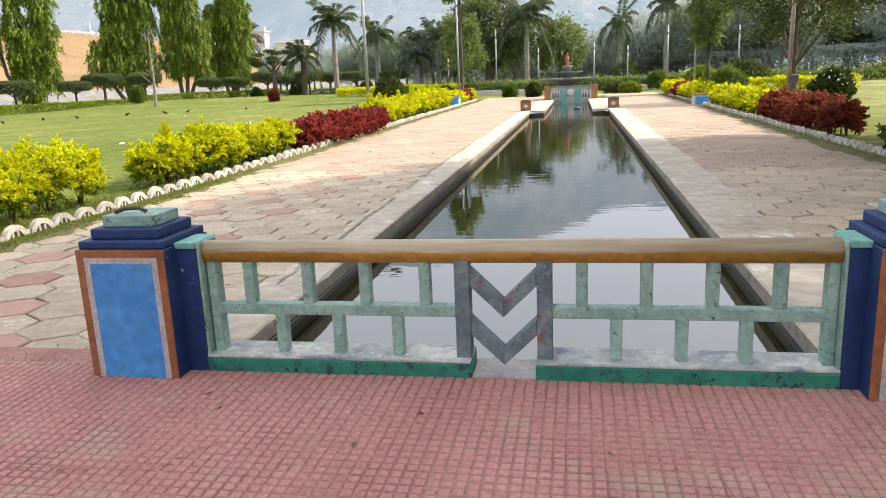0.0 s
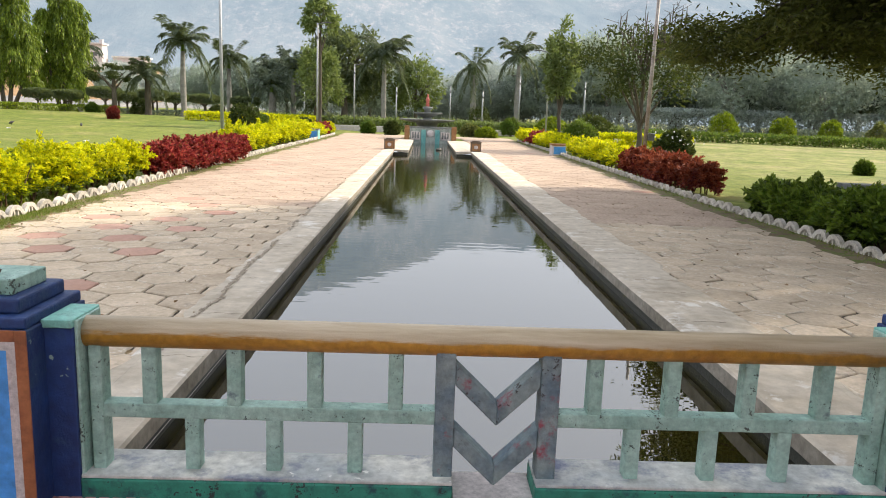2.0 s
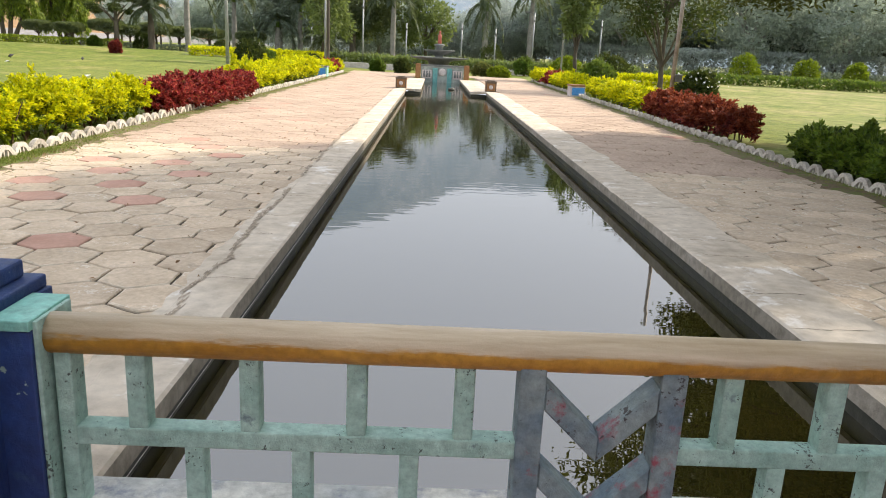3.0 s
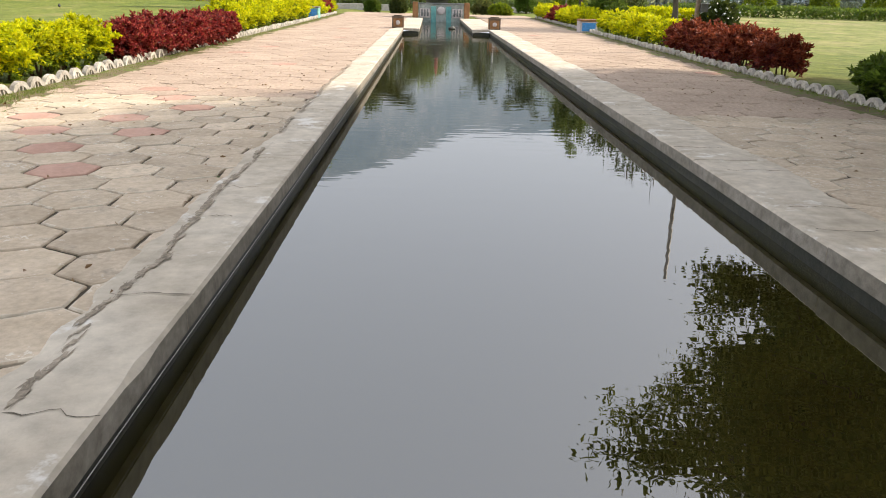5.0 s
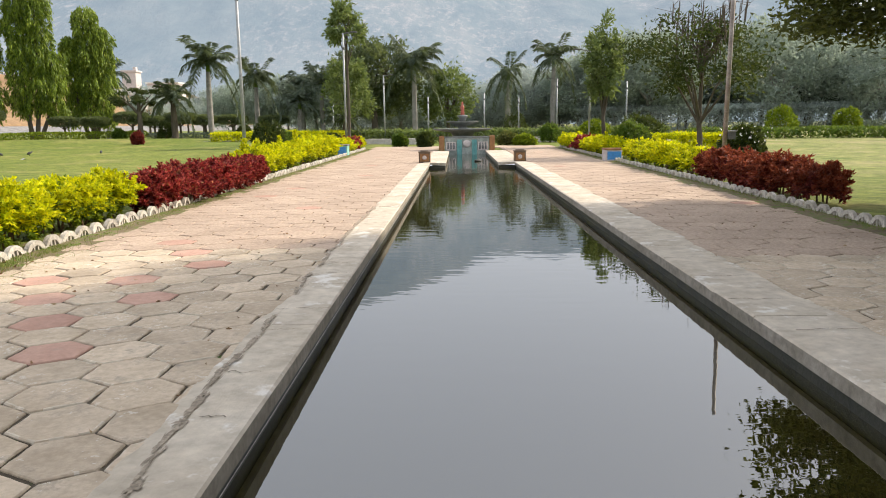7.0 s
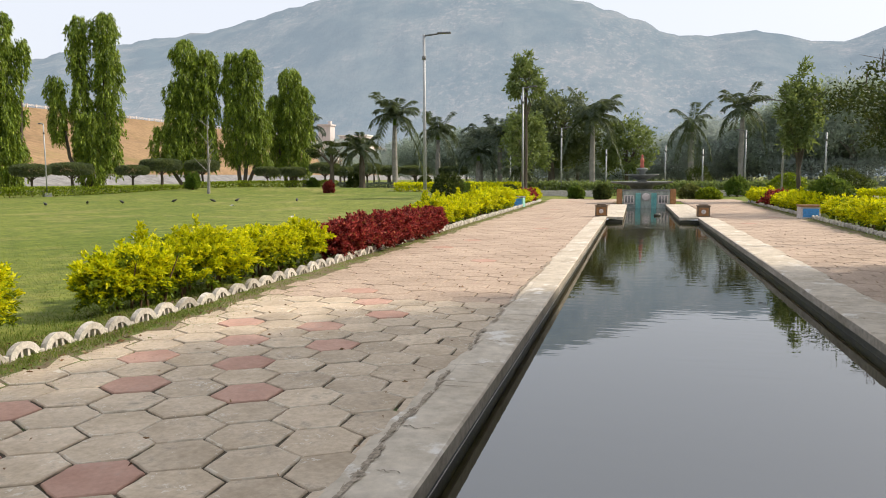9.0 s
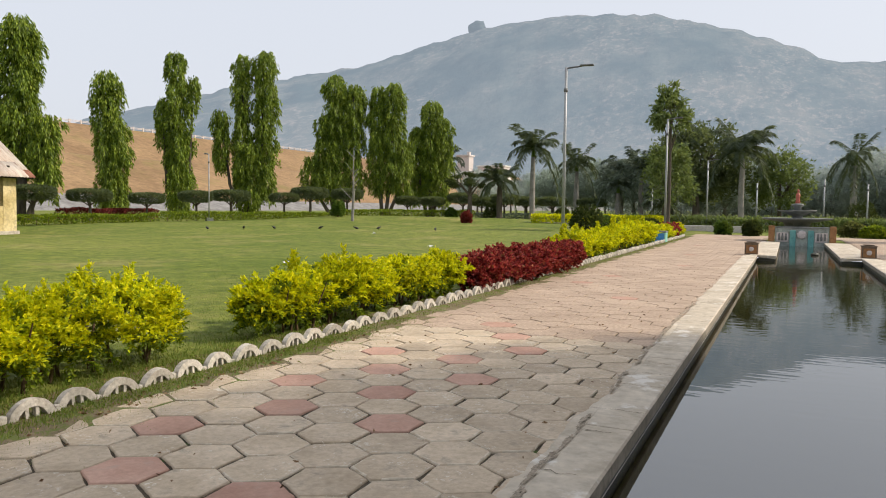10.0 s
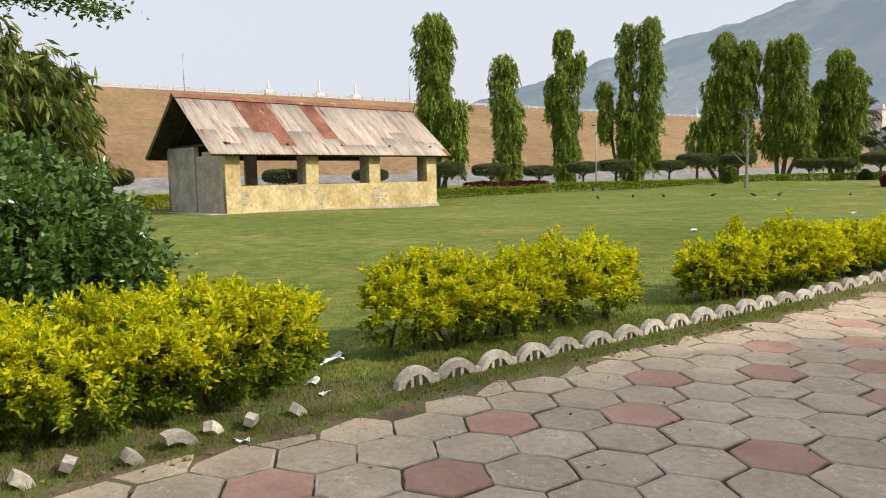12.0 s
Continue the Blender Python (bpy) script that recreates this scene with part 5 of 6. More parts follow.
# ---- trees ----
def mast_tree(x, y, cols, label, low=1.2):
    """Weeping mast tree: narrow columns of hanging leaves. cols: offset, height, radius, foot of its leaves."""
    ob = thing("mast_tree", x, y, ground_z(x, y) - 0.05, label, "tree", "weeping mast trees by the dam")
    tr = bmesh.new()
    P, W = [], []
    for dx, dy, h, rad, foot in cols:
        chain(tr, [(dx * 0.2, dy * 0.2, 0), (dx * 0.7, dy * 0.7, h * 0.3), (dx, dy, h * 0.94)], [0.22, 0.16, 0.04], 8)
        n_str = int(rad * (h - foot) * 62)
        t = rng.uniform(0, 1, n_str) ** 0.9
        a = rng.uniform(0, 2 * math.pi, n_str)
        z = foot + (h - foot) * t
        lump = np.array([0.82 + 0.85 * noise.noise((float(q) * 0.8 + dx * 3 + x, math.cos(float(b)) * 1.2, math.sin(float(b)) * 1.2)) + 0.6 * noise.noise((float(q) * 1.9 + x, math.cos(float(b)) * 2.5, math.sin(float(b)) * 2.5)) for q, b in zip(z, a)])
        prof = np.minimum(1, np.minimum((1 - t) * 9 + 0.45, t * 4 + 0.6)) * rad * 0.7
        rr = prof * np.clip(lump, 0.25, 1.35) * rng.uniform(0.7, 1.0, n_str)
        per = 13
        idx = np.repeat(np.arange(n_str), per)
        s = np.tile(np.arange(per) / per, n_str)
        drop = s * rng.uniform(0.4, 1.1, n_str)[idx]
        R = rr[idx] * (1 + 0.12 * s)
        p = np.stack([dx + np.cos(a[idx]) * R, dy + np.sin(a[idx]) * R, z[idx] - drop], 1) + rng.normal(scale=0.07, size=(len(idx), 3))
        w = np.stack([np.cos(a[idx]) * 0.45, np.sin(a[idx]) * 0.45, -np.ones(len(idx))], 1) + rng.normal(scale=0.17, size=(len(idx), 3))
        P.append(p)
        W.append(w)
    part("trunk", tr, M["bark"], ob)
    leaves("crown", ob, "hanging narrow green leaves", np.concatenate(P), np.concatenate(W), 0.33, 0.1, M["leaf_mast"])
    return ob


mast_tree(-49.7, 34.2, ((0, 0, 14.4, 1.9, 4), (-1.3, 0.6, 9, 1.3, 2.5), (1.5, 0.9, 7.6, 1.4, 2), (0.4, 0.3, 13.8, 1.1, 7)), "tall weeping mast tree behind the shed")
mast_tree(-55.3, 46.5, ((0, 0, 13.0, 1.55, 0.8), (0.4, 0.4, 9, 1.5, 0.7)), "weeping mast tree by the dam, leaves to the ground")
mast_tree(-52.8, 52.1, ((0, 0, 15.4, 1.45, 0.9), (1.2, 0.9, 13.3, 0.65, 10.2), (-1.1, -0.8, 11.2, 0.7, 7), (0.2, 0.2, 8, 1.5, 0.8)), "ragged weeping mast tree by the dam")
mast_tree(-49.3, 58.1, ((-0.5, -0.4, 16.0, 1.1, 3), (1.2, 1.0, 16.5, 1.5, 2), (-2.1, -1.6, 10.5, 1.1, 5), (0, 0, 7.5, 1.8, 1)), "forked weeping mast tree by the dam")
mast_tree(-44.6, 66.5, ((0, 0, 15.2, 1.6, 2.5), (1.6, 1.0, 14.2, 1.5, 2.5), (-2.0, -1.3, 6.5, 1.5, 2.5), (-0.8, -0.5, 11, 1.6, 2.2)), "broad clump of weeping mast trees")
mast_tree(-40.4, 69.4, ((-0.6, -0.3, 14.2, 1.4, 3), (0.9, 0.5, 14.6, 1.5, 3), (1.8, 1.0, 8.5, 1.3, 2.5)), "weeping mast tree with twin tops")
mast_tree(-38.0, 76.0, ((0, 0, 13.4, 1.7, 2), (1.2, 0.6, 11.5, 1.5, 2), (-1.4, -0.7, 10.5, 1.3, 2)), "bushy weeping mast tree by the palms")


def palm(x, y, h, spread, label, grey=True, fronds=24, material=None, old=0):
    ob = thing("palm_tree", x, y, ground_z(x, y) - 0.05, label, "palm tree", "palm trees in the garden")
    r2 = random.Random(int(x * 31 + y * 7))
    trunk_h = h - spread * 0.62
    tr = bmesh.new()
    chain(tr, [(0, 0, 0), (0.05, 0, trunk_h * 0.1), (0, 0.05, trunk_h * 0.5), (0.05, 0, trunk_h)], [0.34, 0.27, 0.28, 0.19], 10)
    part("trunk", tr, M["bark_grey"] if grey else M["bark"], ob, "smooth pale trunk" if grey else "")
    if grey:
        part("crownshaft", chain(bmesh.new(), [(0.05, 0, trunk_h), (0.05, 0, trunk_h + 0.5), (0.05, 0, trunk_h + 1.0)], [0.2, 0.17, 0.08], 10), M["leaf"], ob, "green crownshaft")
    ribs = bmesh.new()
    for k in range(fronds):
        a = k * 2.399 + r2.uniform(-0.2, 0.2)
        up = (r2.uniform(0.55, 1.3) if k % 3 else r2.uniform(-0.15, 0.5)) if k > old else -0.5
        ln = spread * r2.uniform(0.85, 1.1)
        base = Vector((0.05, 0, trunk_h + (0.9 if grey else 0.2)))
        pts = []
        for s in range(9):
            t = s / 8
            rr = ln * (math.sin(min(t * 1.25, 1.4)) * 0.92) * math.cos(min(up, 1.3) * 0.6)
            zz = ln * (up * t * 1.05 - 1.0 * t * t * (0.55 + 0.3 * (1.2 - up)))
            pts.append(base + Vector((math.cos(a) * rr, math.sin(a) * rr, zz)))
        chain(ribs, pts, [0.04 - 0.004 * s for s in range(9)], 4)
        P, W = [], []
        for q in range(60):
            t = 0.1 + 0.9 * q / 60
            i = min(int(t * 8), 7)
            p = pts[i].lerp(pts[i + 1], t * 8 - i)
            d = (pts[i + 1] - pts[i]).normalized()
            sd = d.cross(Vector((0, 0, 1))).normalized()
            for s in (-1, 1):
                P.append(p[:])
                W.append((sd * s * 0.85 + d * 0.45 + Vector((r2.uniform(-0.2, 0.2), r2.uniform(-0.2, 0.2), -0.5 + r2.uniform(-0.3, 0.25))))[:])
        leaves("frond", ob, "arching feathery frond", np.array(P), np.array(W), spread * 0.24, 0.08, material or M["frond"])
    tagged(part("frond_ribs", ribs, M["leaf_dark"], ob), kind="stuff")
    return ob


palm(-24.1, 70.9, 8.3, 3.1, "tall royal palm with pale trunk")
palm(-22.5, 81.8, 7.2, 2.8, "royal palm among the far trees")
palm(-18.7, 87.8, 7.0, 2.9, "hazy palm among the far trees", material=M["leaf_far_haze"])
palm(-17.0, 77.9, 4.5, 2.5, "young low palm among shrubs", material=M["leaf_far_haze"])
palm(-15.0, 80.0, 6.4, 2.8, "palm at the edge of the dark trees", material=M["leaf_far_haze"])
palm(-4.75, 74.6, 8.7, 3.5, "broad tall palm in front of dark trees", fronds=32)
palm(4.55, 74.5, 7.4, 2.6, "palm with dead hanging fronds below its crown", fronds=13, old=3)
palm(9.6, 79.0, 9.2, 3.0, "tall palm with pale trunk", fronds=20)
palm(-25.5, 65.3, 4.8, 2.2, "young palm by the lawn", grey=False)
palm(-41.2, 86.3, 8.2, 3.0, "palm behind the mast trees", material=M["leaf_far_haze"])
palm(-9.6, 60.5, 3.4, 2.2, "small fan of palm leaves by the lamp", grey=False, fronds=12)


def broad_tree(name, x, y, h, crown, trunk_h, label, material, n=90, per=60, leaf=(0.3, 0.13), limbs=6, bark="bark", low_scale=1.0, seed=1, category="tree", group="", trunk_r=0.2, droop=0.0):
    """Trunk, forking limbs and a gappy crown of leaf clumps. crown: radii."""
    ob = thing(name, x, y, ground_z(x, y) - 0.05, label, category, group)
    r2 = random.Random(seed)
    tr = bmesh.new()
    rx, ry, rz = crown
    cz = h - rz
    chain(tr, [(0, 0, 0), (0.05, 0, trunk_h * 0.5), (0.0, 0.08, trunk_h), (0.05, 0.05, cz)], [trunk_r * 1.25, trunk_r, trunk_r * 0.85, trunk_r * 0.45], 9)
    tips = []
    for k in range(limbs):
        a = k * 2 * math.pi / limbs + r2.uniform(-0.4, 0.4)
        e = r2.uniform(-0.35, 0.8)
        end = Vector((math.cos(a) * rx * 0.75 * math.cos(e), math.sin(a) * ry * 0.75 * math.cos(e), cz + math.sin(e) * rz * 0.8))
        st = Vector((0, 0.05, trunk_h * r2.uniform(0.8, 1.1)))
        mid = st.lerp(end, 0.5) + Vector((0, 0, 0.12 * rz))
        chain(tr, [st, mid, end], [trunk_r * 0.5, trunk_r * 0.3, trunk_r * 0.08], 6)
        for q in range(3):
            e2 = mid.lerp(end, r2.uniform(0.3, 1)) + Vector((r2.uniform(-1, 1) * rx * 0.35, r2.uniform(-1, 1) * ry * 0.35, r2.uniform(-0.3, 0.5) * rz * 0.5))
            chain(tr, [mid.lerp(end, 0.3), e2], [trunk_r * 0.16, trunk_r * 0.05], 5)
    part("trunk", tr, M[bark], ob)
    a = rng.uniform(0, 2 * math.pi, n)
    u = rng.uniform(-0.75, 1, n)
    rad = rng.uniform(0.45, 1.0, n) ** 0.5
    s = np.sqrt(1 - u * u)
    lump = np.array([1 + 0.45 * noise.noise((math.cos(float(b)) * 1.3 + seed, math.sin(float(b)) * 1.3, float(v) * 1.3)) for b, v in zip(a, u)])
    c = np.stack([np.cos(a) * s * rx * rad * lump, np.sin(a) * s * ry * rad * lump, cz + u * rz * rad * lump], 1)
    idx = np.repeat(np.arange(n), per)
    cs = np.array([rx, ry, rz]) * (0.2 * low_scale)
    pos = c[idx] + rng.normal(size=(n * per, 3)) * cs * np.array([0.75, 0.75, 0.5])
    way = rng.normal(size=(n * per, 3)) + (c[idx] - np.array([0, 0, cz])) / np.array([rx, ry, rz]) * 0.7 + np.array([0, 0, -droop])
    leaves("crown", ob, "", pos, way, leaf[0], leaf[1], material)
    return ob


# spreading shade trees beside and behind the walk; last two unseen, added for shade
broad_tree("shade_tree", 11.0, 7.2, 11.2, (6.4, 7.2, 3.2), 2.4, "great spreading shade tree with dark fine leaves", M["leaf_dark"], 760, 105, (0.25, 0.11), 11, seed=4, trunk_r=0.4, low_scale=0.7)
broad_tree("shade_tree", 11.6, 12.6, 8.3, (5.2, 4.2, 1.9), 4.2, "spreading shade tree beside the walk", M["leaf_dark"], 420, 80, (0.28, 0.12), 8, seed=9, trunk_r=0.35, low_scale=0.7)
broad_tree("shade_tree", 9.0, -3.2, 9.0, (5.6, 5.2, 2.8), 3.4, "out-of-view tree added to shade the platform", M["leaf_dark"], 300, 80, (0.28, 0.12), 8, seed=12, trunk_r=0.35, low_scale=0.7)
broad_tree("shade_tree", -4.0, -13.0, 9.5, (6, 5, 3.2), 4.0, "out-of-view tree added behind the platform for shade", M["leaf_dark"], 160, 60, (0.24, 0.09), 8, seed=14, trunk_r=0.35)

# overhanging boughs of the great tree, low over the walk
bough = thing("hanging_bough", 8.15, 7.6, 3.85, "low bough of dark fine leaves over the walk", "branch")
tr = bmesh.new()
ends = ((-2.3, 4.6, -0.5), (-1.2, 3.2, -1.0), (-2.8, 3.2, 0.4), (-0.3, 5.6, -0.5), (-1.9, 1.2, -0.9), (-2.0, 2.2, -1.15), (-3.2, 3.0, -0.8), (-1.1, 1.9, -1.1), (-0.1, 2.4, -1.1), (-3.0, 1.6, -0.9), (0.9, 3.0, -1.2), (-2.6, 2.4, -1.1), (0.6, 4.4, -0.6), (-4.0, -1.0, 0.8), (-3.0, -1.5, 0.5), (-3.5, 0.2, 1.4), (-2.0, -0.5, 1.2), (-2.8, -0.3, 0.3), (-4.2, -1.2, 2.4), (-3.0, -2.4, 2.0), (-4.6, -2.4, 2.6), (-2.2, -1.6, 1.6))
P = []
r = random.Random(8)
for e in ends:
    e = Vector(e)
    st, mid = Vector((3.0, -0.4, 0.6)), Vector((e.x * 0.45 + 0.8, e.y * 0.45, 0.9))
    chain(tr, [st, mid, e], [0.09, 0.05, 0.012], 6)
    for q in range(9):
        f = mid.lerp(e, r.uniform(0.15, 1.08))
        t = f + Vector((r.gauss(0, 0.5), r.gauss(0, 0.5), r.gauss(-0.1, 0.25)))
        chain(tr, [f, t], [0.012, 0.004], 4)
        for w in range(5):
            P.append(f.lerp(t, r.uniform(0.2, 1.15))[:])
part("bough", tr, M["bark"], bough, "dark bare wood")
c = np.array(P)
idx = np.repeat(np.arange(len(c)), 95)
pos = c[idx] + rng.normal(size=(len(idx), 3)) * np.array([0.26, 0.26, 0.13])
leaves("foliage", bough, "", pos, rng.normal(size=(len(idx), 3)) * np.array([1, 1, 0.5]) + np.array([0, 0, -0.25]), 0.125, 0.046, M["leaf_bough"])

# higher boughs that reach out over the water
high = thing("hanging_bough", 10.5, 8.5, 5.6, "higher bough of dark fine leaves over the channel", "branch")
tr = bmesh.new()
P = []
r = random.Random(18)
for ex, ey, ez in ((2.7, 8.8, 5.0), (3.4, 9.6, 5.3), (3.3, 10.6, 5.9), (4.2, 10.4, 5.6), (4.4, 12.0, 5.9), (5.3, 13.4, 5.8), (5.0, 11.6, 5.4), (6.0, 12.6, 5.6), (6.2, 14.0, 5.9), (6.8, 11.2, 5.2), (7.2, 13.2, 5.7), (5.6, 9.6, 5.2), (7.6, 14.8, 6.1), (4.4, 8.6, 5.0), (6.4, 8.6, 5.0), (7.8, 10.4, 5.2), (8.4, 12.2, 5.5), (5.8, 10.6, 5.8)):
    e = Vector((ex - 10.5, ey - 8.5, ez - 5.6))
    mid = e * 0.5 + Vector((0, 0, 0.5))
    chain(tr, [(0.4, -0.6, 0.2), mid, e], [0.1, 0.05, 0.012], 6)
    for q in range(9):
        f = mid.lerp(e, r.uniform(0.1, 1.05))
        t = f + Vector((r.gauss(0, 0.45), r.gauss(0, 0.45), r.gauss(0, 0.25)))
        chain(tr, [f, t], [0.012, 0.004], 4)
        for w in range(5):
            P.append(f.lerp(t, r.uniform(0.2, 1.15))[:])
part("bough", tr, M["bark"], high, "dark bare wood")
c = np.array(P)
idx = np.repeat(np.arange(len(c)), 46)
pos = c[idx] + rng.normal(size=(len(idx), 3)) * np.array([0.24, 0.24, 0.13])
leaves("foliage", high, "", pos, rng.normal(size=(len(idx), 3)) * np.array([1, 1, 0.5]) + np.array([0, 0, -0.2]), 0.13, 0.05, M["leaf_bough"])

# trees of the right lawn
broad_tree("young_tree", 8.65, 46.8, 7.4, (1.05, 1.05, 2.6), 1.8, "slender young tree with light green crown", M["leaf_hazed_green"], 70, 50, (0.34, 0.12), 6, seed=21, trunk_r=0.13)
saus = broad_tree("sausage_tree", 10.2, 33.0, 6.0, (2.7, 2.3, 1.9), 1.5, "half-bare sausage tree with hanging dark pods", M["leaf_dark"], 84, 62, (0.19, 0.1), 7, seed=31, trunk_r=0.13)
tr = bmesh.new()
r = random.Random(77)
for k in range(13):
    a = r.uniform(0, 6.28)
    st = Vector((0, 0, 3.0 + r.uniform(0, 0.8)))
    e = Vector((math.cos(a) * r.uniform(0.8, 2.6), math.sin(a) * r.uniform(0.5, 2.0), r.uniform(5.2, 7.4)))
    mid = st.lerp(e, 0.5) + Vector((r.uniform(-0.2, 0.2), 0, 0.3))
    chain(tr, [st, st.lerp(mid, 0.5) + Vector((r.gauss(0, 0.15), r.gauss(0, 0.15), 0)), mid, mid.lerp(e, 0.5) + Vector((r.gauss(0, 0.22), r.gauss(0, 0.22), 0.1)), e], [0.04, 0.032, 0.022, 0.014, 0.006], 6)
    for q in range(10):
        f = mid.lerp(e, r.uniform(-0.4, 1.0))
        t = f + Vector((r.gauss(0, 0.5), r.gauss(0, 0.5), r.uniform(0, 0.5)))
        chain(tr, [f, t], [0.014, 0.006], 4)
        if r.random() < 0.75:
            b0 = t.lerp(f, 0.3)
            ln = r.uniform(0.45, 0.95)
            part("pod", chain(bmesh.new(), [b0, b0 - Vector((0, 0, ln * 0.4)), b0 - Vector((0.02, 0, ln))], [0.012, 0.03, 0.018], 5), M["pod"], saus)
part("bare_top", tr, M["bark"], saus, "bare thin upper boughs")
broad_tree("slender_tree", -8.0, 51.2, 9.7, (1.15, 1.15, 1.5), 6.2, "slender tree with a small tufted crown", M["leaf_hazed_green"], 40, 60, (0.34, 0.12), 6, seed=41, trunk_r=0.1)
broad_tree("slender_tree", -8.6, 55.0, 6.4, (1.5, 1.5, 2.4), 2.0, "loose light green tree behind the lamp", M["leaf_hazed_green"], 60, 40, (0.36, 0.14), 6, seed=42, trunk_r=0.1)
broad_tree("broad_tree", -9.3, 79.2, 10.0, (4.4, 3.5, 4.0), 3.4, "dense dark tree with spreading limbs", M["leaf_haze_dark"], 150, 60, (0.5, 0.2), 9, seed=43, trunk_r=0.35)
broad_tree("broad_tree", -1.5, 80.0, 7.6, (2.6, 2.6, 3.0), 2.4, "rounded green tree near the fountain", M["leaf_hazed_green"], 100, 50, (0.42, 0.17), 6, seed=44, trunk_r=0.2)
broad_tree("bonsai_tree", -28.0, 64.0, 4.3, (2.1, 1.8, 0.9), 2.4, "dark gnarled tree with flat leaf pads", M["leaf_dark"], 16, 200, (0.2, 0.09), 6, seed=45, trunk_r=0.22, low_scale=0.8)
bare = thing("bare_tree", -32.5, 50.5, ground_z(-32.5, 50.5) - 0.05, "thin bare grey sapling on the lawn", "tree")
tr = bmesh.new()
chain(tr, [(0, 0, 0), (0.1, 0, 2.2), (0.0, 0.1, 4.2), (0.1, 0, 6.0)], [0.13, 0.09, 0.05, 0.015], 7)
r = random.Random(5)
for k in range(16):
    z = r.uniform(1.6, 5.4)
    a = r.uniform(0, 6.28)
    ln = r.uniform(0.7, 1.8) * (1.1 - z / 8)
    e = Vector((math.cos(a) * ln, math.sin(a) * ln, z + ln * 0.8))
    chain(tr, [(0.05, 0, z), e * 0.5 + Vector((0, 0, z * 0.5)), e], [0.03, 0.02, 0.006], 5)
part("branch_crown", tr, M["bark_grey"], bare)

# woodland behind the palms, haze mixed into its leaf colours
wood = []
for k in range(3):
    wood.append(broad_tree("wood_tree", 13.5 + 9 * k, 86 + 3 * k, 8.6, (4.4, 4.0, 3.7), 2.6, "dense hazy green tree of the wood behind the lawn", M["leaf_farther_haze"] if k == 2 else M["leaf_mid_haze"], 120, 140, (0.33, 0.15), 6, seed=80 + k, bark="bark_grey", group="trees of the near wood", trunk_r=0.24))
r = random.Random(61)
for k, (az, d, s) in enumerate(((-17, 96, 0.7), (-14.5, 92, 0.85), (-11, 92, 0.8), (-8.3, 89, 0.95), (-4.6, 90, 0.9), (-2, 101, 0.6), (0.3, 97, 0.7), (2.2, 92, 0.75), (4.6, 88, 0.95), (6.8, 92, 0.9), (11.5, 88, 1.0), (14, 84, 1.1), (23, 86, 1.15), (29, 86, 1.1), (35.5, 85, 1.1), (42, 86, 1.15), (46, 88, 1.2))):
    x, y = d * math.sin(radians(az)), d * math.cos(radians(az))
    copy_thing(wood[2 if -4 < az < 9 else k % 2], pose(x, y, ground_z(x, y) - 0.05, 0, 0, r.uniform(0, 360)) @ Matrix.Diagonal((s, s, s * r.uniform(0.9, 1.12), 1)))

# far woods that close the view, their leaves coloured paler as haze
far = []
r = random.Random(100)
for k in range(4):
    t = broad_tree("far_tree", 20 + 12 * k, 110, 9.5, (5.2, 4.6, 4.0), 2.6, "hazy grey-green tree in the distance", M["leaf_far_haze"] if k == 3 else M["leaf_farther_haze"], 90, 130, (0.42, 0.2), 5, seed=60 + k, group="trees of the far woods", trunk_r=0.25)
    far.append(t)
k = 0
for az in range(-22, 66, 2):
    for dist, lift in ((104, 1.0), (135, 1.25)):
        if az < -12 and dist < 120:
            continue
        a = radians(az + r.uniform(-1, 1))
        d = dist + r.uniform(-9, 9)
        s = lift * r.uniform(0.75, 1.25) * (0.5 if az < 14 else 0.95)
        x, y = d * math.sin(a), d * math.cos(a)
        copy_thing(far[(k % 2) * 2 + (0 if dist > 120 else 1)] if k % 2 else far[0 if dist > 120 else 1], pose(x, y, ground_z(x, y), 0, 0, r.uniform(0, 360)) @ Matrix.Diagonal((s, s, s * r.uniform(0.9, 1.15), 1)))
        k += 1
for az, dist, s in ((-95, 70, 1), (-110, 60, 1.1), (-130, 50, 1), (-150, 45, 1), (-170, 45, 1.1), (170, 45, 1), (150, 45, 1), (130, 45, 1), (110, 50, 1.1), (95, 55, 1), (80, 60, 1), (70, 70, 1.1)):
    a = radians(az)
    copy_thing(far[1], pose(dist * math.sin(a), dist * math.cos(a), 0, 0, 0, az * 3) @ Matrix.Diagonal((s, s, s, 1)))


# ---- clipped flat-topped trees, low hedges and shrubs round the lawn ----
def topiary_parts(seed):
    ob = thing("clipped_tree", 0, 0, 0, "flat-topped clipped tree beyond the lawn", "topiary tree", "clipped trees beyond the lawn")
    tr = bmesh.new()
    chain(tr, [(0, 0, -0.1), (0.04, 0, 0.8), (0, 0.04, 1.6)], [0.13, 0.1, 0.09], 7)
    for a in range(5):
        chain(tr, [(0, 0, 1.2), (math.cos(a * 1.26) * 0.8, math.sin(a * 1.26) * 0.8, 1.75)], [0.06, 0.02], 5)
    part("trunk", tr, M["bark"], ob)
    n_ = 5200
    a = rng.uniform(0, 6.28, n_)
    u = rng.uniform(-1, 1, n_)
    rr = (1 - np.abs(u) ** 4) ** 0.5 * 1.45 * rng.uniform(0.7, 1.0, n_) ** 0.4
    pos = np.stack([np.cos(a) * rr, np.sin(a) * rr, 2.0 + u * 0.42 + rng.normal(scale=0.03, size=n_)], 1)
    way = np.stack([np.cos(a) * 0.8, np.sin(a) * 0.8, u * 1.2 + 0.3], 1) + rng.normal(scale=0.5, size=(n_, 3))
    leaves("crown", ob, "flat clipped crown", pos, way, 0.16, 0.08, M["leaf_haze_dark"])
    return ob


topi = topiary_parts(1)
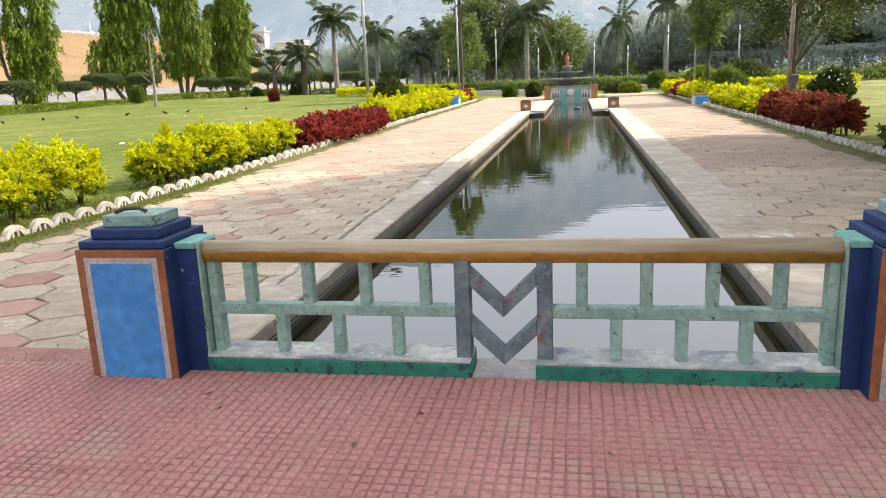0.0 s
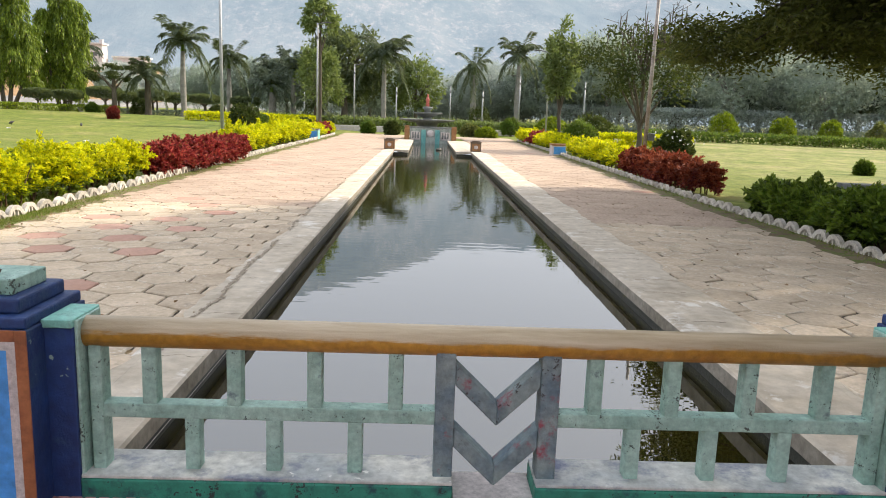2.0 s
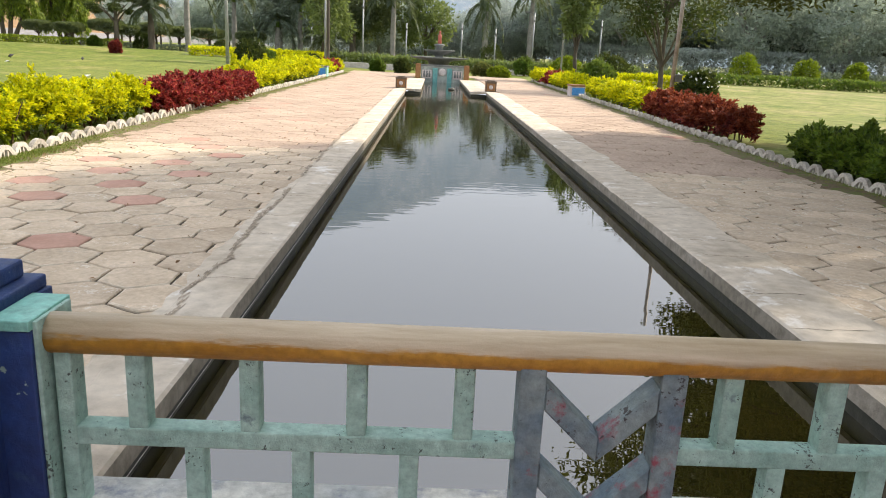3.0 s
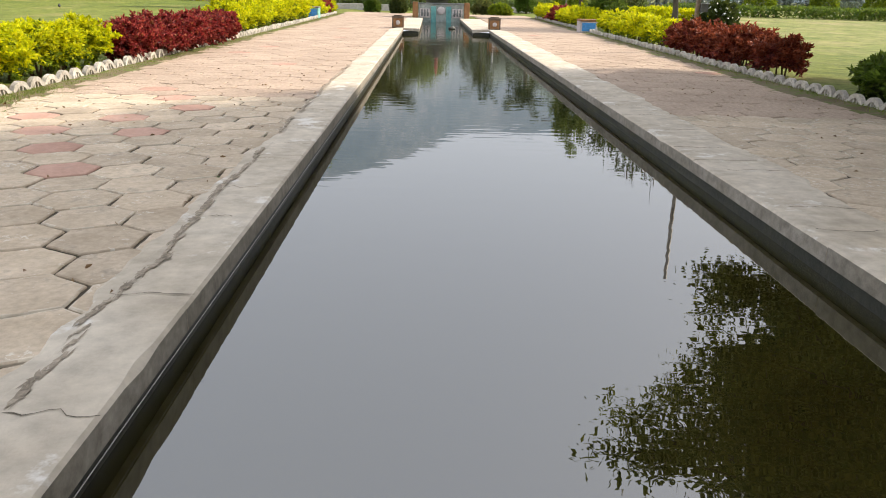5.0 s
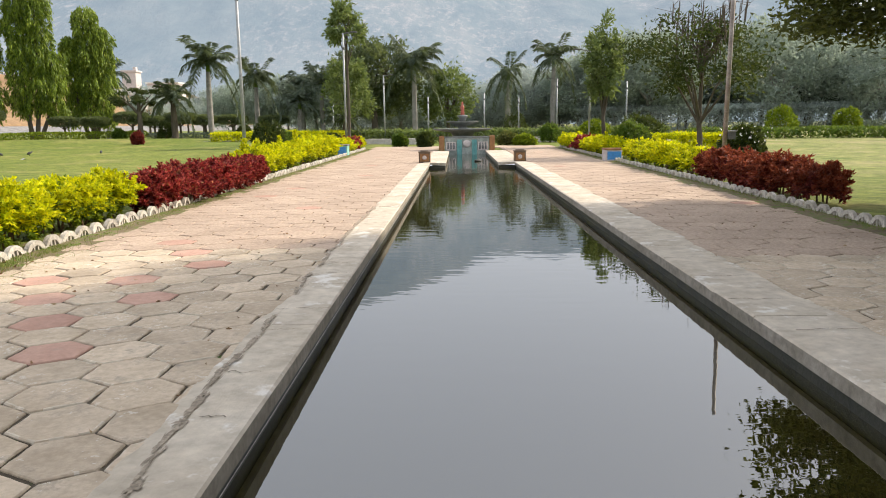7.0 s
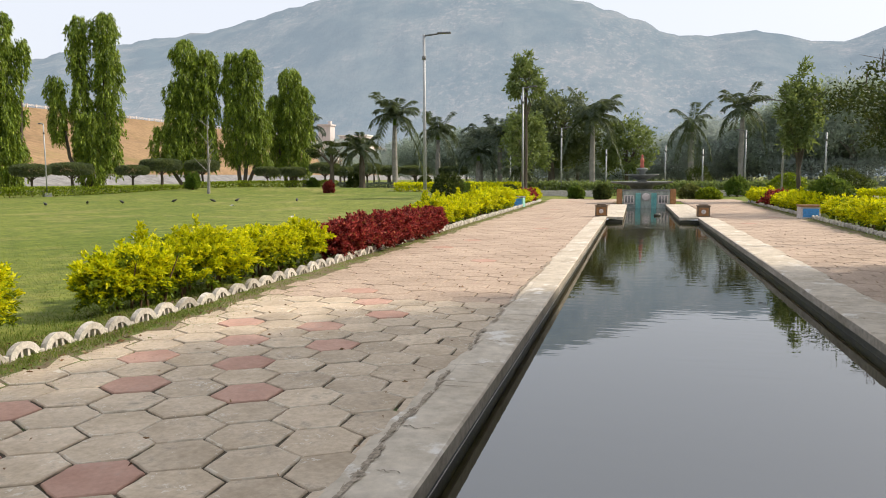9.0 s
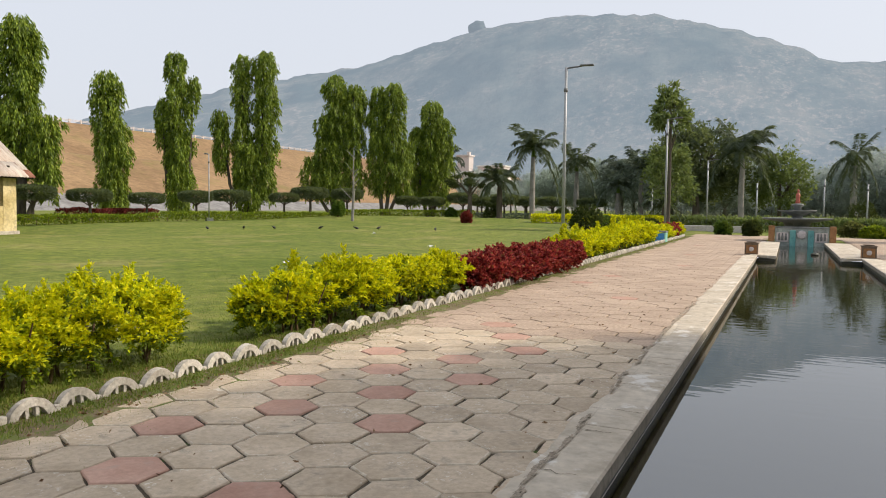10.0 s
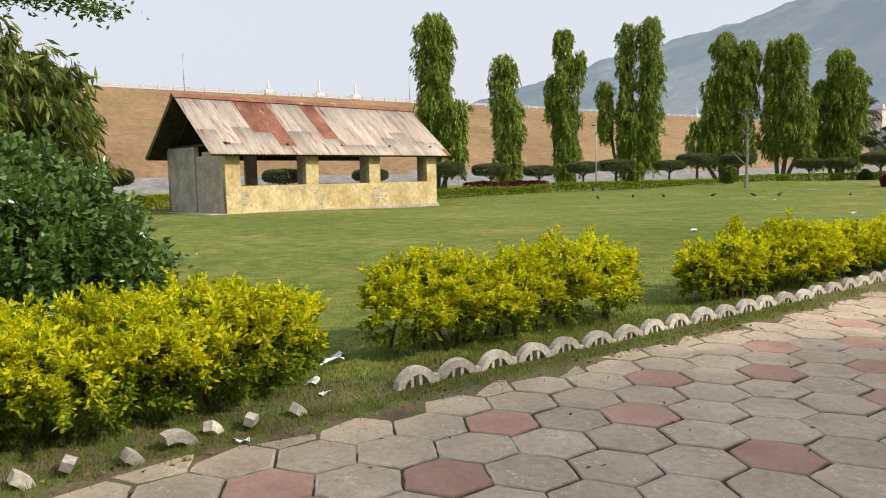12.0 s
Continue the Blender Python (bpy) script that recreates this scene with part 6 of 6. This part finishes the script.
topi.matrix_world = pose(-47.5, 33.5, ground_z(-47.5, 33.5))
r = random.Random(40)
line = [(-45.6, 8.5), (-46.5, 19.5), (-48, 27), (-46.8, 37.5), (-45.9, 42.0), (-45.2, 46.5), (-44.6, 50.0), (-42.8, 55.2), (-41.8, 57.8), (-40.0, 61.5), (-36.0, 66.6), (-34.6, 69.5), (-32.0, 71.6), (-30.5, 73.2), (-26.5, 76), (-24, 77.5), (-20, 79), (-28.4, 74.6)]
for x, y in line:
    s = r.uniform(0.82, 1.1)
    copy_thing(topi, pose(x, y, ground_z(x, y) - 0.03, 0, 0, r.uniform(0, 360)) @ Matrix.Diagonal((s * r.uniform(0.9, 1.15), s, s, 1)))


def low_hedge(x0, y0, x1, y1, h, w, label, material, n=6000, leaf=0.16):
    ob = thing("low_hedge", (x0 + x1) / 2, (y0 + y1) / 2, ground_z((x0 + x1) / 2, (y0 + y1) / 2), label, "hedge")
    d = np.array([x1 - x0, y1 - y0])
    ln = np.linalg.norm(d)
    d = d / ln
    nrm = np.array([-d[1], d[0]])
    t = rng.uniform(-ln / 2, ln / 2, n)
    s = rng.uniform(-1, 1, n)
    z = np.where(rng.uniform(size=n) < 0.5, h * (1 - 0.15 * np.abs(s)), rng.uniform(0, h, n))
    s = np.where(z < h * 0.8, np.sign(s) * rng.uniform(0.8, 1.05, n), s) * w / 2
    bmp = np.array([0.1 * noise.noise((float(a) * 0.6, x0, 2)) for a in t])
    pos = np.stack([d[0] * t + nrm[0] * s, d[1] * t + nrm[1] * s, np.maximum(z + bmp, 0)], 1)
    leaves("foliage", ob, "", pos, rng.normal(size=(n, 3)) + np.array([0, 0, 0.6]), leaf, leaf * 0.5, material)
    st = bmesh.new()
    for k in range(int(ln / 0.8)):
        q = -ln / 2 + 0.4 + k * 0.8
        tube(st, (d[0] * q, d[1] * q, -0.2), (d[0] * q, d[1] * q, h * 0.8), 0.03, 0.015, 5)
    tagged(part("stem_thicket", st, M["twig"], ob), kind="stuff")


low_hedge(-43.5, 28, -43.0, 40, 0.55, 1.0, "low clipped yellow-green hedge by the lawn", M["gold_low"], 6000)
low_hedge(-42.8, 40.5, -38.5, 56, 0.55, 1.0, "low clipped yellow-green hedge by the lawn", M["gold_low"], 7000)
low_hedge(-38.5, 56.5, -30.0, 69.5, 0.6, 1.1, "low clipped yellow-green hedge by the lawn", M["gold_low"], 7000)
low_hedge(-30.0, 70.0, -16.0, 73.5, 0.6, 1.1, "low clipped hedge before the palms", M["leaf_far_haze"], 7000)
low_hedge(-48.0, 36, -47.4, 44, 0.8, 1.2, "dark purplish hedge below the mast trees", M["crimson_dark"], 6000)
low_hedge(-46.0, 5.0, -44.6, 12.0, 0.7, 1.2, "low golden hedge behind the shed", M["gold"], 4000)
low_hedge(-20, 58.5, -9.5, 60, 0.7, 1.4, "golden border hedge across the garden", M["gold"], 5000, 0.2)
low_hedge(-17, 62, 17, 62.5, 1.0, 2.0, "broad-leaved green planting behind the fountain", M["leaf_hazed_green"], 9000, 0.34)
low_hedge(15, 50, 32, 47, 0.6, 1.6, "low border of shrubs on the dry lawn", M["leaf"], 5000, 0.24)
low_hedge(30, 60, 60, 45, 0.9, 2.0, "low hedge at the end of the dry lawn", M["leaf_far_haze"], 6000, 0.3)
# undergrowth wears the palest leaf colour, with haze painted in
low_hedge(13, 84, 44, 74, 2.6, 3.5, "hazy green undergrowth along the wood", M["leaf_farther_haze"], 26000, 0.28)
low_hedge(44, 74, 72, 52, 2.6, 3.5, "hazy green undergrowth along the wood", M["leaf_farther_haze"], 24000, 0.28)
low_hedge(-21, 95, 13, 90, 2.4, 3.5, "hazy green undergrowth along the wood", M["leaf_farther_haze"], 24000, 0.28)
low_hedge(9.5, 40, 15, 39, 0.7, 1.0, "golden and red border on the dry lawn", M["gold"], 3500, 0.2)
bm = bmesh.new()
box(bm, -22, -3.2, 58.6, 59.0, -0.1, 0.42, 0.02)
box(bm, 3.2, 22, 58.6, 59.0, -0.1, 0.42, 0.02)
solid("garden_wall", bm, M["grey_white"], "low grey wall behind the cross path", "wall", "structure")


def shrub(x, y, w, h, label, material, n=2600, leaf=0.16, name="shrub"):
    ob = thing(name, x, y, ground_z(x, y), label, "shrub")
    u = rng.uniform(-0.5, 1, n)
    a = rng.uniform(0, 6.28, n)
    lump = np.array([0.85 + 0.35 * noise.noise((math.cos(float(b)) * 1.5 + x, math.sin(float(b)) * 1.5 + y, float(v) * 1.5)) for b, v in zip(a, u)])
    rr = np.sqrt(np.clip(1 - u * u, 0, 1)) * rng.uniform(0.55, 1, n) ** 0.4 * lump
    pos = np.stack([np.cos(a) * rr * w / 2, np.sin(a) * rr * w / 2, np.maximum(h * (0.36 + 0.62 * u * lump), 0.02)], 1)
    leaves("foliage", ob, "", pos, rng.normal(size=(n, 3)) + np.stack([np.cos(a), np.sin(a), 0.6 + u], 1) * 0.8, leaf, leaf * 0.45, material)
    st = bmesh.new()
    for k in range(6):
        chain(st, [(0.03 * k - 0.08, 0, -0.05), (math.cos(k) * w * 0.2, math.sin(k) * w * 0.2, h * 0.6)], [0.03, 0.01], 5)
    tagged(part("stem_thicket", st, M["twig"], ob), kind="stuff")


for x, y, w, h, label, mat in (
    (-10.1, 37.5, 1.8, 1.75, "dark rounded shrub beside the lamp post", "leaf_dark"), (-8.2, 45.5, 1.5, 1.0, "dark rounded shrub beside the hedge", "leaf_dark"),
    (-4.6, 52.5, 1.1, 0.9, "clipped round shrub near the fountain", "leaf"), (3.0, 52.5, 1.5, 1.0, "round shrub beside the fountain", "leaf_olive"), (-2.7, 50.5, 1.2, 1.0, "round shrub beside the fountain", "leaf_dark"),
    (4.2, 51.5, 1.8, 0.8, "light green grassy clump by the path", "gold_low"), (9.0, 52.0, 2.4, 1.7, "bright green rounded shrub near the lamp", "gold_low"), (6.6, 57.0, 1.8, 1.5, "green rounded shrub near the lamp", "leaf"),
    (10.5, 44.5, 2.8, 2.0, "dark leafy shrub under the young tree", "leaf_dark"), (5.0, 70.0, 2.8, 2.7, "dark clipped ball tree in the distance", "leaf_dark"),
    (10.8, 29.5, 1.7, 1.3, "dark shrub with white blossoms", "leaf_dark"), (8.0, 36.5, 2.2, 1.5, "green leafy shrub behind the hedge", "leaf"),
    (22.0, 52.0, 2.2, 2.2, "upright light green shrub on the dry lawn", "gold_low"), (26.0, 51.0, 2.0, 1.9, "upright light green shrub on the dry lawn", "gold_low"), (29.0, 50.0, 1.8, 1.9, "upright light green shrub on the dry lawn", "gold_low"),
    (33.0, 50.5, 2.0, 1.8, "pale shrub on the dry lawn", "leaf_olive"), (36.0, 49.0, 2.2, 1.6, "green shrub on the dry lawn", "leaf"), (15.0, 22.0, 0.45, 0.4, "small clipped bush on the dry lawn", "leaf"),
    (-27.5, 68.5, 1.8, 1.6, "dark round shrub by the low hedge", "leaf_dark"), (-24.0, 54.0, 0.9, 0.9, "small dark red shrub on the lawn", "crimson_dark"), (-36.5, 54.5, 1.3, 1.4, "small shrub by the clipped trees", "leaf"),
    (-21.0, 71.0, 1.6, 1.3, "dark round shrub by the palms", "leaf_dark"), (-31.0, 66.5, 1.2, 1.0, "round green shrub by the hedge", "leaf"), (-13.5, 56.5, 2.2, 1.1, "green shrub by the cross path", "leaf")):
    shrub(x, y, w, h, label, M[mat], 2200, 0.2)
blossom = np.array([(10.8 + r.gauss(0, 0.5), 29.3 + r.gauss(0, 0.4), r.uniform(0.6, 1.3)) for _ in range(90)])
tagged(new("blossoms", leaf_mesh("blossoms", blossom, rng.normal(size=(90, 3)), 0.1, 0.09, M["paper"])), "white blossoms on the dark shrub", "flowers", kind="stuff")

# big leafy shrub and mango tree at the near left
def leaf_heap(name, x, y, radii, cz, n_clump, per, leaf, material, label, category, droop, stem_h):
    ob = thing(name, x, y, ground_z(x, y) - 0.03, label, category)
    rx, ry, rz = radii
    a = rng.uniform(0, 6.28, n_clump)
    u = rng.uniform(-0.9, 1, n_clump)
    rad = rng.uniform(0.35, 1, n_clump) ** 0.35
    lump = np.array([0.9 + 0.4 * noise.noise((math.cos(float(b)) * 1.6 + x, math.sin(float(b)) * 1.6, float(v) * 1.8)) for b, v in zip(a, u)])
    s = np.sqrt(1 - u * u) * rad * lump
    c = np.stack([np.cos(a) * s * rx, np.sin(a) * s * ry, np.maximum(cz + u * rz * rad * lump, 0.12)], 1)
    out = unit(c - np.array([0, 0, cz * 0.8]))
    tr = bmesh.new()
    for k in range(0, n_clump, 9):
        chain(tr, [(c[k, 0] * 0.1, c[k, 1] * 0.1, stem_h * 0.2), (c[k, 0] * 0.55, c[k, 1] * 0.55, (stem_h + c[k, 2]) * 0.5), tuple(c[k] + out[k] * 0.12)], [0.035, 0.018, 0.005], 5)
    chain(tr, [(0, 0, -0.1), (0.03, 0, stem_h * 0.5), (0, 0, stem_h)], [0.12, 0.1, 0.07], 7)
    tagged(part("stem_thicket", tr, M["twig"], ob), kind="stuff")
    idx = np.repeat(np.arange(n_clump), per)
    k = len(idx)
    pos = c[idx] + out[idx] * rng.uniform(-0.14, 0.16, k)[:, None] + rng.normal(scale=0.06, size=(k, 3))
    way = out[idx] * 0.5 + rng.normal(scale=0.6, size=(k, 3)) + np.array([0, 0, -droop])
    leaves("foliage", ob, "", pos, way, leaf[0], leaf[1], material, 0.15)
    return ob


leaf_heap("leafy_shrub", -10.5, -0.05, (1.72, 1.7, 1.3), 0.9, 700, 40, (0.1, 0.062), M["leaf_gloss"], "large leafy shrub with broad glossy green leaves", "shrub", 0.1, 0.6)
leaf_heap("mango_tree", -14.0, -0.6, (2.5, 2.3, 1.75), 2.5, 760, 36, (0.25, 0.052), M["leaf_mango"], "mango tree with long drooping leaves", "tree", 1.5, 1.3)
neem = thing("overhead_branch", -12.4, -0.15, 4.2, "feathery branch tip hanging into view", "branch")
tr = bmesh.new()
P = []
for k in range(7):
    e = Vector((0.3 + 0.12 * k, 0.1 + 0.22 * k, -0.1 - 0.06 * k + r.uniform(-0.15, 0.15)))
    chain(tr, [(-2.2, -2.2, 0.9), (-0.5, -0.4, 0.35), e], [0.06, 0.03, 0.006], 5)
    P += [(e.x + r.gauss(0, 0.14), e.y + r.gauss(0, 0.16), e.z + r.gauss(0, 0.08)) for _ in range(110)] + [(e.x * 0.2 - 0.5 + r.gauss(0, 0.35), e.y * 0.2 - 0.5 + r.gauss(0, 0.35), 0.15 + r.gauss(0, 0.12)) for _ in range(110)]
part("twigs", tr, M["bark"], neem)
leaves("foliage", neem, "", np.array(P), rng.normal(size=(len(P), 3)) * np.array([1, 1, 0.5]), 0.1, 0.04, M["leaf"])

# ---- paving pieces ----
HX, HY, X0, Y0 = 0.47, 0.397, -3.30, 4.42


def hexagon(bm, cx, cy, top, low, seed, grow=0.0, worn=False, cuts=1):
    """One paver: pointed along the walk, with a worn rounded rim."""
    r = random.Random(seed)
    six = []
    for a in range(6):
        ang = math.pi / 2 + a * math.pi / 3
        six.append(Vector((math.cos(ang) * 0.262 + r.uniform(-0.009, 0.009), math.sin(ang) * 0.257 + r.uniform(-0.009, 0.009))))
    pts = []
    for a in range(6):
        for q in range(cuts):
            p = six[a].lerp(six[(a + 1) % 6], q / cuts)
            pts.append(p * (1 + (r.uniform(-0.028, 0.006) if cuts > 1 else 0)))
    m = len(pts)
    rings = []
    for s, z in ((1.0, low), (1.0, top - 0.009), (0.97, top - 0.001), (0.93, top)):
        rings.append([bm.verts.new((cx + px * (s + grow), cy + py * (s + grow), z)) for px, py in pts])
    for a, b in zip(rings, rings[1:]):
        for k in range(m):
            bm.faces.new((a[k], a[(k + 1) % m], b[(k + 1) % m], b[k]))
    bm.faces.new(rings[-1])
    if worn:
        for f in bm.faces:
            f.material_index = 0 if len(f.verts) > 4 or r.random() < 0.3 else 1


walks = {}
for side, text in ((-1, "pavement_left"), (1, "pavement_right")):
    walks[side] = thing(text, 0, 0, 0, "worn hexagonal concrete pavers, greyish tan with scattered red ones", "pavement", kind="structure")
protos = []
for k in range(10):
    bm = bmesh.new()
    hexagon(bm, 0, 0, 0, -0.04, k + 40, worn=k % 3 > 0, cuts=4)
    protos.append(mesh_of("paver", bm, M["paver"]))
    protos[-1].materials.append(M["paver_rim"])
    bm = bmesh.new()
    hexagon(bm, 0, 0, 0, -0.04, k + 40, cuts=4)
    protos.append(mesh_of("paver", bm, M["paver_red"]))
field = {-1: bmesh.new(), 1: bmesh.new()}
field_red = {-1: bmesh.new(), 1: bmesh.new()}
r = random.Random(5)
for j in range(-24, 109):
    y = Y0 + j * HY
    for i in range(-8, 21):
        x = X0 + i * HX + (HX / 2 if j % 2 else 0)
        left = edge_left(y) + 0.13 < x < OL + 0.1
        right = OR - 0.1 < x < edge_right(y) - 0.15
        if not (left or right) or (y < -0.62 and x > -4.5):
            continue
        side = -1 if left else 1
        z = r.uniform(-0.004, 0.003)
        band = left and j % 2 == 0 and -4.9 < x < -3.0 and y < 9.5 and (i + j // 2) % 2 == 0 and r.random() < 0.75
        red = band or (y > 9.5 and r.random() < 0.012)
        near = (left and y < 8.6) or (right and y < 7.6)
        if near:
            ob = new("paver", protos[2 * r.randrange(10) + (1 if red else 0)])
            ob.parent = walks[side]
            ob.location = (x, y, z)
            ob.rotation_euler = (r.uniform(-0.012, 0.012), r.uniform(-0.012, 0.012), r.choice((0, math.pi)))
        else:
            hexagon((field_red if red else field)[side], x, y, z, -0.03, r.randrange(10 ** 6))
for side in (-1, 1):
    tagged(part("paver_field", field[side], M["paver_far"], walks[side], "hexagonal pavers farther along the walk"), kind="stuff")
    tagged(part("red_paver_field", field_red[side], M["paver_red"], walks[side], "red hexagonal pavers farther along the walk"), kind="stuff")

# chequered red tiles of the platform
TS, NSQ = 0.31, 6


def chequer(bm, cx, cy, z):
    s = TS / NSQ
    for a in range(NSQ):
        for b in range(NSQ):
            x0, y0 = cx - TS / 2 + a * s + 0.004, cy - TS / 2 + b * s + 0.004
            x1, y1 = x0 + s - 0.008, y0 + s - 0.008
            lo = [bm.verts.new(c) for c in ((x0, y0, z - 0.005), (x1, y0, z - 0.005), (x1, y1, z - 0.005), (x0, y1, z - 0.005))]
            hi = [bm.verts.new(c) for c in ((x0 + 0.004, y0 + 0.004, z), (x1 - 0.004, y0 + 0.004, z), (x1 - 0.004, y1 - 0.004, z), (x0 + 0.004, y1 - 0.004, z))]
            bm.faces.new(hi)
            for k in range(4):
                bm.faces.new((lo[k], lo[(k + 1) % 4], hi[(k + 1) % 4], hi[k]))


platform = thing("platform_paving", 0, -0.76, 0, "worn red chequered cement tiles with hairline cracks", "floor", kind="structure")
part("slab", box(bmesh.new(), -4.65, 8, -9, 0.32, -0.3, PLAT - 0.005), M["tile_joint"], platform)
bm = bmesh.new()
chequer(bm, 0, 0, 0)
tile_mesh = mesh_of("tile", bm, M["red_tile"])
rest = bmesh.new()
for a in range(-15, 26):
    for b_ in range(1, 26):
        x, y = a * TS, 0.26 - b_ * TS
        z = PLAT + r.uniform(-0.0015, 0.0015)
        if abs(x) < 3.6 and y > -3.4:
            ob = new("tile", tile_mesh)
            ob.parent = platform
            ob.location = (x, y, z)
            ob.rotation_euler = (r.uniform(-0.004, 0.004), r.uniform(-0.004, 0.004), 0)
        else:
            s = TS / 2 - 0.002
            rest.faces.new([rest.verts.new(c) for c in ((x - s, y - s, z - 0.002), (x + s, y - s, z - 0.002), (x + s, y + s, z - 0.002), (x - s, y + s, z - 0.002))])
tagged(part("tile_field", rest, M["red_tile"], platform, "red cement tiles of the outer platform"), kind="stuff")
bm = bmesh.new()
for pts in (((-1.9, -1.02), (-1.3, -0.98), (-1.1, -0.72)), ((-2.2, -1.6), (-1.5, -1.55), (-0.6, -1.52), (-0.2, -1.58)), ((1.0, -1.9), (0.97, -1.2), (0.9, -0.4)), ((2.2, -1.4), (1.98, -0.8), (1.92, -0.3)), ((1.0, -1.62), (1.9, -1.66), (2.9, -1.7))):
    for (xa, ya), (xb, yb) in zip(pts, pts[1:]):
        k = 8
        d = Vector((xb - xa, yb - ya, 0))
        nrm = Vector((-d.y, d.x, 0)).normalized()
        line = [Vector((xa, ya, PLAT + 0.003)) + d * (q / k) + nrm * r.uniform(-0.012, 0.012) for q in range(k + 1)]
        line[0], line[-1] = Vector((xa, ya, PLAT + 0.003)), Vector((xb, yb, PLAT + 0.003))
        for p0, p1 in zip(line, line[1:]):
            w = nrm * r.uniform(0.002, 0.005)
            bm.faces.new([bm.verts.new(c) for c in (p0 - w, p1 - w, p1 + w, p0 + w)])
part("crack", bm, M["tile_joint"], platform, "hairline cracks across the tiles")
